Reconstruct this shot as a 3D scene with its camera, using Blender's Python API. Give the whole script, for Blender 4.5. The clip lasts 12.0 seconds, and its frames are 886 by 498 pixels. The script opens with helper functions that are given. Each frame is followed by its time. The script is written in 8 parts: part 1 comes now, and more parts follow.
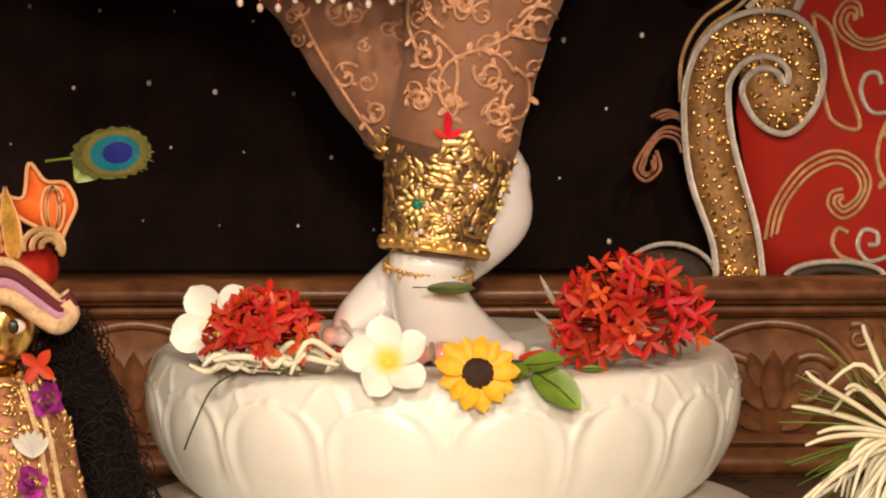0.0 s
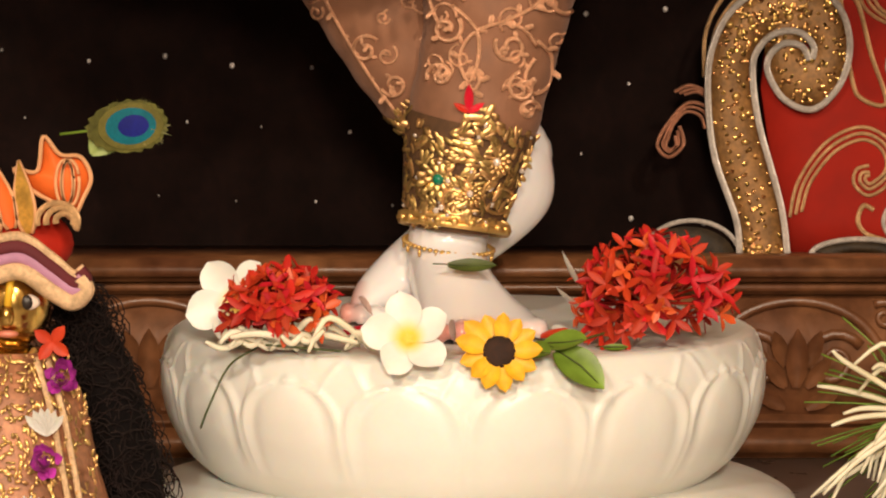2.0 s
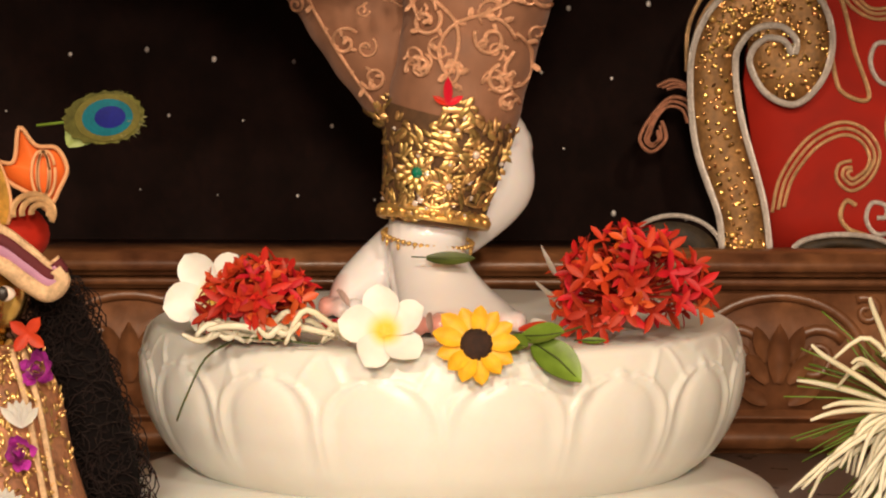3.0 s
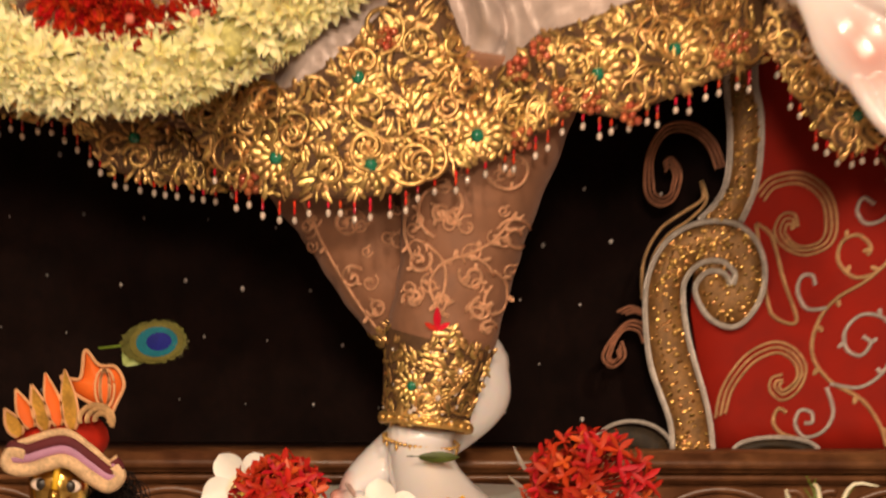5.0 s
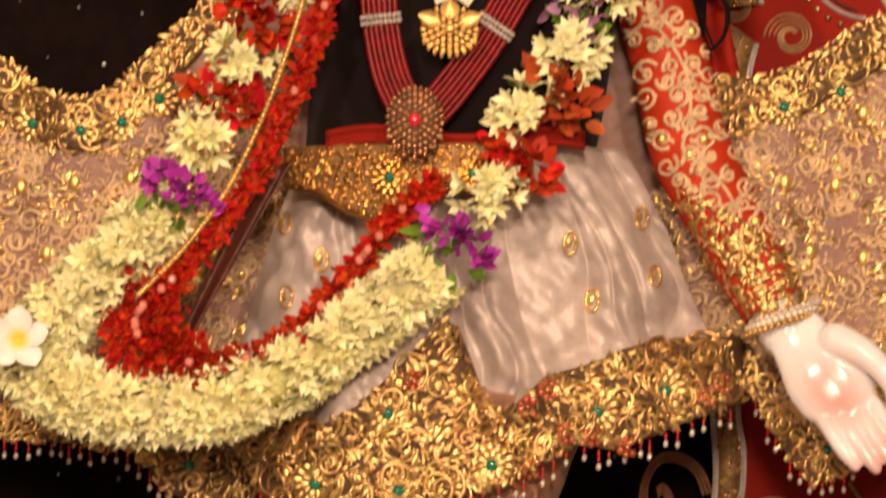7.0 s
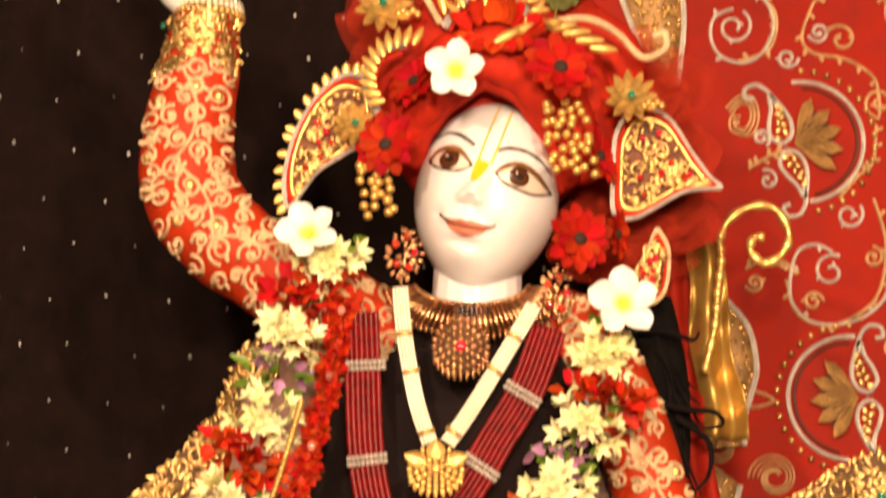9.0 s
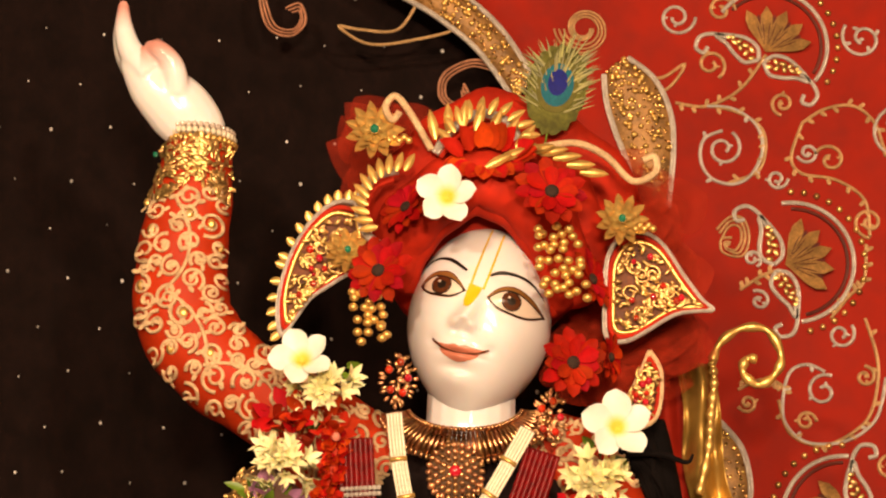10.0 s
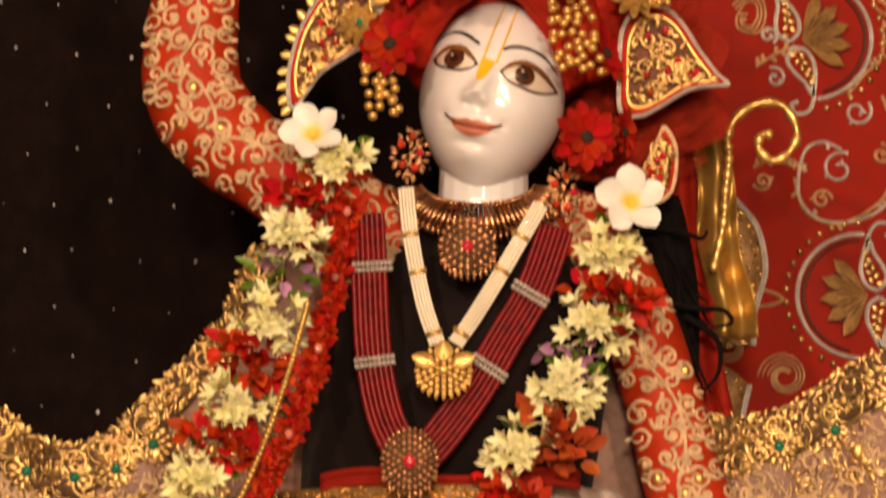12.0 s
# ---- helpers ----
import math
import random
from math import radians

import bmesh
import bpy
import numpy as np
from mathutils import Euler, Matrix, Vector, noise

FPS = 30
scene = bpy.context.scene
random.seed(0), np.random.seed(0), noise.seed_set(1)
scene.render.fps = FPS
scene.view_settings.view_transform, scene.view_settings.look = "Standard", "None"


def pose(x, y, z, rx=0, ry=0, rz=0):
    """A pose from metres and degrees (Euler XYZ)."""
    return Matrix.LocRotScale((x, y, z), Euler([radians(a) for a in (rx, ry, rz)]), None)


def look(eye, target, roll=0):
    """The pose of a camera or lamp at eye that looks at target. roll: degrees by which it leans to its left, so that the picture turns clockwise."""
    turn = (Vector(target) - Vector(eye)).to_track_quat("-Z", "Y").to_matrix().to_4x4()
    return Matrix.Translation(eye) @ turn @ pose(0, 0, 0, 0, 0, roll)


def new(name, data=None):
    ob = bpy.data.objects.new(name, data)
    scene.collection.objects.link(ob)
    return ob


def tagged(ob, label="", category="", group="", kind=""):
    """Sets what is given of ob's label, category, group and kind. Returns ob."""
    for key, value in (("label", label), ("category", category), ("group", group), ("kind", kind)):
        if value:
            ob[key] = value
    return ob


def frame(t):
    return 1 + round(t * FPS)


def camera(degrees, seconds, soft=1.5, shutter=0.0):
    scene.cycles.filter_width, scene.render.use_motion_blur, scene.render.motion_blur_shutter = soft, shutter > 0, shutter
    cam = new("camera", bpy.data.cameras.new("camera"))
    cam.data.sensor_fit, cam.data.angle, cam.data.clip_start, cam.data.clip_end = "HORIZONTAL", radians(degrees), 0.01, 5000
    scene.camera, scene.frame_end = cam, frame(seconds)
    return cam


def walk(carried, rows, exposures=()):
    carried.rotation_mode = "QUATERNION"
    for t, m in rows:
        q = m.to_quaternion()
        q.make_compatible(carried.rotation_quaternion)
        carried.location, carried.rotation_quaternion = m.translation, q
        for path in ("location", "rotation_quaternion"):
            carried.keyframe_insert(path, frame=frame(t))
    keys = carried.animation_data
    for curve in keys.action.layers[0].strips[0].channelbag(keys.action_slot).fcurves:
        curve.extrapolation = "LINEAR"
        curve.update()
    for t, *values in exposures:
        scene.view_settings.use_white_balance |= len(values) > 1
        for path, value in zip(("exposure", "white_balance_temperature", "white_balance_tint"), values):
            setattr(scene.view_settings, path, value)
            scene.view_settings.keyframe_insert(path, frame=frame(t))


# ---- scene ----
cam = camera(15.0, 12.0, soft=2.1, shutter=0.5)
# seconds, eye x, y, z, yaw, pitch, roll
ROWS = [
    (0.0, -0.0255, -2.9559, 0.5332, -0.499, -4.927, 0.121),
    (0.5, -0.0250, -2.9576, 0.5314, -0.695, -4.977, 0.252),
    (1.0, -0.0267, -2.9562, 0.5302, -0.513, -5.066, 0.025),
    (1.5, -0.0298, -2.9128, 0.5253, -0.287, -5.238, 0.017),
    (2.0, -0.0309, -2.9101, 0.5274, -0.263, -5.298, -0.043),
    (2.5, -0.0208, -2.9016, 0.5179, -0.245, -5.277, -0.056),
    (4.3, -0.0064, -2.9767, 0.5312, -0.314, -4.265, -0.638),
    (4.5, -0.0094, -3.1045, 0.5406, -0.146, -3.533, -0.375),
    (5.0, 0.0172, -3.4904, 0.5694, 0.124, -1.787, -0.108),
    (5.5, 0.0281, -3.9247, 0.5937, 0.281, -1.188, -0.305),
    (6.0, 0.0246, -3.9225, 0.5989, 0.121, -0.022, 0.192),
    (6.5, 0.0138, -3.9603, 0.5904, 0.346, 1.600, 0.126),
    (7.0, 0.0065, -3.9715, 0.5850, 0.294, 3.571, -0.413),
    (7.2, 0.0064, -3.9705, 0.5836, 0.124, 4.308, -0.536),
    (8.8, 0.0036, -3.9923, 0.5705, -0.093, 10.332, -0.541),
    (9.0, 0.0031, -3.9947, 0.5712, 0.050, 11.225, -0.327),
    (9.5, 0.0022, -4.0040, 0.5803, -0.179, 12.869, -0.060),
    (10.0, 0.0021, -4.0128, 0.5824, -0.089, 13.146, 0.314),
    (10.5, 0.0051, -4.0175, 0.5837, 0.158, 13.251, 0.480),
    (11.0, 0.0067, -4.0092, 0.5828, -0.121, 12.940, 0.607),
    (11.5, 0.0035, -3.9858, 0.5712, 0.126, 11.545, 0.387),
    (12.0, 0.0044, -3.9669, 0.5597, 0.176, 9.764, 0.218),
]
EXPOSURES = [(0.0, 0.02, 6200, 11), (2.7, 0.01, 6250, 12), (4.4, -0.22, 6750, 16), (5.6, -0.20, 6800, 18), (7.0, -0.13, 6750, 19), (8.4, 0.04, 6950, 16),
             (8.9, 0.42, 7200, 15), (9.4, 0.58, 7250, 15), (9.7, 0.42, 7350, 15), (10.0, 0.10, 7700, 17), (10.5, -0.21, 7750, 18), (11.0, -0.10, 7650, 18), (12.0, -0.37, 7200, 19)]
# yaw, pitch and roll become a camera pose
walk(cam, [(t, Matrix.Translation((x, y, z)) @ pose(0, 0, 0, 90 + p, 0, yaw) @ pose(0, 0, 0, 0, 0, -r))
           for t, x, y, z, yaw, p, r in ROWS], EXPOSURES)

# ---- light: warm altar lamps high in front, an added frontal fill, a dim warm hall ----
world = bpy.data.worlds.new("world")
scene.world = world
world.use_nodes = True
world.node_tree.nodes["Background"].inputs[0].default_value = (1.0, 0.72, 0.45, 1)
world.node_tree.nodes["Background"].inputs[1].default_value = 0.05


def lamp(name, eye, target, watts, size, colour):
    data = bpy.data.lights.new(name, "AREA")
    data.energy, data.shape, data.size, data.color = watts, "DISK", size, colour
    ob = new(name, data)
    ob.matrix_world = look(eye, target)
    return ob


WARM = (1.0, 0.785, 0.56)
lamp("altar_lamp", (-1.05, -3.6, 2.25), (0.0, 0.0, 0.7), 72, 0.22, WARM)
lamp("altar_lamp", (1.0, -3.7, 2.25), (0.0, 0.0, 0.7), 64, 0.22, WARM)
# added fill from behind the camera, evens the light down to the pedestal
lamp("front_fill", (0.1, -5.4, 1.55), (0.0, 0.0, 0.6), 175, 0.6, WARM)

# ---- mesh building ----
RNG = random.Random(7)


class Build:
    """Collects vertices and faces for one mesh."""

    def __init__(self):
        self.v, self.f, self.m, self.slot = [], [], [], 0

    def add(self, verts, faces):
        n = len(self.v)
        self.v.extend(tuple(p) for p in verts)
        self.f.extend(tuple(i + n for i in fc) for fc in faces)
        self.m.extend([self.slot] * len(faces))

    def mesh(self, name, mats, smooth=True):
        me = bpy.data.meshes.new(name)
        me.from_pydata(self.v, [], self.f)
        for m in (mats if isinstance(mats, (list, tuple)) else [mats]):
            me.materials.append(m)
        me.polygons.foreach_set("material_index", self.m)
        me.polygons.foreach_set("use_smooth", [smooth] * len(self.f))
        me.update()
        return me


def part(name, b, material, parent=None, label="", smooth=True):
    """Links a build (or ready mesh) as one mesh object under a thing or a part."""
    me = b.mesh(name, material, smooth) if isinstance(b, Build) else b
    ob = new(name, me)
    if parent is not None:
        ob.parent = parent
    return tagged(ob, label)


def thing(name, label, category, group="", kind="", at=None):
    ob = new(name)
    ob.empty_display_size = 0.02
    if at is not None:
        ob.location = at
    return tagged(ob, label, category, group, kind)


def solid(name, b, material, label, category, group="", kind="", smooth=True):
    return tagged(part(name, b, material, None, "", smooth), label, category, group, kind)


def spline(points, n):
    """A smooth line of n + 1 points through the given ones (any dimension)."""
    p = np.array(points, float)
    k = len(p) - 1
    out = []
    for i in range(n + 1):
        t = i / n * k
        j = min(int(t), k - 1)
        t -= j
        a, b, c, d = p[max(j - 1, 0)], p[j], p[j + 1], p[min(j + 2, k)]
        out.append(0.5 * (2 * b + (c - a) * t + (2 * a - 5 * b + 4 * c - d) * t * t + (3 * b - a - 3 * c + d) * t ** 3))
    return np.array(out)


def tube(b, pts, radius, seg=6, squash=1.0, cap=True):
    """A tube along 3D points; radius: a number or one for each point. squash: depth of the section by its width."""
    pts = np.array(pts, float)
    n = len(pts)
    rad = np.full(n, radius) if np.isscalar(radius) else np.array(radius, float)
    tan = np.gradient(pts, axis=0)
    tan /= np.linalg.norm(tan, axis=1)[:, None] + 1e-12
    verts, faces = [], []
    ref = np.array((0.0, 1.0, 0.0))
    for i in range(n):
        t = tan[i]
        r = ref - t * (ref @ t)
        if np.linalg.norm(r) < 1e-3:
            r = np.array((1.0, 0.0, 0.0)) - t * t[0]
        r /= np.linalg.norm(r)
        s = np.cross(t, r)
        for j in range(seg):
            a = 2 * math.pi * j / seg
            verts.append(pts[i] + rad[i] * (math.cos(a) * r * squash + math.sin(a) * s))
    for i in range(n - 1):
        for j in range(seg):
            k = (j + 1) % seg
            faces.append((i * seg + j, i * seg + k, (i + 1) * seg + k, (i + 1) * seg + j))
    if cap:
        faces.append(tuple(range(seg))[::-1])
        faces.append(tuple((n - 1) * seg + j for j in range(seg)))
    b.add(verts, faces)


def ball(b, c, r, seg=6, rings=4, axes=None):
    """A small rounded bead; r: a number or three."""
    r = (r, r, r) if np.isscalar(r) else r
    verts, faces = [(0, 0, 1)], []
    for i in range(1, rings):
        a = math.pi * i / rings
        for j in range(seg):
            e = 2 * math.pi * j / seg
            verts.append((math.sin(a) * math.cos(e), math.sin(a) * math.sin(e), math.cos(a)))
    verts.append((0, 0, -1))
    last = len(verts) - 1
    for j in range(seg):
        k = (j + 1) % seg
        faces.append((0, 1 + j, 1 + k))
        for i in range(rings - 2):
            a = 1 + i * seg
            faces.append((a + j, a + seg + j, a + seg + k, a + k))
        a = 1 + (rings - 2) * seg
        faces.append((a + j, last, a + k))
    out = []
    for p in verts:
        q = Vector((p[0] * r[0], p[1] * r[1], p[2] * r[2]))
        if axes is not None:
            q = axes @ q
        out.append((c[0] + q.x, c[1] + q.y, c[2] + q.z))
    b.add(out, faces)


def chip(b, c, d, n, length, width, high):
    """A little faceted bar along d, lying on a surface of normal n."""
    d = Vector(d).normalized()
    n = Vector(n)
    s = n.cross(d).normalized()
    n = d.cross(s)
    c = Vector(c)
    l, w = length / 2, width / 2
    v = [c - d * l, c + d * l]
    for e in (-0.55, 0.55):
        v += [c + d * l * e - s * w, c + d * l * e + n * high, c + d * l * e + s * w]
    b.add(v, [(0, 3, 2), (0, 4, 3), (2, 3, 6, 5), (3, 4, 7, 6), (1, 5, 6), (1, 6, 7)])


def petal(b, base, way, up, length, width, cup=0.15, curl=0.0, point=1.0, n=5, across=4, twist=0.0, blunt=0.7):
    """A leaf or petal from base along way; up: the side it faces. cup: hollow across; curl: bend towards up; point: how sharp the tip is."""
    way, up = Vector(way).normalized(), Vector(up)
    side = way.cross(up).normalized()
    up = side.cross(way)
    base = Vector(base)
    verts, faces = [], []
    for i in range(n + 1):
        t = i / n
        w = width / 2 * (math.sin(math.pi * min(1, (t * 0.94 + 0.06)) ** point) ** blunt if t < 1 else 0.04)
        ang = curl * t
        c = base + way * (length * t * math.cos(ang * 0.6)) + up * (length * t * math.sin(ang * 0.6))
        a2 = twist * t
        sd = side * math.cos(a2) + up * math.sin(a2)
        for j in range(across + 1):
            s = 2 * j / across - 1
            verts.append(c + sd * (w * s) + up * (cup * w * s * s))
    k = across + 1
    for i in range(n):
        for j in range(across):
            faces.append((i * k + j, i * k + j + 1, (i + 1) * k + j + 1, (i + 1) * k + j))
    b.add(verts, faces)


def sheet(b, fn, nu, nv, flip=False):
    """A grid surface fn(u, v), u and v from 0 to 1."""
    verts = [fn(i / nu, j / nv) for j in range(nv + 1) for i in range(nu + 1)]
    k = nu + 1
    faces = []
    for j in range(nv):
        for i in range(nu):
            q = (j * k + i, j * k + i + 1, (j + 1) * k + i + 1, (j + 1) * k + i)
            faces.append(q[::-1] if flip else q)
    b.add(verts, faces)


def thick_sheet(b, fn, nu, nv, depth):
    """A grid surface with a back, depth metres behind it, closed at the edges."""
    k = nu + 1
    fr = [Vector(fn(i / nu, j / nv)) for j in range(nv + 1) for i in range(nu + 1)]
    off = len(fr)
    verts = fr + [p + Vector((0, depth, 0)) for p in fr]
    faces = []
    for j in range(nv):
        for i in range(nu):
            q = (j * k + i, j * k + i + 1, (j + 1) * k + i + 1, (j + 1) * k + i)
            faces += [q, tuple(e + off for e in q[::-1])]
    edge = [i for i in range(nu)] + [j * k + nu for j in range(nv)] + [nv * k + i for i in range(nu, 0, -1)] + [j * k for j in range(nv, 0, -1)]
    for a, c in zip(edge, edge[1:] + edge[:1]):
        faces.append((c, a, a + off, c + off))
    b.add(verts, faces)


def box(b, x0, x1, y0, y1, z0, z1, bevel=0.0):
    bm = bmesh.new()
    bmesh.ops.create_cube(bm, size=1)
    for v in bm.verts:
        v.co = Vector(((x0 + x1) / 2 + v.co.x * (x1 - x0), (y0 + y1) / 2 + v.co.y * (y1 - y0), (z0 + z1) / 2 + v.co.z * (z1 - z0)))
    if bevel:
        bmesh.ops.bevel(bm, geom=bm.edges[:], offset=bevel, segments=2, affect="EDGES")
    bm.verts.index_update()
    b.add([v.co.copy() for v in bm.verts], [[v.index for v in f.verts] for f in bm.faces])
    bm.free()


def lathe(b, profile, centre, seg, push=None):
    """Turns a profile of (radius, height) round the upright axis; push(angle, index, r, z): an added radius."""
    verts, faces = [], []
    n = len(profile)
    for i, (r, z) in enumerate(profile):
        for j in range(seg):
            a = 2 * math.pi * j / seg
            e = r + (push(a, i / (n - 1), r, z) if push else 0)
            verts.append((centre[0] + e * math.sin(a), centre[1] - e * math.cos(a), centre[2] + z))
    for i in range(n - 1):
        for j in range(seg):
            k = (j + 1) % seg
            faces.append((i * seg + j, i * seg + k, (i + 1) * seg + k, (i + 1) * seg + j))
    faces.append(tuple((n - 1) * seg + j for j in range(seg)))
    b.add(verts, faces)


# ---- drawing on surfaces seen as depth over (x, z) ----
def normal_of(Y, x, z, e=0.004):
    y = Y(x, z)
    a, c = Y(x + e, z), Y(x, z + e)
    if y is None or a is None or c is None:
        return Vector((0, -1, 0))
    return Vector(((a - y) / e, -1.0, (c - y) / e)).normalized()


def draw(b, line, r, Y, off=0.001, seg=5, squash=0.8):
    """A cord along a line of (x, z), laid on the surface Y; r: one radius, or (start, end)."""
    run = []
    n = len(line)
    for i, (x, z) in enumerate(line):
        y = Y(x, z)
        rr = r if np.isscalar(r) else r[0] + (r[1] - r[0]) * i / max(1, n - 1)
        if y is None:
            if len(run) > 2:
                tube(b, [q[:3] for q in run], [q[3] for q in run], seg, squash)
            run = []
        else:
            run.append((x, y - off, z, rr))
    if len(run) > 2:
        tube(b, [q[:3] for q in run], [q[3] for q in run], seg, squash)


def spiral(cx, cz, size, turns, start, way=1, inner=0.18, n=26):
    """A spiral of (x, z) from the outside in; start: its first angle in degrees."""
    out = []
    for i in range(n + 1):
        t = i / n
        a = radians(start) + way * turns * 2 * math.pi * t
        r = size * (1 - (1 - inner) * t ** 0.85)
        out.append((cx + r * math.cos(a), cz + r * math.sin(a)))
    return out


def leaflet(b, x, z, ang, size, Y, off=0.0015):
    y = Y(x, z)
    if y is None:
        return
    d = (math.cos(ang), 0, math.sin(ang))
    chip(b, (x + d[0] * size / 2, y - off, z + d[2] * size / 2), d, normal_of(Y, x, z), size, size * 0.5, size * 0.18)


def cord_vine(b, line, r, Y, leaves=0, size=0.01, rng=RNG):
    draw(b, line, r, Y)
    n = len(line)
    for k in range(leaves):
        i = int((k + 0.7) / leaves * (n - 2))
        (x, z), (x2, z2) = line[i], line[i + 1]
        a = math.atan2(z2 - z, x2 - x) + rng.choice((-1, 1)) * 1.1
        leaflet(b, x, z, a, size, Y)


def bullion(b, inside, box4, Y, count, rng, length=(0.005, 0.010), width=(0.0020, 0.0036), swirl=9.0, rise=0.003, seed=0.0):
    """Gold-thread chips laid thickly in swirls over the part of a surface where inside(x, z) holds."""
    x0, x1, z0, z1 = box4
    done = tries = 0
    while done < count and tries < count * 12:
        tries += 1
        x, z = rng.uniform(x0, x1), rng.uniform(z0, z1)
        if not inside(x, z):
            continue
        y = Y(x, z)
        if y is None:
            continue
        a = 2 * math.pi * noise.noise(Vector((x * swirl + seed, z * swirl, 3.7 + seed))) * 1.6 + rng.uniform(-0.5, 0.5)
        d = Vector((math.cos(a), 0, math.sin(a)))
        nn = normal_of(Y, x, z)
        d = (d - nn * d.dot(nn) + nn * rng.uniform(-0.25, 0.25))
        h = rng.random()
        chip(b, (x, y - 0.001 - rise * h, z), d, nn, rng.uniform(*length), rng.uniform(*width), rng.uniform(0.001, 0.0022))
        done += 1


def rosette(b, gems, x, z, Y, size, rng, petals=9):
    """A flower of gold chips round a cut stone."""
    y = Y(x, z)
    if y is None:
        return
    nn = normal_of(Y, x, z)
    for ring, k in ((0.55, petals), (0.95, petals + 4)):
        for i in range(k):
            a = 2 * math.pi * (i + ring) / k
            d = Vector((math.cos(a), 0, math.sin(a)))
            c = Vector((x, y - 0.006 + 0.003 * ring, z)) + d * size * ring * 0.75
            chip(b, c, d, nn, size * 0.55, size * 0.28, 0.003)
    ball(gems, (x, y - 0.007, z), (size * 0.27, size * 0.18, size * 0.27), 7, 4)


# ---- materials ----
def mat(name, colour, rough=0.5, metal=0.0, spread=0.25, scale=40.0, bump=0.0, bump_scale=200.0, sheen=0.0, sss=0.0,
        island=0.0, object_random=0.0, coat=0.0, second=None, weave=0.0, spec=0.5, through_light=0.0):
    """A surface with variation at two scales. second: a colour mixed in by coarse noise. island: change from piece to piece in one mesh."""
    m = bpy.data.materials.new(name)
    m.use_nodes = True
    nt = m.node_tree
    nd, ln = nt.nodes, nt.links
    bs = nd["Principled BSDF"]
    tc = nd.new("ShaderNodeTexCoord")
    big, fine = nd.new("ShaderNodeTexNoise"), nd.new("ShaderNodeTexNoise")
    big.inputs["Scale"].default_value, fine.inputs["Scale"].default_value = scale * 0.2, scale
    big.inputs["Detail"].default_value, fine.inputs["Detail"].default_value = 3, 4
    for t in (big, fine):
        ln.new(tc.outputs["Object"], t.inputs["Vector"])
    mix = nd.new("ShaderNodeMix")
    mix.data_type = "RGBA"
    mix.inputs["A"].default_value = (*colour, 1)
    mix.inputs["B"].default_value = (*(second or [c * (1 - spread) for c in colour]), 1)
    ramp = nd.new("ShaderNodeMapRange")
    ramp.inputs["From Min"].default_value, ramp.inputs["From Max"].default_value = 0.38, 0.66
    ln.new(big.outputs["Fac"], ramp.inputs["Value"])
    ln.new(ramp.outputs["Result"], mix.inputs["Factor"])
    hsv = nd.new("ShaderNodeHueSaturation")
    ln.new(mix.outputs["Result"], hsv.inputs["Color"])
    val = nd.new("ShaderNodeMapRange")
    val.inputs["To Min"].default_value, val.inputs["To Max"].default_value = 1 - spread * 0.6, 1 + spread * 0.6
    val.inputs["From Min"].default_value, val.inputs["From Max"].default_value = 0.3, 0.7
    ln.new(fine.outputs["Fac"], val.inputs["Value"])
    last = val.outputs["Result"]
    if island or object_random:
        src = nd.new("ShaderNodeNewGeometry").outputs["Random Per Island"] if island else nd.new("ShaderNodeObjectInfo").outputs["Random"]
        amount = island or object_random
        r2 = nd.new("ShaderNodeMapRange")
        r2.inputs["To Min"].default_value, r2.inputs["To Max"].default_value = 1 - amount, 1 + amount * 0.6
        ln.new(src, r2.inputs["Value"])
        mul = nd.new("ShaderNodeMath")
        mul.operation = "MULTIPLY"
        ln.new(last, mul.inputs[0])
        ln.new(r2.outputs["Result"], mul.inputs[1])
        last = mul.outputs[0]
        hue = nd.new("ShaderNodeMapRange")
        hue.inputs["To Min"].default_value, hue.inputs["To Max"].default_value = 0.5 - amount * 0.03, 0.5 + amount * 0.03
        nz = nd.new("ShaderNodeTexWhiteNoise")
        nz.noise_dimensions = "1D"
        ln.new(src, nz.inputs["W"])
        ln.new(nz.outputs["Value"], hue.inputs["Value"])
        ln.new(hue.outputs["Result"], hsv.inputs["Hue"])
    ln.new(last, hsv.inputs["Value"])
    ln.new(hsv.outputs["Color"], bs.inputs["Base Color"])
    rr = nd.new("ShaderNodeMapRange")
    rr.inputs["To Min"].default_value, rr.inputs["To Max"].default_value = max(0.03, rough - 0.1), min(1, rough + 0.1)
    ln.new(fine.outputs["Fac"], rr.inputs["Value"])
    ln.new(rr.outputs["Result"], bs.inputs["Roughness"])
    bs.inputs["Metallic"].default_value = metal
    bs.inputs["Specular IOR Level"].default_value = spec
    bs.inputs["Sheen Weight"].default_value = sheen
    bs.inputs["Coat Weight"].default_value = coat
    bs.inputs["Coat Roughness"].default_value = 0.08
    if sss:
        bs.inputs["Subsurface Weight"].default_value = sss
        bs.inputs["Subsurface Radius"].default_value = (1.0, 0.6, 0.4)
        bs.inputs["Subsurface Scale"].default_value = 0.008
    if through_light:
        bs.inputs["Transmission Weight"].default_value = through_light
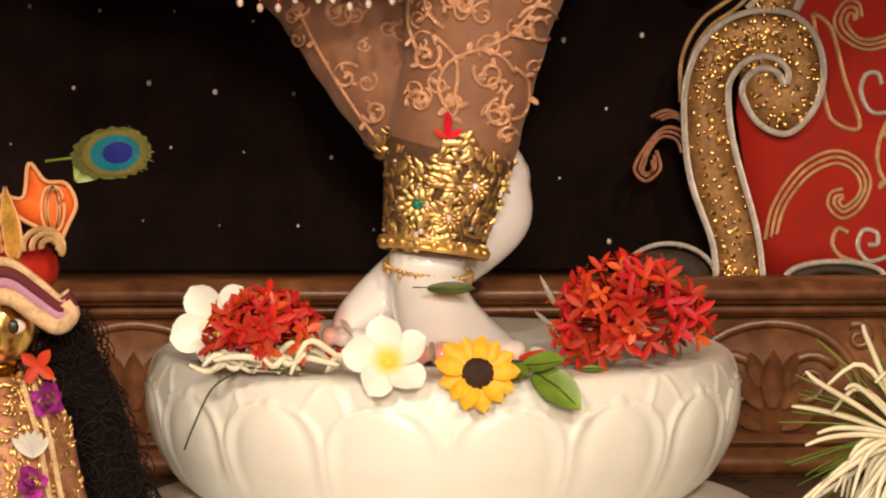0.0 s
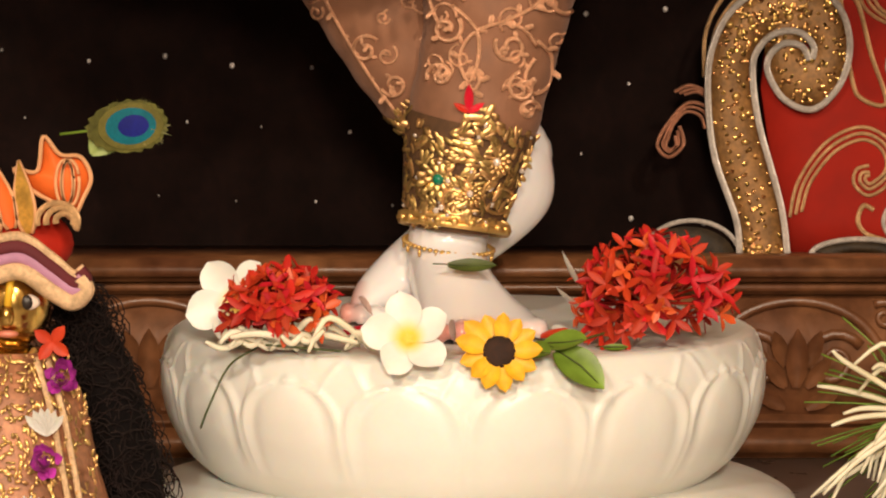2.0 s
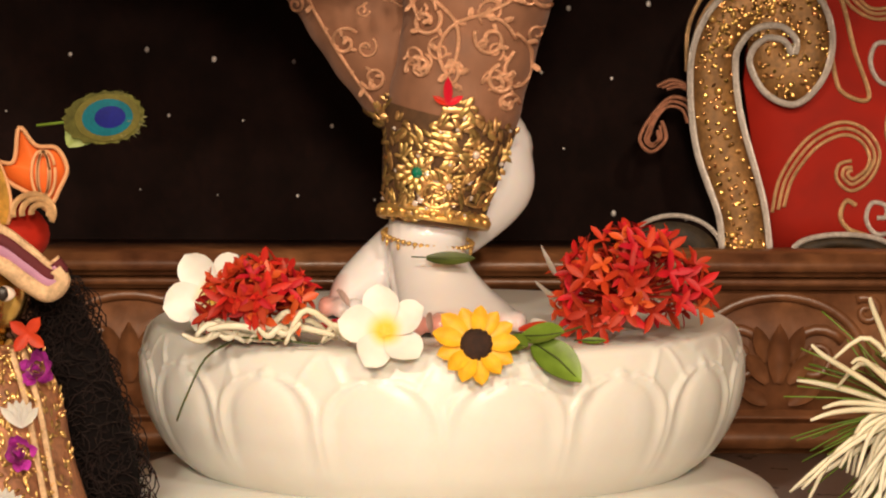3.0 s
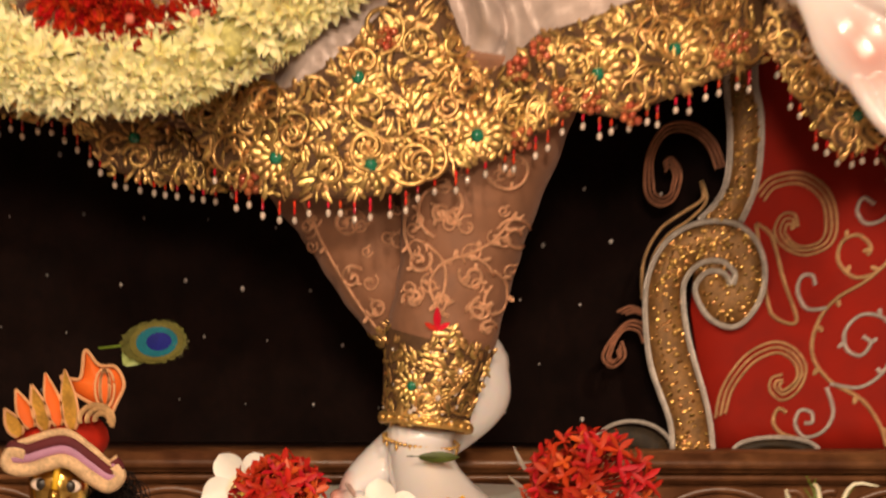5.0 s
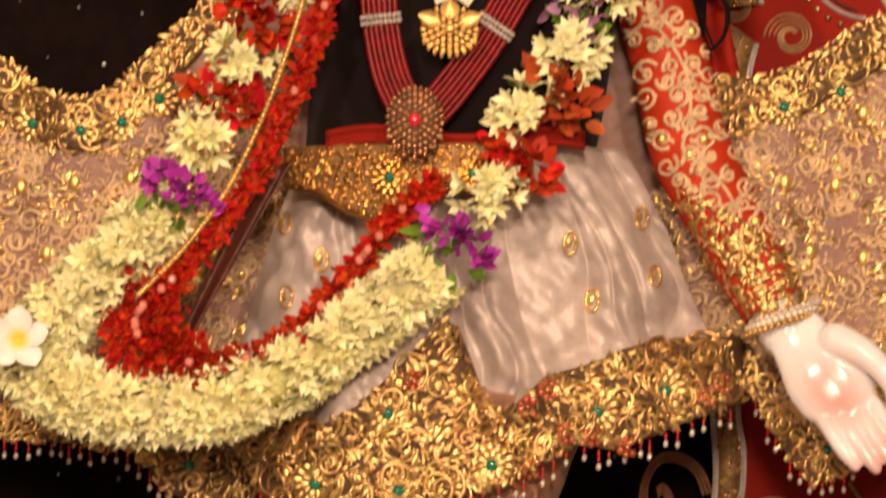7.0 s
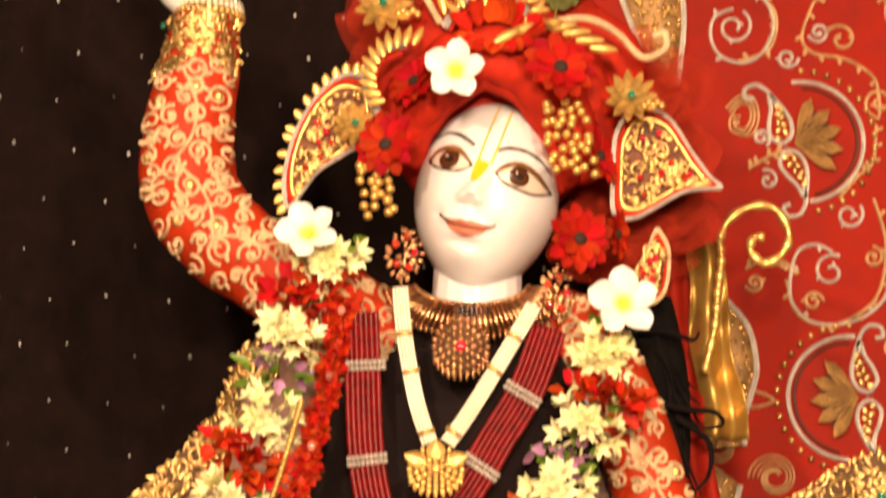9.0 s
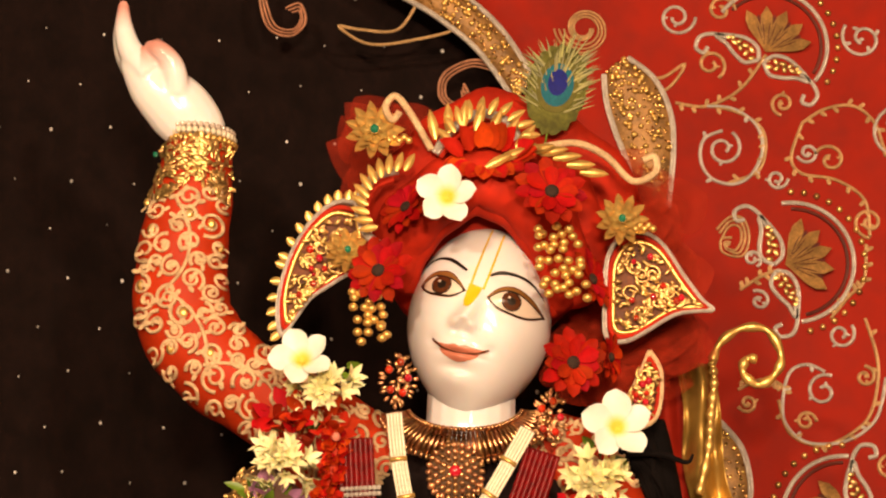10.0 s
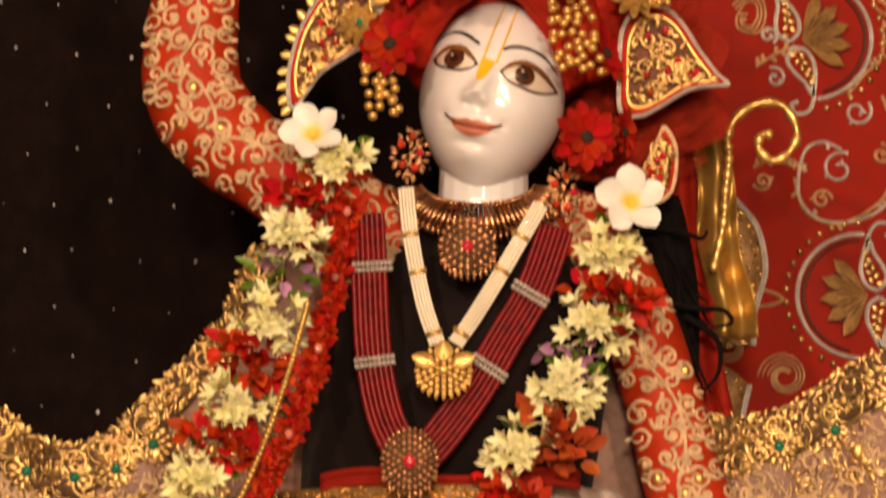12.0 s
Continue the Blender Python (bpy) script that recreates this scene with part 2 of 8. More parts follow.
    if bump or weave:
        bp = nd.new("ShaderNodeBump")
        bp.inputs["Strength"].default_value = max(bump, weave)
        bp.inputs["Distance"].default_value = 0.001
        if weave:
            tx = nd.new("ShaderNodeTexWave")
            tx.inputs["Scale"].default_value = bump_scale
            tx.inputs["Distortion"].default_value = 2.0
            ln.new(tc.outputs["Object"], tx.inputs["Vector"])
            ln.new(tx.outputs["Fac"], bp.inputs["Height"])
        else:
            tx = nd.new("ShaderNodeTexNoise")
            tx.inputs["Scale"].default_value = bump_scale
            ln.new(tc.outputs["Object"], tx.inputs["Vector"])
            ln.new(tx.outputs["Fac"], bp.inputs["Height"])
        ln.new(bp.outputs["Normal"], bs.inputs["Normal"])
    return m


MARBLE = mat("white_marble", (0.79, 0.77, 0.78), 0.20, spread=0.03, scale=12, sss=0.25, second=(0.76, 0.73, 0.74), coat=0.2)
CARVED = mat("carved_marble", (0.78, 0.79, 0.75), 0.34, spread=0.05, scale=14, sss=0.3, second=(0.72, 0.71, 0.66), bump=0.15, bump_scale=60)
PINK = mat("pink_painted_marble", (0.68, 0.47, 0.42), 0.3, spread=0.1)
GREY_MARBLE = mat("grey_marble", (0.42, 0.40, 0.40), 0.3, spread=0.3, scale=18, second=(0.28, 0.27, 0.28))
VELVET = mat("black_velvet", (0.0095, 0.0040, 0.0032), 0.95, spread=0.4, scale=120, sheen=0.05, bump=0.2, bump_scale=900, spec=0.1)
WOOD = mat("dark_carved_wood", (0.17, 0.070, 0.027), 0.36, spread=0.45, scale=60, second=(0.085, 0.031, 0.013), bump=0.3, bump_scale=160)
RED_CLOTH = mat("red_silk", (0.285, 0.011, 0.0035), 0.75, spread=0.2, scale=30, weave=0.12, bump_scale=700, spec=0.2)
RED_DEEP = mat("deep_red_cloth", (0.46, 0.020, 0.007), 0.75, spec=0.2, spread=0.3, scale=50, bump=0.2)
GOLD = mat("gold", (0.84, 0.53, 0.17), 0.33, 0.72, spread=0.25, scale=90)
GOLD_CHIPS = mat("gold_thread", (0.74, 0.475, 0.18), 0.36, 0.85, spread=0.2, scale=150, island=0.5)
GOLD_SEQUIN = mat("gold_sequins", (0.50, 0.28, 0.09), 0.26, 0.95, spread=0.3, scale=200, island=0.7)
GOLD_CLOTH = mat("gold_brown_cloth", (0.30, 0.150, 0.045), 0.5, 0.35, spread=0.45, scale=240, bump=0.5, bump_scale=700)
GOLD_CORD = mat("dull_gold_cord", (0.74, 0.46, 0.22), 0.42, 0.4, spread=0.3, scale=300, weave=0.5, bump_scale=900)
COPPER_CORD = mat("copper_cord", (0.66, 0.30, 0.18), 0.40, 0.45, spread=0.3, scale=300, weave=0.5, bump_scale=900)
LEG_CORD = mat("pale_copper_cord", (0.84, 0.46, 0.27), 0.40, 0.35, spread=0.3, scale=300, weave=0.5, bump_scale=900)
SILVER_CORD = mat("silver_cord", (0.72, 0.66, 0.60), 0.4, 0.4, spread=0.25, scale=300, weave=0.5, bump_scale=900)
PINK_CORD = mat("rose_gold_cord", (0.90, 0.62, 0.36), 0.42, 0.15, spread=0.3, scale=300, weave=0.5, bump_scale=900)
FOOT_CLOTH = mat("dark_olive_cloth", (0.032, 0.019, 0.007), 0.6, spread=0.6, scale=300, bump=0.5, bump_scale=600, spec=0.3)
FAN_GOLD = mat("old_gold_embroidery", (0.66, 0.38, 0.14), 0.45, 0.6, spread=0.35, scale=300, weave=0.6, bump_scale=800)
UNDER = mat("dark_brown_ground_cloth", (0.11, 0.052, 0.019), 0.8, spread=0.4, scale=120)
SATIN = mat("silver_beige_satin", (0.52, 0.425, 0.385), 0.46, 0.15, spread=0.22, scale=60, sheen=0.15, bump=0.6, bump_scale=240, spec=0.35)
TULLE = mat("rose_brown_gauze", (0.26, 0.118, 0.062), 0.65, spread=0.2, scale=60, sheen=0.08, weave=0.15, bump_scale=800)
CAPE_CLOTH = mat("pale_rose_brocade", (0.33, 0.175, 0.13), 0.6, spread=0.3, scale=90, sheen=0.1, weave=0.15, bump_scale=800)
SLEEVE_RED = mat("orange_red_silk", (0.48, 0.032, 0.006), 0.6, spread=0.2, scale=40, weave=0.1, bump_scale=800, spec=0.25)
GREEN_GEM = mat("green_glass_stone", (0.0, 0.16, 0.09), 0.06, spread=0.2, coat=1.0)
RED_GEM = mat("red_glass_stone", (0.55, 0.015, 0.01), 0.08, spread=0.2, coat=1.0, island=0.4)
CLEAR_GEM = mat("pale_crystal", (0.85, 0.72, 0.62), 0.08, 0.4, spread=0.1, coat=1.0, island=0.2)
PEARL = mat("pearl", (0.80, 0.72, 0.55), 0.2, spread=0.1, coat=0.6, island=0.15)
PLUMERIA_PETAL = mat("white_plumeria_petals", (0.80, 0.79, 0.74), 0.45, spread=0.06, scale=60, sss=0.25)
CREAM = mat("cream_petals", (0.90, 0.84, 0.48), 0.5, spread=0.06, scale=60, sss=0.35, second=(0.88, 0.80, 0.36), object_random=0.15)
CREAM_JOINED = mat("cream_petal_mass", (0.90, 0.84, 0.50), 0.5, spread=0.06, scale=60, sss=0.35, second=(0.88, 0.81, 0.38), island=0.15)
WHITE_PETAL = mat("white_petals", (0.78, 0.77, 0.71), 0.45, spread=0.06, scale=60, sss=0.25)
YELLOW_EYE = mat("yellow_flower_throat", (0.86, 0.62, 0.10), 0.5, spread=0.15)
YELLOW = mat("yellow_ray_petals", (0.85, 0.47, 0.01), 0.5, spread=0.2, scale=150, island=0.15)
BROWN = mat("dark_brown_disc", (0.035, 0.013, 0.006), 0.85, spread=0.5, scale=400, bump=0.8, bump_scale=900)
RED_PETAL = mat("red_petals", (0.46, 0.022, 0.007), 0.55, spec=0.3, spread=0.25, scale=90, object_random=0.3, second=(0.40, 0.012, 0.008))
RED_PETAL_JOINED = mat("red_petal_mass", (0.60, 0.034, 0.009), 0.6, spec=0.25, spread=0.25, scale=90, island=0.35)
ORANGE_PETAL = mat("orange_red_petals", (0.60, 0.085, 0.012), 0.45, spread=0.2, scale=90)
PURPLE = mat("purple_petals", (0.50, 0.04, 0.42), 0.5, spread=0.3, scale=80, island=0.3)
LILAC = mat("lilac_petals", (0.55, 0.25, 0.45), 0.5, spread=0.25, scale=80, island=0.3)
LEAF = mat("green_leaf", (0.15, 0.26, 0.025), 0.4, spread=0.35, scale=60, island=0.3)
LEAF_DARK = mat("dark_leaf", (0.06, 0.085, 0.012), 0.5, spread=0.35, scale=60, island=0.3)
HAIR = mat("black_hair", (0.007, 0.005, 0.005), 0.9, spec=0.1, spread=0.4, scale=100)
BLACK_CLOTH = mat("black_brown_velvet", (0.010, 0.004, 0.004), 0.9, spread=0.3, scale=80, sheen=0.05, spec=0.2)
BRASS = mat("polished_brass", (0.72, 0.45, 0.12), 0.22, 1.0, spread=0.25, scale=30)
PLASTER = mat("cream_plaster", (0.55, 0.45, 0.34), 0.8, spread=0.1, scale=6)
FLOOR_STONE = mat("brown_stone_floor", (0.25, 0.18, 0.12), 0.4, spread=0.25, scale=8)
STAR = mat("silver_sequin", (0.60, 0.56, 0.54), 0.4, 0.1, spread=0.2, island=0.8)
GERBERA_RED = mat("gerbera_petals", (0.36, 0.011, 0.004), 0.75, spread=0.3, scale=120, object_random=0.25, spec=0.12)
THREAD_PETAL = mat("pale_thread_petals", (0.70, 0.63, 0.42), 0.5, spread=0.2, scale=40, sss=0.15, second=(0.74, 0.70, 0.56))


def yellow_heart(m, colour, inner, outer):
    """Lets a petal's own colour run to yellow towards the flower's heart."""
    nd, ln = m.node_tree.nodes, m.node_tree.links
    bs = nd["Principled BSDF"]
    old = bs.inputs["Base Color"].links[0].from_socket
    tc, le, ra, mx = nd.new("ShaderNodeTexCoord"), nd.new("ShaderNodeVectorMath"), nd.new("ShaderNodeMapRange"), nd.new("ShaderNodeMix")
    le.operation, mx.data_type, ra.interpolation_type = "LENGTH", "RGBA", "SMOOTHSTEP"
    ra.inputs["From Min"].default_value, ra.inputs["From Max"].default_value = inner, outer
    ln.new(tc.outputs["Object"], le.inputs[0])
    ln.new(le.outputs["Value"], ra.inputs["Value"])
    ln.new(ra.outputs["Result"], mx.inputs["Factor"])
    mx.inputs["A"].default_value = (*colour, 1)
    ln.new(old, mx.inputs["B"])
    ln.new(mx.outputs["Result"], bs.inputs["Base Color"])


yellow_heart(PLUMERIA_PETAL, (0.88, 0.60, 0.06), 0.005, 0.021)
nd, ln = MARBLE.node_tree.nodes, MARBLE.node_tree.links
blush, att = nd.new("ShaderNodeMix"), nd.new("ShaderNodeAttribute")
blush.data_type, att.attribute_name = "RGBA", "pink_paint"
ln.new(nd["Principled BSDF"].inputs["Base Color"].links[0].from_socket, blush.inputs["A"])
blush.inputs["B"].default_value = (0.62, 0.29, 0.25, 1)
ln.new(att.outputs["Fac"], blush.inputs["Factor"])
ln.new(blush.outputs["Result"], nd["Principled BSDF"].inputs["Base Color"])
PAINT_BLACK = mat("black_paint", (0.015, 0.009, 0.006), 0.4)
PAINT_WHITE = mat("white_eye_paint", (0.74, 0.60, 0.50), 0.25, spread=0.05)
PAINT_BROWN = mat("brown_eye_paint", (0.10, 0.03, 0.012), 0.25)
PAINT_GOLD = mat("gold_lid_paint", (0.36, 0.16, 0.045), 0.35, 0.3)
PAINT_YELLOW = mat("yellow_paste", (0.85, 0.50, 0.02), 0.55)
PAINT_LIP = mat("coral_lip_paint", (0.60, 0.20, 0.13), 0.3)

# ---- the setting ----
b = Build()
box(b, -2.4, 2.4, -6.0, -0.95, -1.08, -1.0)
solid("floor", b, FLOOR_STONE, "brown stone floor of the hall before the altar", "floor", kind="structure")
b = Build()
box(b, -2.4, 2.4, -0.95, 0.62, -1.0, 0.035, 0.004)
solid("altar_floor", b, GREY_MARBLE, "grey marble top of the raised altar", "altar", kind="structure")
for nm, bx in (("wall_back", (-2.5, 2.5, 0.62, 0.74, -1.08, 3.3)), ("wall_left", (-2.52, -2.4, -6.0, 0.62, -1.08, 3.3)),
               ("wall_right", (2.4, 2.52, -6.0, 0.62, -1.08, 3.3)), ("wall_front", (-2.5, 2.5, -6.12, -6.0, -1.08, 3.3))):
    b = Build()
    box(b, *bx)
    solid(nm, b, PLASTER, "plain cream plaster wall of the shrine hall", "wall", kind="structure")
b = Build()
box(b, -2.5, 2.5, -6.1, 0.7, 3.3, 3.4)
solid("ceiling", b, PLASTER, "plain cream plaster ceiling of the shrine hall", "ceiling", kind="structure")

# black star-spangled curtain in soft upright folds
CURTAIN_Y = 0.42


def curtain_y(x, z):
    return CURTAIN_Y + 0.006 * math.sin(x * 38 + 0.6 * math.sin(z * 3)) + 0.004 * math.sin(x * 91 + z)


b = Build()
thick_sheet(b, lambda u, v: (-1.7 + 3.4 * u, curtain_y(-1.7 + 3.4 * u, 2.7 * v), 0.035 + 2.75 * v), 220, 10, 0.01)
curtain = solid("curtain", b, VELVET, "black velvet backdrop curtain with small silver star sequins", "curtain", kind="structure")
b = Build()
rng = random.Random(3)
for j in range(-4, 37):
    for i in range(-18, 19):
        x = -0.223 + 0.0775 * i + 0.034 * (j % 2) + 0.006 * (j // 2 % 3) + rng.uniform(-0.008, 0.008)
        z = 0.267 + 0.0685 * j - 0.004 * i + rng.uniform(-0.007, 0.007)
        if not 0.05 < z < 2.7 or abs(x) > 1.6:
            continue
        r = rng.choice((0.0013, 0.0017, 0.0021, 0.0028))
        ball(b, (x, curtain_y(x, z) - 0.001, z), (r, 0.0014, r * 1.15), 6, 4)
part("star_sequin", b, STAR, curtain, "tiny silver star sequins")["kind"] = "stuff"

# carved dark wooden plinth of the throne, behind the pedestal
plinth = thing("throne_plinth", "long dark carved wooden plinth under the throne", "plinth")
LY = 0.26
b = Build()
box(b, -1.3, 1.3, LY + 0.012, 0.40, 0.035, 0.205)
part("panel", b, WOOD, plinth)
b = Build()
box(b, -1.31, 1.31, LY - 0.012, 0.405, 0.203, 0.224, 0.005)
box(b, -1.30, 1.30, LY, 0.40, 0.190, 0.203, 0.003)
part("top_moulding", b, WOOD, plinth)
b = Build()
box(b, -1.31, 1.31, LY - 0.012, 0.40, 0.035, 0.062, 0.005)
box(b, -1.30, 1.30, LY, 0.40, 0.062, 0.074, 0.004)
part("bottom_moulding", b, WOOD, plinth)
flat = lambda x, z: LY + 0.012
for k in range(-5, 6):
    b = Build()
    cx = k * 0.205 - 0.09
    arch = [(cx + 0.088 * math.cos(a), 0.095 + 0.088 * math.sin(a) ** 0.8) for a in np.linspace(0.02, math.pi - 0.02, 22)]
    draw(b, arch, 0.0055, flat, 0, 6, 0.9)
    for s in (-1, 1):
        draw(b, spiral(cx + s * 0.036, 0.125, 0.030, 1.5, 90 - s * 60, s), (0.006, 0.003), flat, 0, 6, 0.9)
        draw(b, spiral(cx + s * 0.084, 0.168, 0.015, 1.2, 90 + s * 40, -s), (0.005, 0.003), flat, 0, 6, 0.9)
        for q in range(3):
            petal(b, (cx + s * 0.01, LY + 0.008, 0.08 + q * 0.02), (s * (0.8 - q * 0.2), -0.15, 0.5 + 0.3 * q), (0, -1, 0.2), 0.04, 0.016, 0.4, 0.3)
    petal(b, (cx, LY + 0.008, 0.10), (0, -0.1, 1), (0, -1, 0), 0.06, 0.022, 0.5, 0.2)
    part("carving", b, WOOD, plinth)

# throne back: red cloth on a board, with a gold sequin border of scrolls
TY = 0.33
throne = thing("throne", "tall red embroidered throne backrest with gold sequin scroll border", "throne")


def throne_left(z):
    return float(np.interp(z, (0.22, 0.3, 0.40, 0.5, 0.62, 0.9, 1.2, 1.45, 1.6, 1.75, 1.83, 1.93, 2.0),
                           (0.325, 0.315, 0.300, 0.345, 0.366, 0.36, 0.345, 0.30, 0.25, 0.18, 0.13, 0.06, 0.0)))


b = Build()
thick_sheet(b, lambda u, v: (throne_left(0.224 + 1.9 * v) * (1 - u) + 0.80 * u - 0.012 * (1 - u), TY, 0.224 + 1.9 * v), 12, 60, 0.03)
part("red_panel", b, RED_CLOTH, throne, "red silk panel")
panel_Y = lambda x, z: TY if z > 0.226 and throne_left(z) - 0.012 < x < 0.80 else None
b = Build()
box(b, 0.5635, 0.60, TY - 0.03, TY - 0.004, 0.224, 0.56, 0.006)
part("side_post", b, GREY_MARBLE, throne, "grey side post")


def strip(b, left, right, depth, y=TY):
    """A padded band between two lines of the same number of (x, z) points."""
    n = len(left)
    fr = []
    for (x0, z0), (x1, z1) in zip(left, right):
        for s in np.linspace(0, 1, 7):
            fr.append((x0 + (x1 - x0) * s, y - depth * math.sin(math.pi * s) ** 0.5 - 0.001, z0 + (z1 - z0) * s))
    faces = [(i * 7 + j, i * 7 + j + 1, i * 7 + j + 8, i * 7 + j + 7) for i in range(n - 1) for j in range(6)]
    b.add(fr, faces)


def sequined(left, right, name, cords=True, count=420, seed=1, large=0):
    """A band of gold cloth with sequins and silver cord along both edges."""
    L, R = spline(left, 60), spline(right, 60)
    b = Build()
    strip(b, L, R, 0.010)
    band = part(name, b, GOLD_CLOTH, throne, "gold-brown sequined band edged with silver cord")
    rng = random.Random(seed)
    b = Build()
    for _ in range(count // 2):
        i = rng.randrange(60)
        s = rng.uniform(0.08, 0.92)
        x, z = L[i] * (1 - s) + R[i] * s
        y = TY - 0.010 * math.sin(math.pi * s) ** 0.5 - 0.0015
        a = rng.uniform(0, 6.3)
        nn = Vector((rng.uniform(-0.5, 0.5), -1, rng.uniform(-0.5, 0.5)))
        chip(b, (x, y, z), (math.cos(a), 0, math.sin(a)), nn, rng.uniform(0.003, 0.006), rng.uniform(0.003, 0.005), 0.0008)
    part("sequin_fill", b, GOLD_SEQUIN, band)["kind"] = "stuff"
    if large:
        b = Build()
        for _ in range(large):
            i, e = rng.randrange(60), rng.uniform(0.12, 0.88)
            x, z = L[i] * (1 - e) + R[i] * e
            ball(b, (x, TY - 0.013, z), (rng.uniform(0.0028, 0.0045), 0.003, rng.uniform(0.0028, 0.0045)), 6, 4)
        part("large_sequin_fill", b, GOLD, band)["kind"] = "stuff"
    if cords:
        for line in (L, R):
            b = Build()
            draw(b, line, 0.0042, lambda x, z: TY, 0.004, 6, 1.0)
            part("silver_cord", b, SILVER_CORD, band)
    return L, R


# lower scroll: rises from the plinth and rolls over to the inside
sequined([(0.270, 0.224), (0.266, 0.258), (0.244, 0.322), (0.238, 0.394), (0.247, 0.436), (0.268, 0.465), (0.300, 0.481), (0.332, 0.482)],
         [(0.316, 0.224), (0.309, 0.272), (0.287, 0.351), (0.281, 0.401), (0.286, 0.424), (0.300, 0.438), (0.318, 0.443), (0.335, 0.443)], "lower_scroll", False, 560, 2, 12)
CURL = (0.334, 0.423)
b = Build()
ring = [(CURL[0] + 0.0405 * math.cos(a), CURL[1] + 0.0585 * math.sin(a)) for a in np.linspace(0.5 * math.pi, -1.62 * math.pi, 44)]
strip(b, ring, [(CURL[0] + 0.004 * math.cos(a), CURL[1] + 0.004 * math.sin(a)) for a in np.linspace(0.5 * math.pi, -1.62 * math.pi, 44)], 0.009)
curl = part("scroll_curl", b, GOLD_CLOTH, throne, "gold-brown sequined scroll end")
b = Build()
rng = random.Random(5)
for _ in range(150):
    a, r = rng.uniform(0, 6.28), math.sqrt(rng.random())
    chip(b, (CURL[0] + 0.038 * r * math.cos(a), TY - 0.0105, CURL[1] + 0.055 * r * math.sin(a)), (math.cos(a * 3), 0, math.sin(a * 3)),
         (rng.uniform(-0.5, 0.5), -1, rng.uniform(-0.5, 0.5)), rng.uniform(0.003, 0.006), rng.uniform(0.003, 0.005), 0.0008)
part("sequin_fill", b, GOLD_SEQUIN, curl)["kind"] = "stuff"
for pts in ([(0.270, 0.224), (0.266, 0.258), (0.244, 0.322), (0.238, 0.394), (0.247, 0.436), (0.268, 0.465), (0.300, 0.481), (0.340, 0.480), (0.365, 0.458), (0.374, 0.423),
             (0.365, 0.387), (0.340, 0.363), (0.312, 0.372), (0.296, 0.397), (0.297, 0.414), (0.311, 0.426), (0.328, 0.423), (0.335, 0.410)],
            [(0.316, 0.224), (0.309, 0.272), (0.287, 0.351), (0.281, 0.401), (0.287, 0.422), (0.303, 0.436), (0.325, 0.437), (0.339, 0.424), (0.338, 0.411)]):
    b = Build()
    draw(b, spline(pts, 90), 0.0036, lambda x, z: TY, 0.011, 6, 1.0)
    part("silver_cord", b, SILVER_CORD, curl)
# narrow stem above it, running up behind the figure
sequined([(0.300, 0.484), (0.322, 0.508), (0.332, 0.537), (0.334, 0.586), (0.330, 0.64), (0.328, 0.75), (0.335, 0.9), (0.33, 1.05), (0.33, 1.16)],
         [(0.347, 0.482), (0.361, 0.515), (0.368, 0.551), (0.369, 0.601), (0.362, 0.65), (0.365, 0.75), (0.372, 0.9), (0.372, 1.05), (0.385, 1.12)], "stem", True, 420, 3, 14)
# the band that bulges out beside the gold ribbon
sequined([(0.335, 1.36), (0.345, 1.32), (0.350, 1.27), (0.348, 1.23), (0.345, 1.20), (0.345, 1.165)],
         [(0.369, 1.363), (0.398, 1.326), (0.408, 1.274), (0.400, 1.237), (0.392, 1.208), (0.391, 1.171)], "side_band", True, 300, 4)
# the upper left sweep of the frame, to its tip at the top
sequined([(0.226, 1.835), (0.228, 1.80), (0.238, 1.76), (0.258, 1.70), (0.262, 1.64)],
         [(0.258, 1.858), (0.292, 1.83), (0.313, 1.785), (0.317, 1.73), (0.308, 1.65)], "upper_scroll", True, 420, 6, 80)
sequined([(0.105, 1.80), (0.058, 1.868), (0.0, 1.918), (-0.06, 1.955), (-0.12, 2.0)],
         [(0.132, 1.83), (0.088, 1.90), (0.03, 1.955), (-0.03, 1.995), (-0.08, 2.04)], "upper_sweep", True, 420, 7, 90)
b = Build()
strip(b, [(0.221 + 0.046 * math.cos(a), 0.217 + 0.032 * math.sin(a)) for a in np.linspace(0, math.pi, 20)], [(0.221 + 0.01 * math.cos(a), 0.218) for a in np.linspace(0, math.pi, 20)], 0.006)
foot = part("foot_curl", b, FOOT_CLOTH, throne, "dark olive sequined foot edged with silver cord")
b = Build()
draw(b, [(0.224 + 0.047 * math.cos(a), 0.219 + 0.036 * math.sin(a)) for a in np.linspace(0, math.pi, 20)], 0.0026, lambda x, z: TY, 0.003, 6, 1.0)
part("silver_cord", b, SILVER_CORD, foot)
b = Build()
strip(b, [(0.388 + 0.046 * math.cos(a), 0.223 + 0.012 * math.sin(a)) for a in np.linspace(0, math.pi, 20)], [(0.388 + 0.01 * math.cos(a), 0.223) for a in np.linspace(0, math.pi, 20)], 0.006)
foot = part("foot_curl", b, FOOT_CLOTH, throne, "dark olive sequined foot edged with silver cord")
b = Build()
draw(b, [(0.388 + 0.048 * math.cos(a), 0.222 + 0.015 * math.sin(a)) for a in np.linspace(0, math.pi, 20)], 0.0030, lambda x, z: TY, 0.003, 6, 1.0)
part("silver_cord", b, SILVER_CORD, foot)

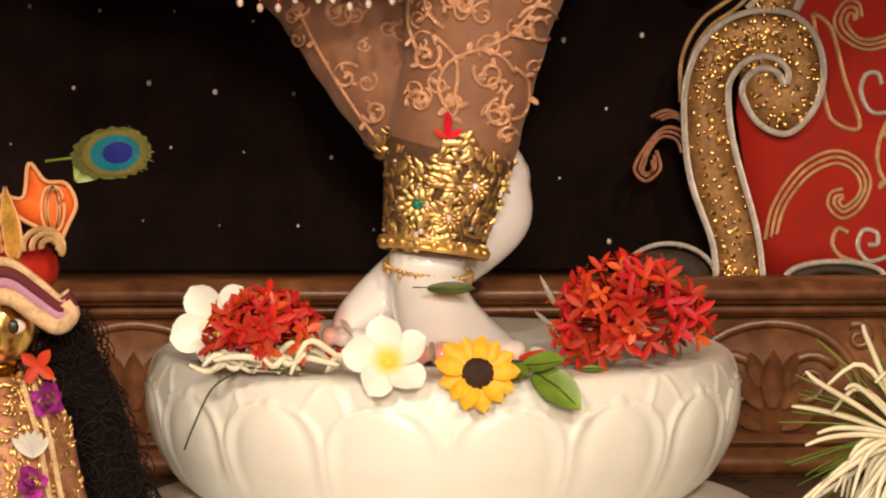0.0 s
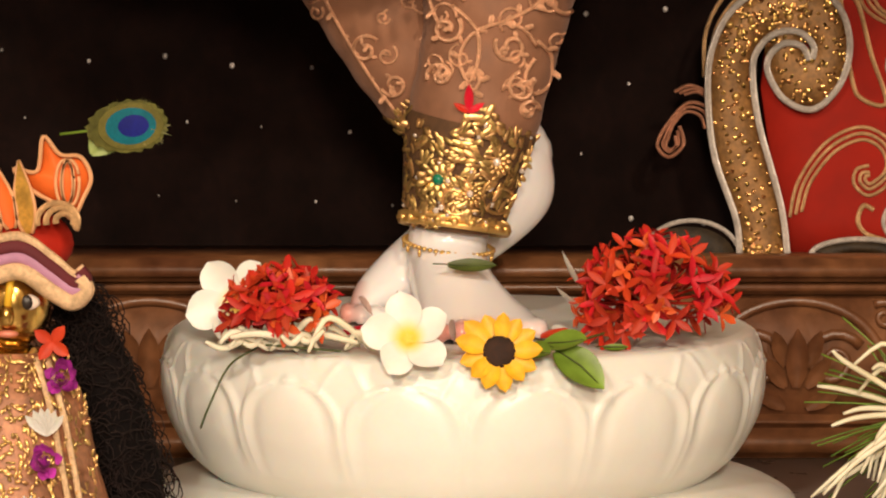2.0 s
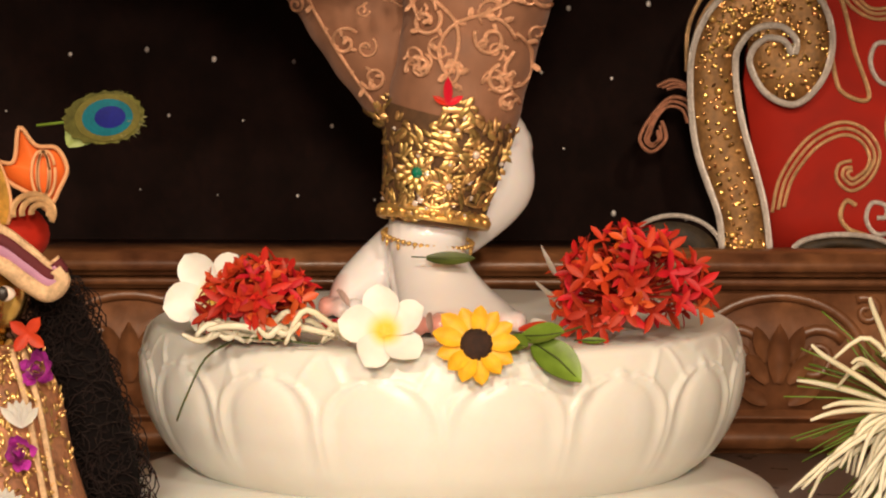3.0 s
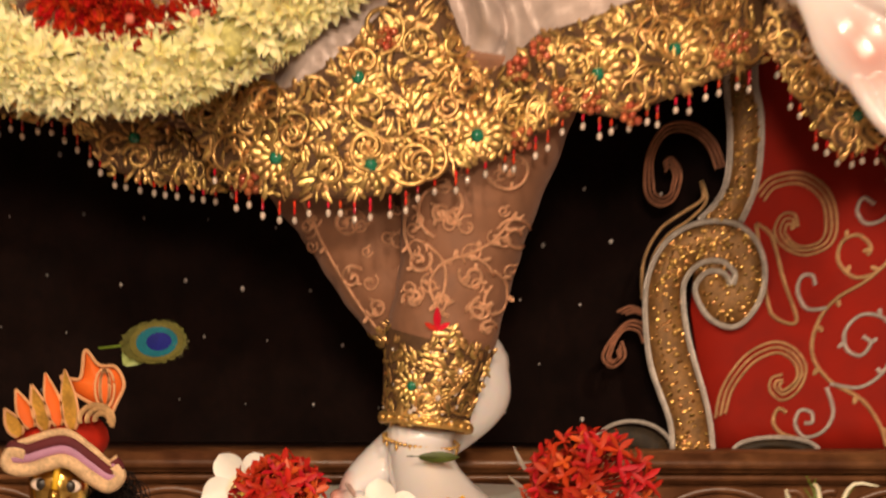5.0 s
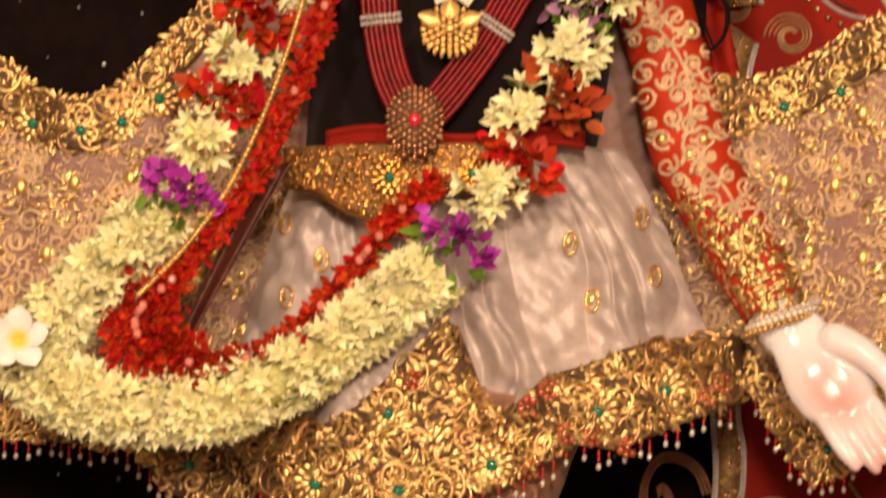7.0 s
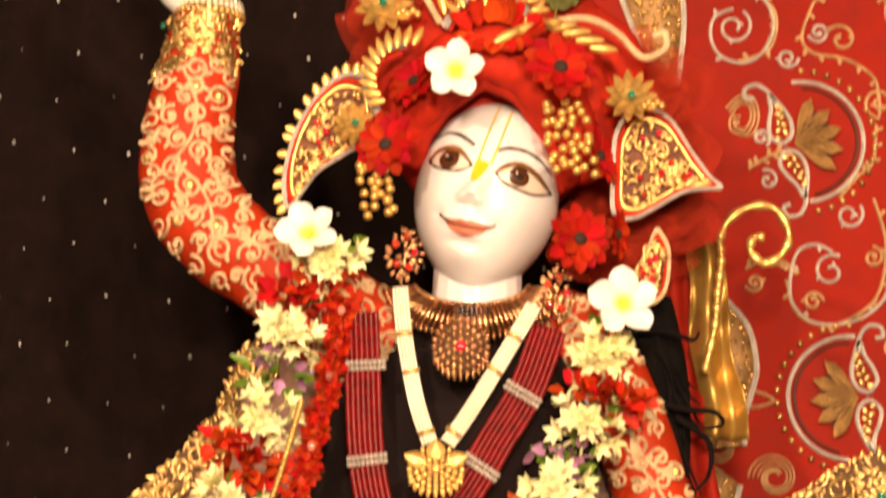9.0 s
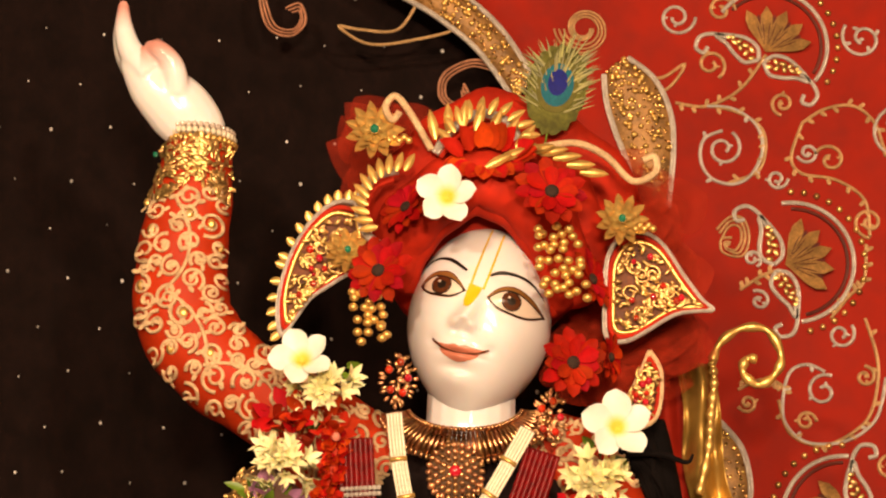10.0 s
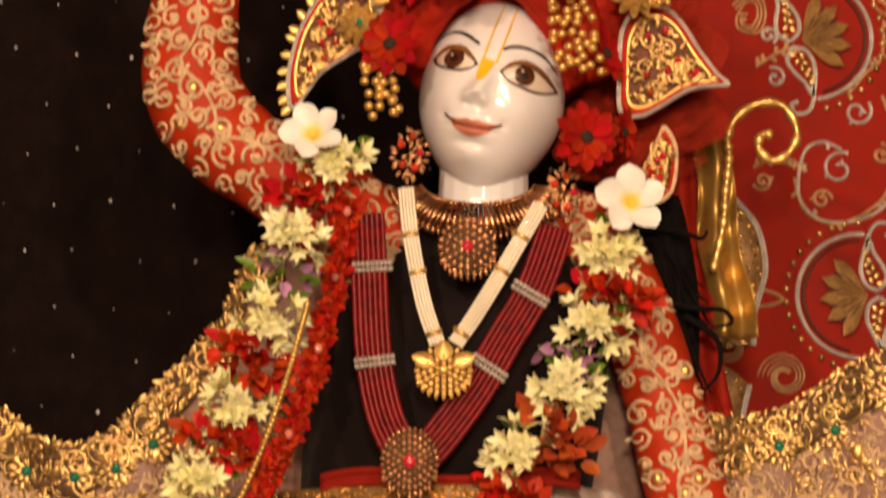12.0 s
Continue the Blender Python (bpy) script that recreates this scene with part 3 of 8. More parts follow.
# ornaments in twisted wire that stand out against the dark curtain
free = lambda x, z: TY + 0.005
WIRES = [[(0.329, 0.544), (0.315, 0.576), (0.290, 0.593), (0.261, 0.590), (0.241, 0.558), (0.239, 0.515), (0.254, 0.500), (0.272, 0.508), (0.279, 0.536), (0.268, 0.554), (0.259, 0.548)],
         [(0.246, 0.348), (0.238, 0.364), (0.220, 0.368), (0.202, 0.350), (0.191, 0.328), (0.202, 0.316), (0.216, 0.328), (0.212, 0.346)],
         [(0.207, 0.379), (0.223, 0.385), (0.241, 0.375), (0.245, 0.352)],
         [(-0.232, 1.99), (-0.237, 1.95), (-0.225, 1.905), (-0.195, 1.893), (-0.175, 1.912), (-0.182, 1.938), (-0.202, 1.932)],
         [(0.085, 1.85), (0.05, 1.858), (0.012, 1.84), (0.005, 1.808), (0.025, 1.790), (0.045, 1.805), (0.038, 1.825)]]
for pts in WIRES:
    ln = spline(pts, 60)
    mid = ln[len(ln) // 2:].mean(axis=0)
    b = Build()
    for o, r in ((0.0, 0.0021), (0.005, 0.0017), (0.010, 0.0017)):
        draw(b, [tuple(p + (mid - p) / (np.linalg.norm(mid - p) + 1e-6) * min(o, 0.6 * np.linalg.norm(mid - p))) for p in ln], r, free, 0.002, 5, 1.0)
    part("wire_scroll", b, COPPER_CORD, throne, "copper-coloured wire scroll")
b = Build()
for line in ([(0.236, 0.393), (0.237, 0.436), (0.255, 0.472), (0.283, 0.493), (0.304, 0.508), (0.302, 0.528)],
             [(0.240, 0.393), (0.246, 0.436), (0.264, 0.466), (0.289, 0.484), (0.308, 0.505), (0.302, 0.528)]):
    draw(b, spline(line, 24), 0.0024, free, 0, 5, 1.0)
part("pointed_leaf", b, GOLD_CORD, throne)
for pts in ([(0.364, 0.480), (0.382, 0.465), (0.396, 0.415), (0.411, 0.369), (0.388, 0.372), (0.377, 0.394)],
            [(0.225, 1.83), (0.26, 1.845), (0.30, 1.83), (0.335, 1.85), (0.31, 1.815), (0.27, 1.812)],
            [(-0.02, 1.945), (-0.05, 1.90), (-0.10, 1.90), (-0.13, 1.905), (-0.09, 1.88), (-0.03, 1.885), (0.03, 1.905)],
            [(0.35, 1.27), (0.39, 1.25), (0.43, 1.232), (0.40, 1.222), (0.37, 1.235)]):
    b = Build()
    draw(b, spline(pts + pts[:1], 36), 0.0026, free, 0.006, 5, 1.0)
    part("pointed_leaf", b, GOLD_CORD, throne)

# embroidery over the red panel: scrolling vines, curls and fan flowers
SPIRALS = [  # x, z, size, turns, start, way, silver?
    (0.383, 1.732, 0.026, 1.3, 60, -1, 1), (0.465, 1.794, 0.017, 1.4, 260, -1, 0), (0.496, 1.726, 0.015, 1.4, 200, 1, 1), (0.526, 1.716, 0.022, 1.2, 160, -1, 0), (0.454, 1.690, 0.015, 1.4, 0, -1, 1),
    (0.369, 1.849, 0.022, 1.3, -60, 1, 0), (0.325, 1.915, 0.026, 1.5, 0, -1, 1),  (0.418, 1.581, 0.013, 1.3, -60, 1, 1),
    (0.426, 1.524, 0.015, 1.2, 120, -1, 1), (0.507, 1.402, 0.024, 1.2, 60, 1, 1), (0.483, 1.362, 0.014, 1.4, 0, 1, 0), (0.407, 1.387, 0.013, 1.4, 200, 1, 0), (0.532, 1.478, 0.020, 1.3, 40, -1, 1),
    (0.562, 1.421, 0.015, 1.3, 90, -1, 0), (0.575, 1.884, 0.030, 1.3, 140, 1, 1), (0.385, 1.925, 0.020, 1.3, 0, 1, 0), (0.20, 1.90, 0.040, 1.5, 180, 1, 2), (0.26, 1.97, 0.03, 1.4, 30, 1, 2),
    (0.36, 1.17, 0.03, 1.4, 60, 1, 2), (0.43, 1.13, 0.035, 1.4, 180, -1, 2), (0.575, 1.63, 0.022, 1.4, 270, -1, 0), (0.590, 1.30, 0.02, 1.4, 0, 1, 0),
    (0.45, 0.70, 0.05, 1.5, 60, 1, 0), (0.50, 0.85, 0.05, 1.5, 160, -1, 1), (0.42, 0.95, 0.04, 1.5, 160, -1, 0), (0.62, 1.75, 0.04, 1.5, 100, 1, 1), (0.64, 1.50, 0.04, 1.5, 100, -1, 1), (0.66, 1.25, 0.04, 1.5, 30, 1, 0),
]
rng = random.Random(11)
for x, z, size, turns, start, way, kind in SPIRALS:
    b = Build()
    line = spiral(x, z, size, turns, start, way, 0.22, 34)
    if kind == 2:
        for o in (0, 0.0065, 0.013):
            draw(b, spiral(x, z, size - o, turns, start, way, 0.3, 34), 0.0017, panel_Y, 0.001)
    else:
        cord_vine(b, line, 0.0027, panel_Y, 5 if size > 0.027 else 2, 0.010 if size > 0.027 else 0.007, rng)
    part("embroidered_curl", b, (GOLD_CORD, SILVER_CORD, GOLD_CORD)[kind], throne)
VINES = [[(0.504, 0.559), (0.522, 0.530), (0.530, 0.488), (0.519, 0.445), (0.491, 0.416), (0.455, 0.394), (0.434, 0.366), (0.429, 0.330), (0.449, 0.301), (0.485, 0.280), (0.506, 0.251), (0.514, 0.226)],
         [(0.321, 1.796), (0.363, 1.791), (0.409, 1.815), (0.444, 1.862)], [(0.365, 1.792), (0.405, 1.782), (0.435, 1.760), (0.440, 1.730), (0.428, 1.700), (0.390, 1.685)],
         [(0.490, 1.767), (0.521, 1.786), (0.559, 1.790), (0.587, 1.766), (0.60, 1.72)], [(0.490, 1.767), (0.474, 1.720), (0.488, 1.697), (0.533, 1.688), (0.57, 1.66), (0.575, 1.61)],
         [(0.401, 1.539), (0.431, 1.558), (0.454, 1.566)], [(0.395, 1.405), (0.425, 1.418), (0.449, 1.413), (0.456, 1.400)], [(0.448, 1.391), (0.462, 1.346), (0.505, 1.330), (0.551, 1.352), (0.572, 1.382), (0.58, 1.44), (0.565, 1.50)],
         [(0.520, 1.50), (0.545, 1.53), (0.565, 1.55), (0.57, 1.60)]]
for pts in VINES:
    b = Build()
    cord_vine(b, [tuple(p) for p in spline(pts, 40)], 0.0026, panel_Y, 8, 0.011, rng)
    part("embroidered_vine", b, GOLD_CORD, throne)


# freely drawn curls: strands, cord, leaves, line
CURLS = [
    (3, GOLD_CORD, 0, [(0.365, 0.515), (0.383, 0.533), (0.418, 0.537), (0.447, 0.516), (0.456, 0.480), (0.448, 0.455), (0.419, 0.444), (0.394, 0.455), (0.385, 0.472), (0.394, 0.490), (0.408, 0.490), (0.412, 0.476)]),
    (3, GOLD_CORD, 0, [(0.319, 0.258), (0.327, 0.293), (0.352, 0.329), (0.384, 0.345), (0.409, 0.337), (0.422, 0.315), (0.413, 0.290), (0.395, 0.279), (0.381, 0.290), (0.383, 0.304), (0.395, 0.308)]),
    (1, SILVER_CORD, 0, [(0.526, 0.516), (0.512, 0.488), (0.490, 0.480), (0.479, 0.494), (0.486, 0.509), (0.499, 0.502)]),
    (1, GOLD_CORD, 3, [(0.501, 0.423), (0.476, 0.419), (0.458, 0.437), (0.462, 0.459), (0.480, 0.467), (0.494, 0.455), (0.492, 0.444)]),
    (1, SILVER_CORD, 0, [(0.445, 0.384), (0.423, 0.383), (0.412, 0.401), (0.416, 0.419), (0.428, 0.421), (0.432, 0.410)]),
    (1, SILVER_CORD, 4, [(0.449, 0.298), (0.484, 0.294), (0.513, 0.316), (0.520, 0.352), (0.509, 0.373), (0.484, 0.376), (0.466, 0.358), (0.468, 0.337), (0.484, 0.330), (0.495, 0.344), (0.486, 0.352)]),
    (1, SILVER_CORD, 0, [(0.445, 0.294), (0.453, 0.265), (0.442, 0.244), (0.421, 0.237), (0.410, 0.251), (0.415, 0.267), (0.428, 0.265), (0.429, 0.254), (0.420, 0.253)]),
    (1, GOLD_CORD, 0, [(0.410, 0.236), (0.393, 0.242), (0.385, 0.254), (0.390, 0.269), (0.400, 0.265)]),
    (1, SILVER_CORD, 4, [(0.363, 1.791), (0.398, 1.787), (0.428, 1.765), (0.436, 1.731), (0.420, 1.696), (0.395, 1.683), (0.366, 1.692), (0.353, 1.717), (0.358, 1.745), (0.383, 1.757)]),
    (1, SILVER_CORD, 4, [(0.590, 1.42), (0.575, 1.365), (0.535, 1.336), (0.484, 1.334), (0.456, 1.360), (0.454, 1.395), (0.464, 1.428), (0.487, 1.438), (0.510, 1.428)]),
    (3, GOLD_CORD, 0, [(0.372, 1.621), (0.390, 1.638), (0.408, 1.635), (0.415, 1.610), (0.405, 1.585), (0.380, 1.590), (0.378, 1.608), (0.392, 1.610)]),
]
for strands_n, m, leaves, pts in CURLS:
    ln = spline(pts, 70)
    mid = ln[len(ln) // 2:].mean(axis=0)
    b = Build()
    for k in range(strands_n):
        inset = [p + (mid - p) / (np.linalg.norm(mid - p) + 1e-6) * min(0.0062 * k, 0.7 * np.linalg.norm(mid - p)) for p in ln]
        cord_vine(b, [tuple(p) for p in inset], 0.0027 if strands_n == 1 else 0.0020, panel_Y, leaves, 0.010, rng)
    part("embroidered_curl", b, m, throne)

MAROON_CORD = mat("maroon_cord", (0.12, 0.02, 0.012), 0.5, 0.1, spread=0.3, weave=0.4, bump_scale=900)


def fan_flower(cx, cz, size, turn, mirror=1):
    """A gold fan of petals with two paisley leaves and a beaded arc."""
    t = radians(turn)

    def to(u, v):
        u *= mirror
        return (cx + size * (u * math.cos(t) - v * math.sin(t)), cz + size * (u * math.sin(t) + v * math.cos(t)))
    b = Build()
    for k in range(5):
        a = radians(38 + 26 * k)
        p0, p1 = to(0, 0), to(0.62 * math.cos(a), 0.62 * math.sin(a))
        petal(b, (p0[0], TY - 0.002, p0[1]), (p1[0] - p0[0], -0.004, p1[1] - p0[1]), (0, -1, 0), size * 0.62, size * 0.17, 0.35, 0.1, 2.0)
    fan = part("fan_flower", b, FAN_GOLD, throne, "gold fan-shaped embroidered flower")
    b = Build()
    draw(b, [to(0.78 * math.cos(a), 0.1 + 0.78 * math.sin(a)) for a in np.linspace(-0.2, math.pi * 0.95, 30)], size * 0.034, panel_Y, 0.001)
    for s in (-1, 1):
        tear = [(0.04 * s, -0.14), (0.12 * s, 0.00), (0.30 * s, 0.05), (0.50 * s, 0.0), (0.70 * s, -0.10), (0.52 * s, -0.14), (0.36 * s, -0.22), (0.18 * s, -0.26), (0.04 * s, -0.14)]
        draw(b, [to(*p) for p in spline(tear, 30)], size * 0.034, panel_Y, 0.001)
        draw(b, [to(*p) for p in spline([(0.55 * s, -0.06), (0.74 * s, -0.10), (0.88 * s, -0.22), (0.86 * s, -0.38), (0.74 * s, -0.40), (0.72 * s, -0.30)], 24)], size * 0.034, panel_Y, 0.001)
    part("silver_outline", b, SILVER_CORD, fan)
    b = Build()
    draw(b, [to(0.70 * math.cos(a), 0.1 + 0.70 * math.sin(a)) for a in np.linspace(-0.1, math.pi * 0.9, 30)], size * 0.026, panel_Y, 0.001)
    for k in range(4):
        a = radians(51 + 26 * k)
        p0, p1 = to(0.1 * math.cos(a), 0.1 * math.sin(a)), to(0.6 * math.cos(a), 0.6 * math.sin(a))
        petal(b, (p0[0], TY - 0.0035, p0[1]), (p1[0] - p0[0], -0.003, p1[1] - p0[1]), (0, -1, 0), size * 0.42, size * 0.085, 0.35, 0.1, 1.6)
    part("maroon_outline", b, MAROON_CORD, fan)
    b = Build()
    for a in np.linspace(-0.1, math.pi * 0.9, 17):
        x, z = to(0.92 * math.cos(a), 0.1 + 0.92 * math.sin(a))
        if panel_Y(x, z):
            ball(b, (x, TY - 0.002, z), size * 0.045)
    for s in (-1, 1):
        for q in range(9):
            x, z = to(s * (0.13 + 0.05 * q), -0.12 + 0.012 * q + (0.05 - 0.004 * q) * (1 if q % 2 else -1))
            chip(b, (x, TY - 0.002, z), (math.cos(q * 2.0), 0, math.sin(q * 2.0)), (0, -1, 0), size * 0.11, size * 0.06, 0.002)
    part("beads", b, GOLD_CHIPS, fan)


fan_flower(0.444, 1.866, 0.100, -28)
fan_flower(0.462, 1.573, 0.104, -72)
fan_flower(0.540, 1.236, 0.104, 96)
fan_flower(0.522, 0.93, 0.095, 20)

# ---- lotus pedestal of white marble ----
pedestal = thing("lotus_pedestal", "round white marble pedestal carved with lotus petals", "pedestal")
prof = [(0.02, 0.038), (0.13, 0.036), (0.165, 0.042), (0.195, 0.052), (0.2126, 0.063), (0.2375, 0.084), (0.2535, 0.112), (0.2590, 0.134),
        (0.2605, 0.154), (0.2597, 0.170), (0.2570, 0.181), (0.2525, 0.1885), (0.246, 0.1918), (0.236, 0.1928), (0.20, 0.193), (0.10, 0.193), (0.01, 0.193)]
prof = [tuple(p) for p in spline(prof, 90)]
NP = 16


def petal_relief(a, t, r, z):
    """Raised rims and full bodies of a row of round-topped petals, with the tips of a second row behind."""
    if z > 0.1915 or z < 0.042:
        return 0.0
    d = abs(((a / (2 * math.pi) * NP + 1.0) % 1.0) - 0.5)
    top = max(0.0, z - 0.128) / 0.043
    w = 0.47 * math.sqrt(max(0.0, 1 - top ** 2.3))
    e = (d - w) if top < 1 else math.hypot(d, (top - 1) * 0.45)
    clear = min(1.0, max(0.0, (z - 0.075) / 0.065)) ** 1.5
    out = 0.0040 * math.exp(-(e / 0.042) ** 2)
    if e < 0:
        inner = min(1.0, -e / 0.30)
        out += 0.0012 - 0.0030 * math.exp(-((e + 0.11) / 0.055) ** 2) + 0.0045 * inner
    else:
        d2 = 0.5 - d
        w2 = 0.34 * max(0.0, 1 - max(0.0, (z - 0.135) / 0.058)) ** 0.75
        out -= 0.0030 * min(1.0, e / 0.06)
        out += 0.0030 * math.exp(-((d2 - w2) / 0.035) ** 2) + (0.0015 if d2 < w2 else 0.0)
    return out * min(1.0, (0.1915 - z) / 0.006) * (0.10 + 0.90 * clear) * 0.46


b = Build()
lathe(b, prof, (0, 0, 0), 640, petal_relief)
part("bowl", b, CARVED, pedestal)
b = Build()
prof2 = [(0.290, 0.0), (0.290, 0.006), (0.282, 0.014), (0.262, 0.024), (0.235, 0.030), (0.205, 0.034), (0.16, 0.036), (0.05, 0.037)]
lathe(b, [tuple(p) for p in spline(prof2, 30)], (0, 0, 0.035 - 0.003), 384,
      lambda a, t, r, z: 0.005 * abs(math.sin(a * NP / 2)) ** 0.6 * (1 - t) if z > 0.004 else 0)
part("base_ring", b, CARVED, pedestal)

# ---- the statue: one plain marble figure ----
TILT_FACE = radians(15)
FX, FZ = (math.cos(TILT_FACE), -math.sin(TILT_FACE)), (math.sin(TILT_FACE), math.cos(TILT_FACE))
EYE_MID = (0.0495, 1.437)
HEAD = (0.0515, 1.419)
HT = radians(9)


def face_uv(x, z):
    dx, dz = x - EYE_MID[0], z - EYE_MID[1]
    return dx * FX[0] + dz * FX[1], dx * FZ[0] + dz * FZ[1]


def face_xz(u, v):
    return EYE_MID[0] + u * FX[0] + v * FZ[0], EYE_MID[1] + u * FX[1] + v * FZ[1]


def bump2(u, v, cu, cv, su, sv):
    return math.exp(-((u - cu) / su) ** 2 - ((v - cv) / sv) ** 2)


def head_half(v):
    return 0.087 * (1 - 0.30 * max(0.0, -v / 0.12) ** 2.2)


def face_y(x, z):
    """Depth of the carved face over (x, z)."""
    dx, dz = x - HEAD[0], z - HEAD[1]
    u, v = dx * math.cos(HT) - dz * math.sin(HT), dx * math.sin(HT) + dz * math.cos(HT)
    q = 1 - (u / head_half(v)) ** 2 - (v / 0.121) ** 2
    y = -0.02 - 0.098 * max(0.0, q) ** 0.5
    fu, fv = face_uv(x, z)
    line = -0.010 * min(1, max(0, -fv / 0.034))
    rise = min(1.0, max(0.0, (0.012 - fv) / 0.044))
    if fv > -0.046:
        y -= 0.0165 * rise ** 1.2 * math.exp(-((fu - line) / (0.007 + 0.005 * rise)) ** 2) * min(1, max(0, (fv + 0.046) / 0.012)) ** 1.3
    y -= 0.0065 * bump2(fu, fv, -0.0195, -0.0400, 0.0065, 0.0055) + 0.0065 * bump2(fu, fv, 0.0020, -0.0400, 0.0065, 0.0055)
    y += 0.003 * (bump2(fu, fv, -0.0155, -0.0475, 0.0050, 0.0030) + bump2(fu, fv, -0.0015, -0.0475, 0.0050, 0.0030))
    y -= 0.0060 * bump2(fu, fv, -0.005, -0.0662, 0.022, 0.0055) + 0.0075 * bump2(fu, fv, -0.004, -0.0772, 0.016, 0.0065)
    y += 0.0045 * bump2(fu, fv, -0.005, -0.0722, 0.026, 0.0022) + 0.003 * (bump2(fu, fv, -0.041, -0.062, 0.006, 0.006) + bump2(fu, fv, 0.031, -0.062, 0.006, 0.006))
    y += 0.004 * bump2(fu, fv, -0.004, -0.089, 0.018, 0.005)
    y -= 0.008 * bump2(fu, fv, -0.002, -0.103, 0.018, 0.013)
    y -= 0.006 * (bump2(fu, fv, -0.047, -0.040, 0.024, 0.024) + bump2(fu, fv, 0.048, -0.042, 0.026, 0.024))
    y -= 0.006 * (bump2(fu, fv, -0.044, 0.003, 0.022, 0.013) + bump2(fu, fv, 0.045, 0.002, 0.026, 0.013))
    y += 0.003 * (bump2(fu, fv, -0.040, 0.027, 0.024, 0.006) + bump2(fu, fv, 0.042, 0.027, 0.028, 0.006))
    y += 0.003 * bump2(fu, fv, -0.002, 0.008, 0.012, 0.010)
    return y


def tube_front(points, radii, deep=1.0, n=70):
    """The front of a round limb as depth over (x, z); None beside it."""
    line = spline([(*p, r) for p, r in zip(points, radii)], n)

    def Y(x, z):
        d2 = (line[:, 0] - x) ** 2 + (line[:, 2] - z) ** 2
        i = int(np.argmin(d2 / line[:, 3] ** 2))
        r = line[i, 3]
        if d2[i] >= r * r * 0.985:
            return None
        return float(line[i, 1] - deep * math.sqrt(r * r - d2[i]))
    return Y, line


MATS = [MARBLE, PINK, PAINT_GOLD, PAINT_BLACK, PAINT_WHITE, PAINT_BROWN, PAINT_YELLOW, PAINT_LIP]
body = Build()
limbs = [  # torso, legs, arms as lines of (x, y, z) with radii
    ([(0.0, 0.03, 0.70), (0.0, 0.02, 0.78), (0.0, 0.0, 0.90), (0.0, -0.01, 1.08), (0.02, -0.005, 1.22), (0.035, 0.0, 1.27)], (0.09, 0.09, 0.08, 0.09, 0.085, 0.05), 0.7),
    ([(0.035, 0.0, 1.25), (0.04, 0.0, 1.29), (0.042, -0.005, 1.34), (0.046, 0.0, 1.40)], (0.062, 0.056, 0.054, 0.056), 1.0),
    ([(0.055, 0.01, 0.60), (0.03, 0.005, 0.48), (0.004, 0.0, 0.35), (-0.010, 0.0, 0.285), (-0.014, -0.004, 0.255), (-0.010, -0.015, 0.225)], (0.06, 0.05, 0.040, 0.036, 0.0345, 0.036), 1.0),
    ([(-0.12, 0.05, 0.60), (-0.06, 0.06, 0.45), (0.02, 0.075, 0.37), (0.052, 0.08, 0.335)], (0.05, 0.036, 0.033, 0.030), 1.0),
    ([(-0.07, 0.02, 1.24), (-0.20, 0.01, 1.335), (-0.285, 0.0, 1.40), (-0.305, 0.0, 1.50), (-0.297, 0.0, 1.60), (-0.291, 0.0, 1.655)], (0.05, 0.045, 0.045, 0.042, 0.036, 0.033), 1.0),
    ([(0.10, 0.02, 1.22), (0.215, 0.0, 1.17), (0.26, 0.0, 1.02), (0.318, 0.0, 0.87), (0.372, -0.03, 0.765), (0.385, -0.05, 0.735)], (0.05, 0.04, 0.038, 0.036, 0.031, 0.032), 1.0),
    # raised palm and fingers
    ([(-0.291, 0.0, 1.645), (-0.297, -0.005, 1.672), (-0.318, -0.012, 1.697), (-0.345, -0.02, 1.722), (-0.366, -0.025, 1.750)], (0.034, 0.038, 0.041, 0.034, 0.024), 0.75),
]
fingers = [
    ([(-0.352, -0.03, 1.735), (-0.375, -0.03, 1.765), (-0.384, -0.03, 1.795), (-0.385, -0.03, 1.824)], (0.019, 0.016, 0.012, 0.007)),
    ([(-0.358, -0.012, 1.725), (-0.380, -0.012, 1.760), (-0.388, -0.012, 1.79), (-0.388, -0.014, 1.815)], (0.018, 0.015, 0.012, 0.007)),
    ([(-0.318, -0.03, 1.712), (-0.322, -0.04, 1.742), (-0.338, -0.045, 1.762), (-0.350, -0.04, 1.768)], (0.017, 0.015, 0.012, 0.008)),
    ([(-0.328, -0.02, 1.722), (-0.332, -0.03, 1.752), (-0.342, -0.035, 1.772)], (0.014, 0.013, 0.008)),
]
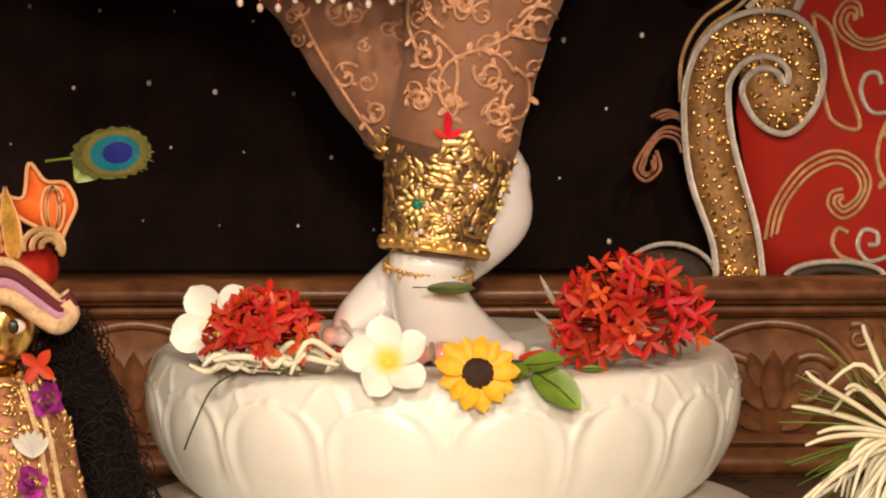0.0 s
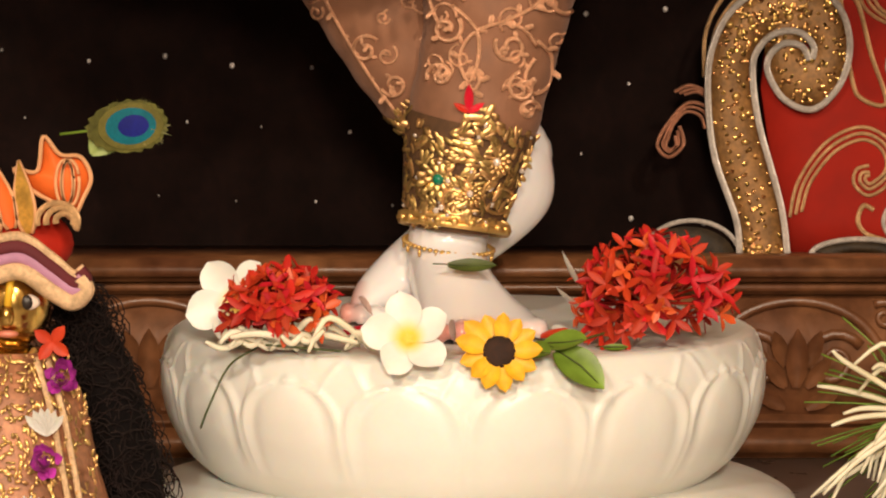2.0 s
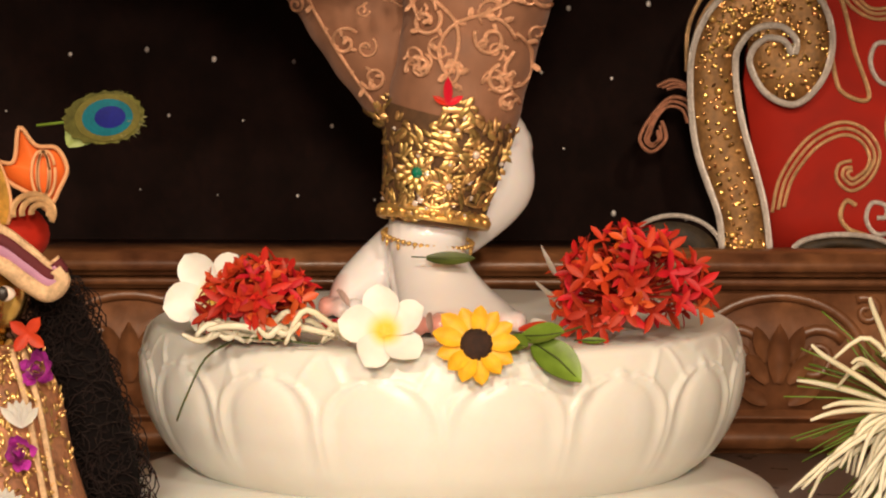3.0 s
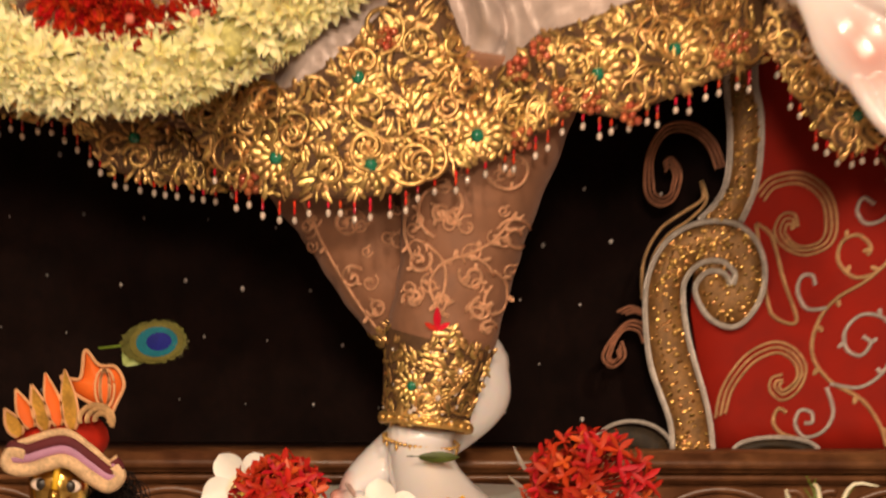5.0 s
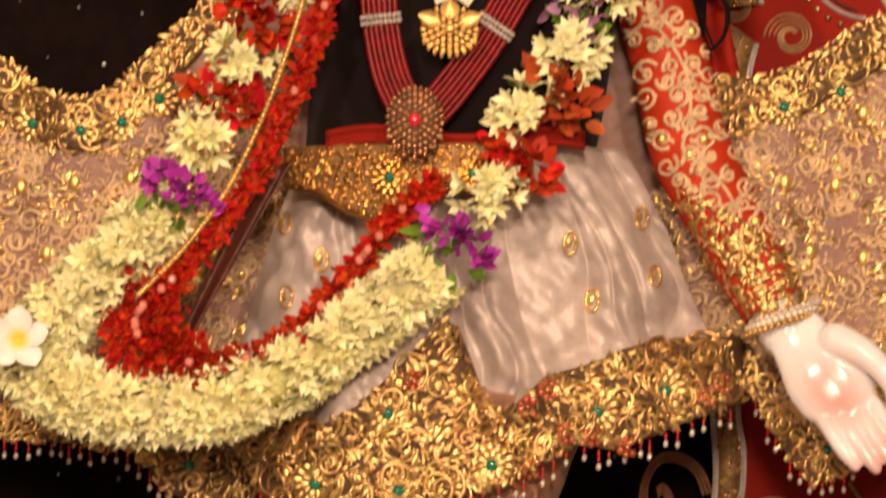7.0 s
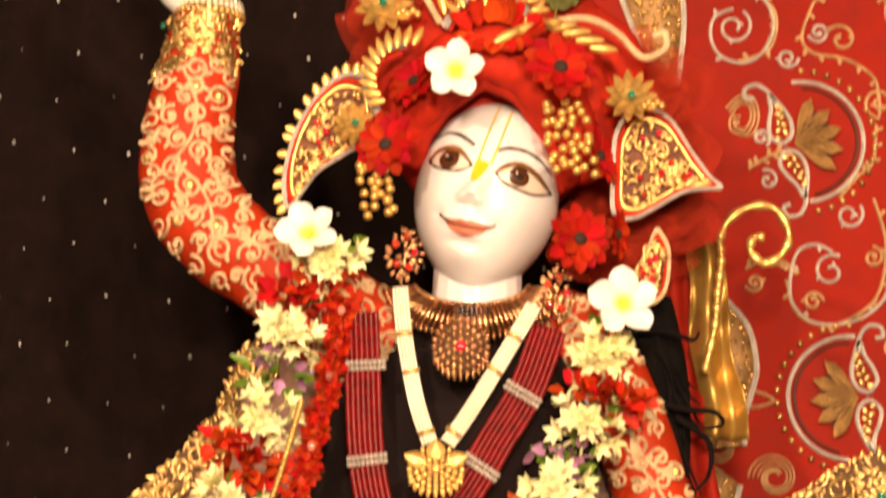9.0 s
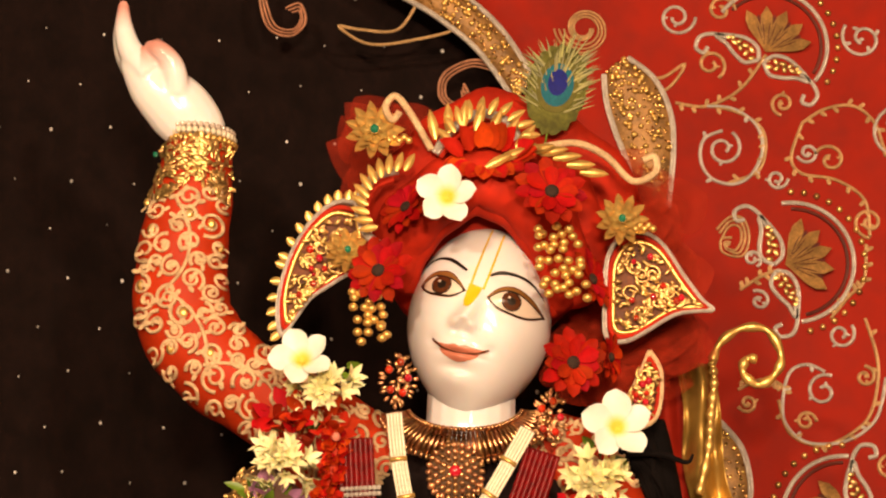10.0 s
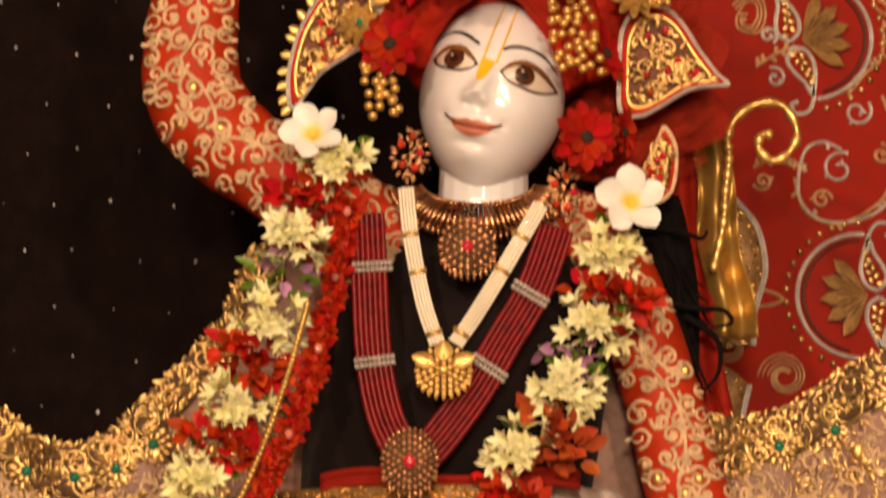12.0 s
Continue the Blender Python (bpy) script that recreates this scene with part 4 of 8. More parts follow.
open_hand = [  # palm, four fingers, thumb
    ([(0.383, -0.06, 0.752), (0.404, -0.068, 0.722), (0.427, -0.078, 0.688), (0.446, -0.084, 0.660), (0.456, -0.087, 0.644)], (0.031, 0.038, 0.049, 0.047, 0.036), 0.42),
    ([(0.417, -0.078, 0.650), (0.433, -0.097, 0.622), (0.447, -0.106, 0.598), (0.461, -0.111, 0.580)], (0.0115, 0.0105, 0.0095, 0.007), 1.0),
    ([(0.436, -0.080, 0.652), (0.454, -0.101, 0.622), (0.470, -0.111, 0.596), (0.484, -0.117, 0.577)], (0.0115, 0.0108, 0.0098, 0.007), 1.0),
    ([(0.456, -0.080, 0.655), (0.474, -0.101, 0.628), (0.489, -0.112, 0.602), (0.503, -0.118, 0.584)], (0.0115, 0.0108, 0.0098, 0.007), 1.0),
    ([(0.475, -0.079, 0.663), (0.492, -0.098, 0.640), (0.505, -0.107, 0.618), (0.517, -0.114, 0.600)], (0.011, 0.0098, 0.009, 0.0065), 1.0),
    ([(0.440, -0.080, 0.725), (0.468, -0.098, 0.712), (0.490, -0.110, 0.692), (0.504, -0.116, 0.670), (0.503, -0.120, 0.652)], (0.022, 0.018, 0.0145, 0.0125, 0.009), 1.0),
]
# feet as runs of rounded forms: x, y, z and three half-sizes
FRONT_FOOT = [(-0.013, -0.006, 0.250, 0.033, 0.033, 0.030), (-0.009, -0.035, 0.230, 0.036, 0.030, 0.030), (0.001, -0.070, 0.217, 0.042, 0.030, 0.023),
              (0.012, -0.105, 0.208, 0.049, 0.030, 0.0155), (0.019, -0.132, 0.204, 0.050, 0.020, 0.011)]
BACK_FOOT = [(0.053, 0.075, 0.322, 0.028, 0.030, 0.028), (0.047, 0.070, 0.300, 0.033, 0.030, 0.031), (0.020, 0.062, 0.274, 0.031, 0.030, 0.030),
             (-0.014, 0.050, 0.256, 0.032, 0.030, 0.032), (-0.044, 0.034, 0.236, 0.030, 0.028, 0.028), (-0.070, 0.014, 0.220, 0.024, 0.024, 0.018), (-0.086, -0.002, 0.209, 0.013, 0.018, 0.011)]
raw = Build()
for pts, rad, deep in limbs + open_hand:
    line = spline([(*p, r) for p, r in zip(pts, rad)], 24)
    tube(raw, line[:, :3], line[:, 3], 18, deep)
    for e in (0, -1):
        ball(raw, line[e, :3], (line[e, 3] * 0.97, line[e, 3] * 0.97 * deep, line[e, 3] * 0.97), 12, 8)
for pts, rad in fingers:
    line = spline([(*p, r) for p, r in zip(pts, rad)], 14)
    tube(raw, line[:, :3], line[:, 3], 12)
    ball(raw, line[-1, :3], line[-1, 3], 10, 6)
for run in (FRONT_FOOT, BACK_FOOT):
    for x, y, z, rx, ry, rz in spline(run, 40):
        ball(raw, (x, y, z), (rx, ry, rz), 20, 12)
for i in range(5):
    ball(raw, (-0.024 + 0.0215 * i, -0.158 + 0.007 * i - 0.004 * (i == 1), 0.2035), (0.0115 - 0.0008 * i, 0.020, 0.0110 - 0.0005 * i), 12, 8)
for i in range(4):
    ball(raw, (-0.100 + 0.012 * i, -0.020 - 0.006 * i, 0.2035), (0.008, 0.016, 0.0095), 10, 6)
me = raw.mesh("raw", [MARBLE])
tmp = new("raw", me)
mod = tmp.modifiers.new("remesh", "REMESH")
mod.mode, mod.voxel_size, mod.use_smooth_shade = "VOXEL", 0.0027, True
mod = tmp.modifiers.new("smooth", "SMOOTH")
mod.iterations, mod.factor = 3, 0.5
bpy.context.view_layer.update()
ev = tmp.evaluated_get(bpy.context.evaluated_depsgraph_get())
done = ev.to_mesh()
body.add([v.co.copy() for v in done.vertices], [tuple(p.vertices) for p in done.polygons])
ev.to_mesh_clear()
bpy.data.objects.remove(tmp)

# head: an egg with a carved face in front
N, R = 180, 90
verts, faces = [], []
for i in range(R + 1):
    rho = math.sin(math.pi / 2 * i / R)
    for j in range(N):
        a = 2 * math.pi * j / N
        v = 0.121 * rho * math.sin(a)
        u = head_half(v) * rho * math.cos(a)
        x, z = HEAD[0] + u * math.cos(HT) + v * math.sin(HT), HEAD[1] - u * math.sin(HT) + v * math.cos(HT)
        verts.append((x, face_y(x, z), z))
for i in range(1, 13):
    k = math.cos(math.pi / 2 * i / 12)
    for j in range(N):
        x, y, z = verts[R * N + j]
        verts.append((HEAD[0] + (x - HEAD[0]) * k, -0.02 + 0.10 * math.sin(math.pi / 2 * i / 12), HEAD[1] + (z - HEAD[1]) * k))
for i in range(R + 12):
    for j in range(N):
        k = (j + 1) % N
        faces.append((i * N + j, i * N + k, (i + 1) * N + k, (i + 1) * N + j))
body.add(verts, faces)


def lines(points):
    """A smooth curve over u through (u, v) points, as a function."""
    p = spline(points, 60)
    return lambda u: float(np.interp(u, p[:, 0], p[:, 1]))


def paint(slot, top, bottom, u0, u1, lift, n=40):
    """A painted patch of the face between two curves over u."""
    body.slot = slot

    def fn(s, t):
        u = u0 + (u1 - u0) * s
        a, c = bottom(u), top(u)
        x, z = face_xz(u, a + (max(a, c) - a) * t)
        return (x, face_y(x, z) - lift, z)
    sheet(body, fn, n, 10)


def stroke(slot, points, widths, lift, n=36):
    """A brush stroke along (u, v) points, with a width at each of them."""
    body.slot = slot
    p = spline([(*q, w) for q, w in zip(points, widths)], n)
    tan = np.gradient(p[:, :2], axis=0)
    tan /= np.linalg.norm(tan, axis=1)[:, None] + 1e-12

    def fn(s, t):
        i = min(n, int(round(s * n)))
        o = (t - 0.5) * p[i, 2]
        x, z = face_xz(p[i, 0] - tan[i, 1] * o, p[i, 1] + tan[i, 0] * o)
        return (x, face_y(x, z) - lift, z)
    sheet(body, fn, n, 4)


EYES = [  # outer lid line, lash line, lower line, iris centre
    ([(-0.0715, 0.003), (-0.066, 0.0142), (-0.055, 0.0225), (-0.0388, 0.0222), (-0.026, 0.0125), (-0.0150, 0.001)],
     [(-0.0700, 0.003), (-0.0625, 0.0118), (-0.0518, 0.0165), (-0.0332, 0.0125), (-0.0160, 0.001)],
     [(-0.0715, 0.003), (-0.065, -0.0045), (-0.055, -0.0095), (-0.0361, -0.0112), (-0.0253, -0.0075), (-0.0150, 0.001)], (-0.0455, 0.0038)),
    ([(0.0105, -0.001), (0.0221, 0.0144), (0.0406, 0.0222), (0.0627, 0.0162), (0.0835, 0.0014)],
     [(0.0120, -0.001), (0.0283, 0.0130), (0.0453, 0.0155), (0.0645, 0.0092), (0.0825, 0.0014)],
     [(0.0105, -0.001), (0.0185, -0.0078), (0.0300, -0.0128), (0.0540, -0.0142), (0.0691, -0.0095), (0.0835, 0.0014)], (0.0405, 0.0022)),
]
for outer, lash, lower, (iu, iv) in EYES:
    o, l, w = lines(outer), lines(lash), lines(lower)
    u0, u1 = outer[0][0], outer[-1][0]
    paint(5, o, w, u0, u1, 0.0005)
    paint(2, lambda u: o(u) - 0.0012, lambda u: min(l(u), o(u) - 0.0012), u0 + 0.001, u1 - 0.001, 0.0009)
    paint(3, l, lambda u: w(u) + 0.0012, u0 + 0.002, u1 - 0.002, 0.0011)
    paint(4, lambda u: l(u) - 0.0022, lambda u: w(u) + 0.0030, u0 + 0.005, u1 - 0.005, 0.0014)
    # iris rim, iris, pupil, then a catchlight painted as a small white dot
    for slot, r, lift, du, dv in ((3, 0.0122, 0.0016, 0, 0), (5, 0.0108, 0.0018, 0, 0), (3, 0.0052, 0.0020, 0, 0), (4, 0.0015, 0.0023, -0.0035, 0.0038)):
        arc = lambda u, r=r, c=iu + du: math.sqrt(max(0.0, r * r - (u - c) ** 2))
        paint(slot, lambda u: min(l(u) - 0.0018, iv + dv + arc(u)), lambda u: max(w(u) + 0.0026, iv + dv - arc(u)), iu + du - r, iu + du + r, lift, 20)
stroke(3, [(-0.0712, 0.0300), (-0.0640, 0.0375), (-0.0540, 0.0402), (-0.0400, 0.0375), (-0.0205, 0.0272)], (0.0008, 0.0026, 0.0036, 0.0046, 0.0034), 0.0008)
stroke(3, [(0.0080, 0.0270), (0.0200, 0.0342), (0.0400, 0.0375), (0.0600, 0.0338), (0.0780, 0.0215)], (0.0036, 0.0046, 0.0040, 0.0030, 0.0008), 0.0008)
# yellow forehead lines and mark, lips
stroke(6, [(-0.0050, 0.094), (-0.0075, 0.060), (-0.0100, 0.030), (-0.0115, 0.004)], (0.0020, 0.0022, 0.0024, 0.0030), 0.0009)
stroke(6, [(0.0105, 0.090), (0.0095, 0.068), (0.0078, 0.040), (0.0045, 0.008)], (0.0018, 0.0024, 0.0024, 0.0030), 0.0009)
stroke(6, [(-0.0050, 0.0105), (-0.0068, -0.001), (-0.0090, -0.012), (-0.0108, -0.0190)], (0.0165, 0.0150, 0.0115, 0.0050), 0.0011)
mouth = lines([(-0.0375, -0.0632), (-0.0235, -0.0702), (-0.0055, -0.0724), (0.0143, -0.0696), (0.0270, -0.0630)])
paint(7, lines([(-0.0350, -0.0640), (-0.0216, -0.0658), (-0.0125, -0.0640), (-0.0065, -0.0656), (-0.0005, -0.0634), (0.0090, -0.0640), (0.0250, -0.0636)]),
      lambda u: mouth(u) - 0.0004, -0.0340, 0.0240, 0.0012)
paint(7, lambda u: mouth(u) - 0.0004, lines([(-0.0300, -0.0690), (-0.0225, -0.0768), (-0.0040, -0.0828), (0.0130, -0.0762), (0.0205, -0.0680)]), -0.0290, 0.0200, 0.0012)
stroke(5, [(-0.0400, -0.0605), (-0.0350, -0.0648), (-0.0235, -0.0702), (-0.0055, -0.0724), (0.0143, -0.0696), (0.0240, -0.0648), (0.0295, -0.0610)],
       (0.0016, 0.0026, 0.0016, 0.0013, 0.0016, 0.0026, 0.0016), 0.0020)
body.slot = 0
statue = solid("marble_statue", body, MATS, "white marble temple statue with painted face, raised arm and open palm", "statue")


def pink_share(x, y, z):
    """How much pink paint the palm, the finger insides and the toes carry."""
    k = 0.0
    if 0.37 < x < 0.56 and 0.55 < z < 0.78 and y < -0.05:
        across, along = (x - 0.44) * 0.80 + (z - 0.66) * 0.60, (x - 0.44) * 0.60 - (z - 0.66) * 0.80
        k = 0.9 * math.exp(-(across / 0.032) ** 2 - ((along + 0.005) / 0.045) ** 2) + 0.8 * min(1.0, max(0.0, (along - 0.045) / 0.05))
    elif z > 1.70 and x < -0.30:
        k = min(1.0, max(0.0, (z - 1.735) / 0.03)) if x > -0.362 else min(1.0, max(0.0, (z - 1.79) / 0.03))
    elif z < 0.23 and y < -0.10:
        k = min(1.0, max(0.0, (-0.135 - y) / 0.03))
    elif z < 0.23 and x < -0.075:
        k = min(1.0, max(0.0, (-0.080 - x) / 0.02))
    return k


tint = statue.data.attributes.new("pink_paint", "FLOAT", "POINT")
tint.data.foreach_set("value", [pink_share(*p) for p in body.v])

# ---- clothes ----
# trousers of rose-brown gauze with gold embroidery
trousers = thing("trousers", "rose-brown gauze trousers with copper embroidery and gold cuffs", "trousers")
FRONT = ([(0.062, -0.005, 0.66), (0.053, -0.005, 0.60), (0.034, -0.005, 0.50), (0.022, -0.005, 0.43), (0.007, -0.005, 0.365), (-0.004, -0.004, 0.31), (-0.008, -0.003, 0.277)],
         (0.098, 0.089, 0.069, 0.059, 0.056, 0.048, 0.042))
BACK = ([(-0.150, 0.035, 0.66), (-0.118, 0.04, 0.57), (-0.083, 0.045, 0.50), (-0.052, 0.05, 0.43), (-0.016, 0.055, 0.375), (0.02, 0.06, 0.345)],
        (0.085, 0.078, 0.064, 0.051, 0.042, 0.036))
front_Y, front_line = tube_front(*FRONT)
back_Y, back_line = tube_front(*BACK)
for nm, line in (("front_leg", front_line), ("back_leg", back_line)):
    b = Build()
    wr = np.array([1 + 0.012 * math.sin(i * 0.9) for i in range(len(line))])
    tube(b, line[:, :3], line[:, 3] * wr, 40, 1.0, cap=False)
    part(nm, b, TULLE, trousers)
b = Build()
SC = [(0.012, 0.505, 0.033, 1.15, 250, -1), (0.085, 0.475, 0.021, 1.4, 160, -1), (0.007, 0.498, 0.010, 1.3, 40, 1), (0.018, 0.493, 0.009, 1.2, 160, -1), (0.05, 0.40, 0.014, 1.2, 100, 1),
      (0.040, 0.435, 0.015, 1.2, 150, 1), (-0.015, 0.45, 0.014, 1.2, 40, -1), (0.078, 0.545, 0.025, 1.3, 200, 1), (0.02, 0.565, 0.028, 1.3, 30, 1), (0.055, 0.38, 0.010, 1.1, 0, 1), (-0.02, 0.41, 0.012, 1.2, 200, -1)]
for x, z, s, t, st, w in SC:
    cord_vine(b, spiral(x, z, s, t, st, w, 0.25), 0.0023, front_Y, 4, 0.008, rng)
for pts in ([(-0.01, 0.47), (0.01, 0.45), (0.012, 0.425), (0.004, 0.405), (-0.004, 0.425), (0.006, 0.445), (0.03, 0.455), (0.05, 0.45), (0.062, 0.435)],
            [(0.062, 0.44), (0.075, 0.425), (0.072, 0.40), (0.058, 0.395), (0.052, 0.41), (0.06, 0.425)], [(0.03, 0.455), (0.06, 0.47), (0.085, 0.50)],
            [(-0.025, 0.52), (-0.03, 0.48), (-0.02, 0.45)], [(0.006, 0.418), (0.002, 0.408), (0.008, 0.398), (0.013, 0.408), (0.006, 0.418)]):
    cord_vine(b, [tuple(p) for p in spline(pts, 24)], 0.0020, front_Y, 5, 0.010, rng)
for x, z, s, t, st, w in ((-0.088, 0.487, 0.018, 1.4, 20, 1), (-0.085, 0.43, 0.014, 1.2, 40, 1), (-0.10, 0.535, 0.022, 1.3, 60, -1), (-0.06, 0.55, 0.02, 1.2, 160, 1), (-0.06, 0.40, 0.012, 1.2, 200, 1)):
    cord_vine(b, spiral(x, z, s, t, st, w, 0.25), 0.0019, back_Y, 4, 0.007, rng)
cord_vine(b, [tuple(p) for p in spline([(-0.135, 0.51), (-0.11, 0.455), (-0.08, 0.405), (-0.055, 0.37)], 24)], 0.0018, back_Y, 8, 0.008, rng)
r9 = random.Random(24)
for _ in range(24):
    x, z = r9.uniform(-0.03, 0.13), r9.uniform(0.385, 0.60)
    if front_Y(x, z) is not None:
        cord_vine(b, spiral(x, z, r9.uniform(0.006, 0.013), r9.uniform(1.0, 1.4), r9.uniform(0, 360), r9.choice((-1, 1)), 0.25, 18), 0.0014, front_Y, 1, 0.006, r9)
    x = x - 0.11
    if back_Y(x, z) is not None and z > 0.40:
        cord_vine(b, spiral(x, z, r9.uniform(0.006, 0.012), 1.2, r9.uniform(0, 360), r9.choice((-1, 1)), 0.25, 18), 0.0014, back_Y, 1, 0.006, r9)
part("leg_embroidery", b, LEG_CORD, trousers, "copper-gold scrolling embroidery")
cuff_in = lambda x, z: 0.281 < z < 0.372 + 0.012 * math.sin(x * 90)
b, g, r2, pb = Build(), Build(), Build(), Build()
under = Build()
line = front_line[front_line[:, 2] < 0.372]
tube(under, line[:, :3], line[:, 3] + 0.0012, 36, 1.0, cap=False)
cuff = part("gold_cuff", under, UNDER, trousers, "gold bullion cuff with green and pale stones")
bullion(b, cuff_in, (-0.06, 0.07, 0.28, 0.385), front_Y, 380, random.Random(21), (0.007, 0.017), (0.003, 0.0055), 22, 0.005)
rosette(b, g, -0.022, 0.322, front_Y, 0.020, rng)
rosette(b, pb, 0.028, 0.337, front_Y, 0.014, rng)
rosette(b, pb, 0.005, 0.31, front_Y, 0.012, rng)
for w in (-1, 1):
    draw(b, spiral(0.012 + 0.02 * w, 0.305, 0.020, 1.2, 90, w, 0.3), 0.0018, front_Y, 0.004)
part("gold_embroidery", b, GOLD_CHIPS, cuff)["kind"] = "stuff"
part("green_stone", g, GREEN_GEM, cuff)
bullion(pb, cuff_in, (-0.06, 0.07, 0.28, 0.375), front_Y, 40, random.Random(22), (0.003, 0.006), (0.003, 0.005), 16, 0.005)
part("pale_stonework", pb, CLEAR_GEM, cuff)["kind"] = "stuff"
for dx, dz, a in ((0, 0.014, 90), (-0.008, 0.006, 150), (0.008, 0.006, 30)):
    petal(r2, (0.004, front_Y(0.004, 0.386) - 0.003, 0.380), (math.cos(radians(a)), -0.1, math.sin(radians(a))), (0, -1, 0), 0.024 if a == 90 else 0.015, 0.008 if a == 90 else 0.006, 0.3)
part("red_flower", r2, RED_GEM, cuff)
b = Build()
bl = [(-0.008 + 0.046 * math.sin(a), -0.004 - 0.046 * math.cos(a), 0.283 + 0.006 * math.cos(a * 1.0) - 0.006 * math.sin(a)) for a in np.linspace(0, 2 * math.pi, 41)]
for o in (0.0, 0.006):
    tube(b, [(x, y, z - o) for x, y, z in bl], 0.0032, 6, 1.0, False)
for i in range(0, 40, 2):
    x, y, z = bl[i]
    ball(b, (x, y - 0.002, z - 0.003), 0.0042)
part("hem_band", b, GOLD, cuff)
b = Build()
bullion(b, lambda x, z: z < 0.415 and z > 0.34 and (z - 0.34) < 0.9 * (x + 0.10), (-0.11, -0.02, 0.34, 0.42), back_Y, 150, random.Random(23), (0.006, 0.012), (0.002, 0.0035), 16, 0.004)
part("back_cuff_embroidery", b, GOLD_CHIPS, trousers)["kind"] = "stuff"

# cape of pale rose brocade held out behind the figure
CT = ([-0.80, -0.62, -0.541, -0.50, -0.452, -0.405, -0.338, -0.277, -0.243, -0.15, 0.0, 0.15, 0.25, 0.307, 0.362, 0.409, 0.478, 0.525, 0.60, 0.80],
      [1.10, 1.085, 1.061, 1.022, 1.012, 1.033, 1.101, 1.170, 1.250, 1.28, 1.25, 1.15, 1.08, 1.046, 1.044, 1.057, 1.105, 1.125, 1.11, 1.10])
CB = ([-0.80, -0.52, -0.45, -0.385, -0.365, -0.344, -0.284, -0.223, -0.19, -0.10, 0.10, 0.26, 0.315, 0.353, 0.379, 0.405, 0.432, 0.465, 0.491, 0.56, 0.80],
      [0.615, 0.607, 0.600, 0.594, 0.575, 0.542, 0.530, 0.522, 0.55, 0.60, 0.66, 0.70, 0.69, 0.670, 0.622, 0.585, 0.560, 0.572, 0.592, 0.61, 0.62])
cape_top = lambda x: float(np.interp(x, *CT))
cape_bottom = lambda x: float(np.interp(x, *CB))


def cape_Y(x, z):
    if not cape_bottom(x) - 0.004 < z < cape_top(x) + 0.004:
        return None
    return 0.06 + 0.012 * math.sin(x * 26 + z * 3) + 0.006 * math.sin(x * 57 - z * 6) + 0.10 * max(0, abs(x) - 0.5)


cape = thing("cape", "pale rose brocade cape with gold borders and bead fringe", "cape")
b = Build()


def cape_fn(u, v):
    x = -0.80 + 1.6 * u
    z = cape_bottom(x) + (cape_top(x) - cape_bottom(x)) * v
    return (x, 0.06 + 0.012 * math.sin(x * 26 + z * 3) + 0.006 * math.sin(x * 57 - z * 6) + 0.10 * max(0, abs(x) - 0.5), z)


thick_sheet(b, cape_fn, 200, 30, 0.004)
part("cloth", b, CAPE_CLOTH, cape)
for lo, hi in ((-0.70, -0.20), (0.28, 0.70)):
    b = Build()
    thick_sheet(b, lambda u, v: (lo + (hi - lo) * u, cape_fn((lo + (hi - lo) * u + 0.8) / 1.6, 1)[1] - 0.004, cape_top(lo + (hi - lo) * u) + 0.001 - 0.064 * (1 - v)), 80, 6, 0.003)
    part("top_border_ground", b, UNDER, cape)
    lo2, hi2 = (lo, hi) if lo < 0 else (0.33, 0.70)
    b = Build()
    thick_sheet(b, lambda u, v: (lo2 + (hi2 - lo2) * u, cape_fn((lo2 + (hi2 - lo2) * u + 0.8) / 1.6, 0)[1] - 0.004, cape_bottom(lo2 + (hi2 - lo2) * u) - 0.001 + 0.056 * v), 80, 6, 0.003)
    part("low_border_ground", b, UNDER, cape)
top_band = lambda x, z: z > cape_top(x) - 0.062 - 0.012 * math.sin(x * 60) and abs(x) < 0.70 and (x < -0.2 or x > 0.28)
low_band = lambda x, z: z < cape_bottom(x) + 0.055 and (x < -0.2 or x > 0.33) and abs(x) < 0.7
b = Build()
bullion(b, top_band, (-0.70, -0.20, 0.92, 1.27), cape_Y, 1450, random.Random(31), (0.008, 0.016), (0.0028, 0.005), 11, 0.005, 1.0)
bullion(b, top_band, (0.28, 0.70, 0.96, 1.14), cape_Y, 1100, random.Random(32), (0.008, 0.016), (0.0028, 0.005), 11, 0.005, 2.0)
bullion(b, low_band, (-0.70, -0.20, 0.52, 0.67), cape_Y, 1000, random.Random(33), (0.008, 0.016), (0.0028, 0.005), 11, 0.005, 3.0)
bullion(b, low_band, (0.33, 0.60, 0.55, 0.73), cape_Y, 800, random.Random(34), (0.008, 0.016), (0.0028, 0.005), 11, 0.005, 4.0)
g, gr = Build(), Build()
for x, z in ((0.395, 1.010), (0.464, 1.030), (-0.356, 1.014), (-0.51, 0.985), (-0.45, 0.975), (-0.27, 1.10), (-0.40, 0.985), (-0.315, 0.575), (0.447, 0.60), (0.53, 1.07), (-0.585, 1.03)):
    rosette(b, g, x, z, cape_Y, 0.026, rng)
r8 = random.Random(39)
for _ in range(150):
    x = r8.choice((r8.uniform(-0.68, -0.21), r8.uniform(0.30, 0.66)))
    z = r8.choice((cape_top(x) - r8.uniform(0.015, 0.055), cape_bottom(x) + r8.uniform(0.01, 0.045)))
    draw(b, spiral(x, z, r8.uniform(0.012, 0.024), r8.uniform(0.9, 1.4), r8.uniform(0, 360), r8.choice((-1, 1)), 0.3, 20), 0.0022, cape_Y, 0.007)
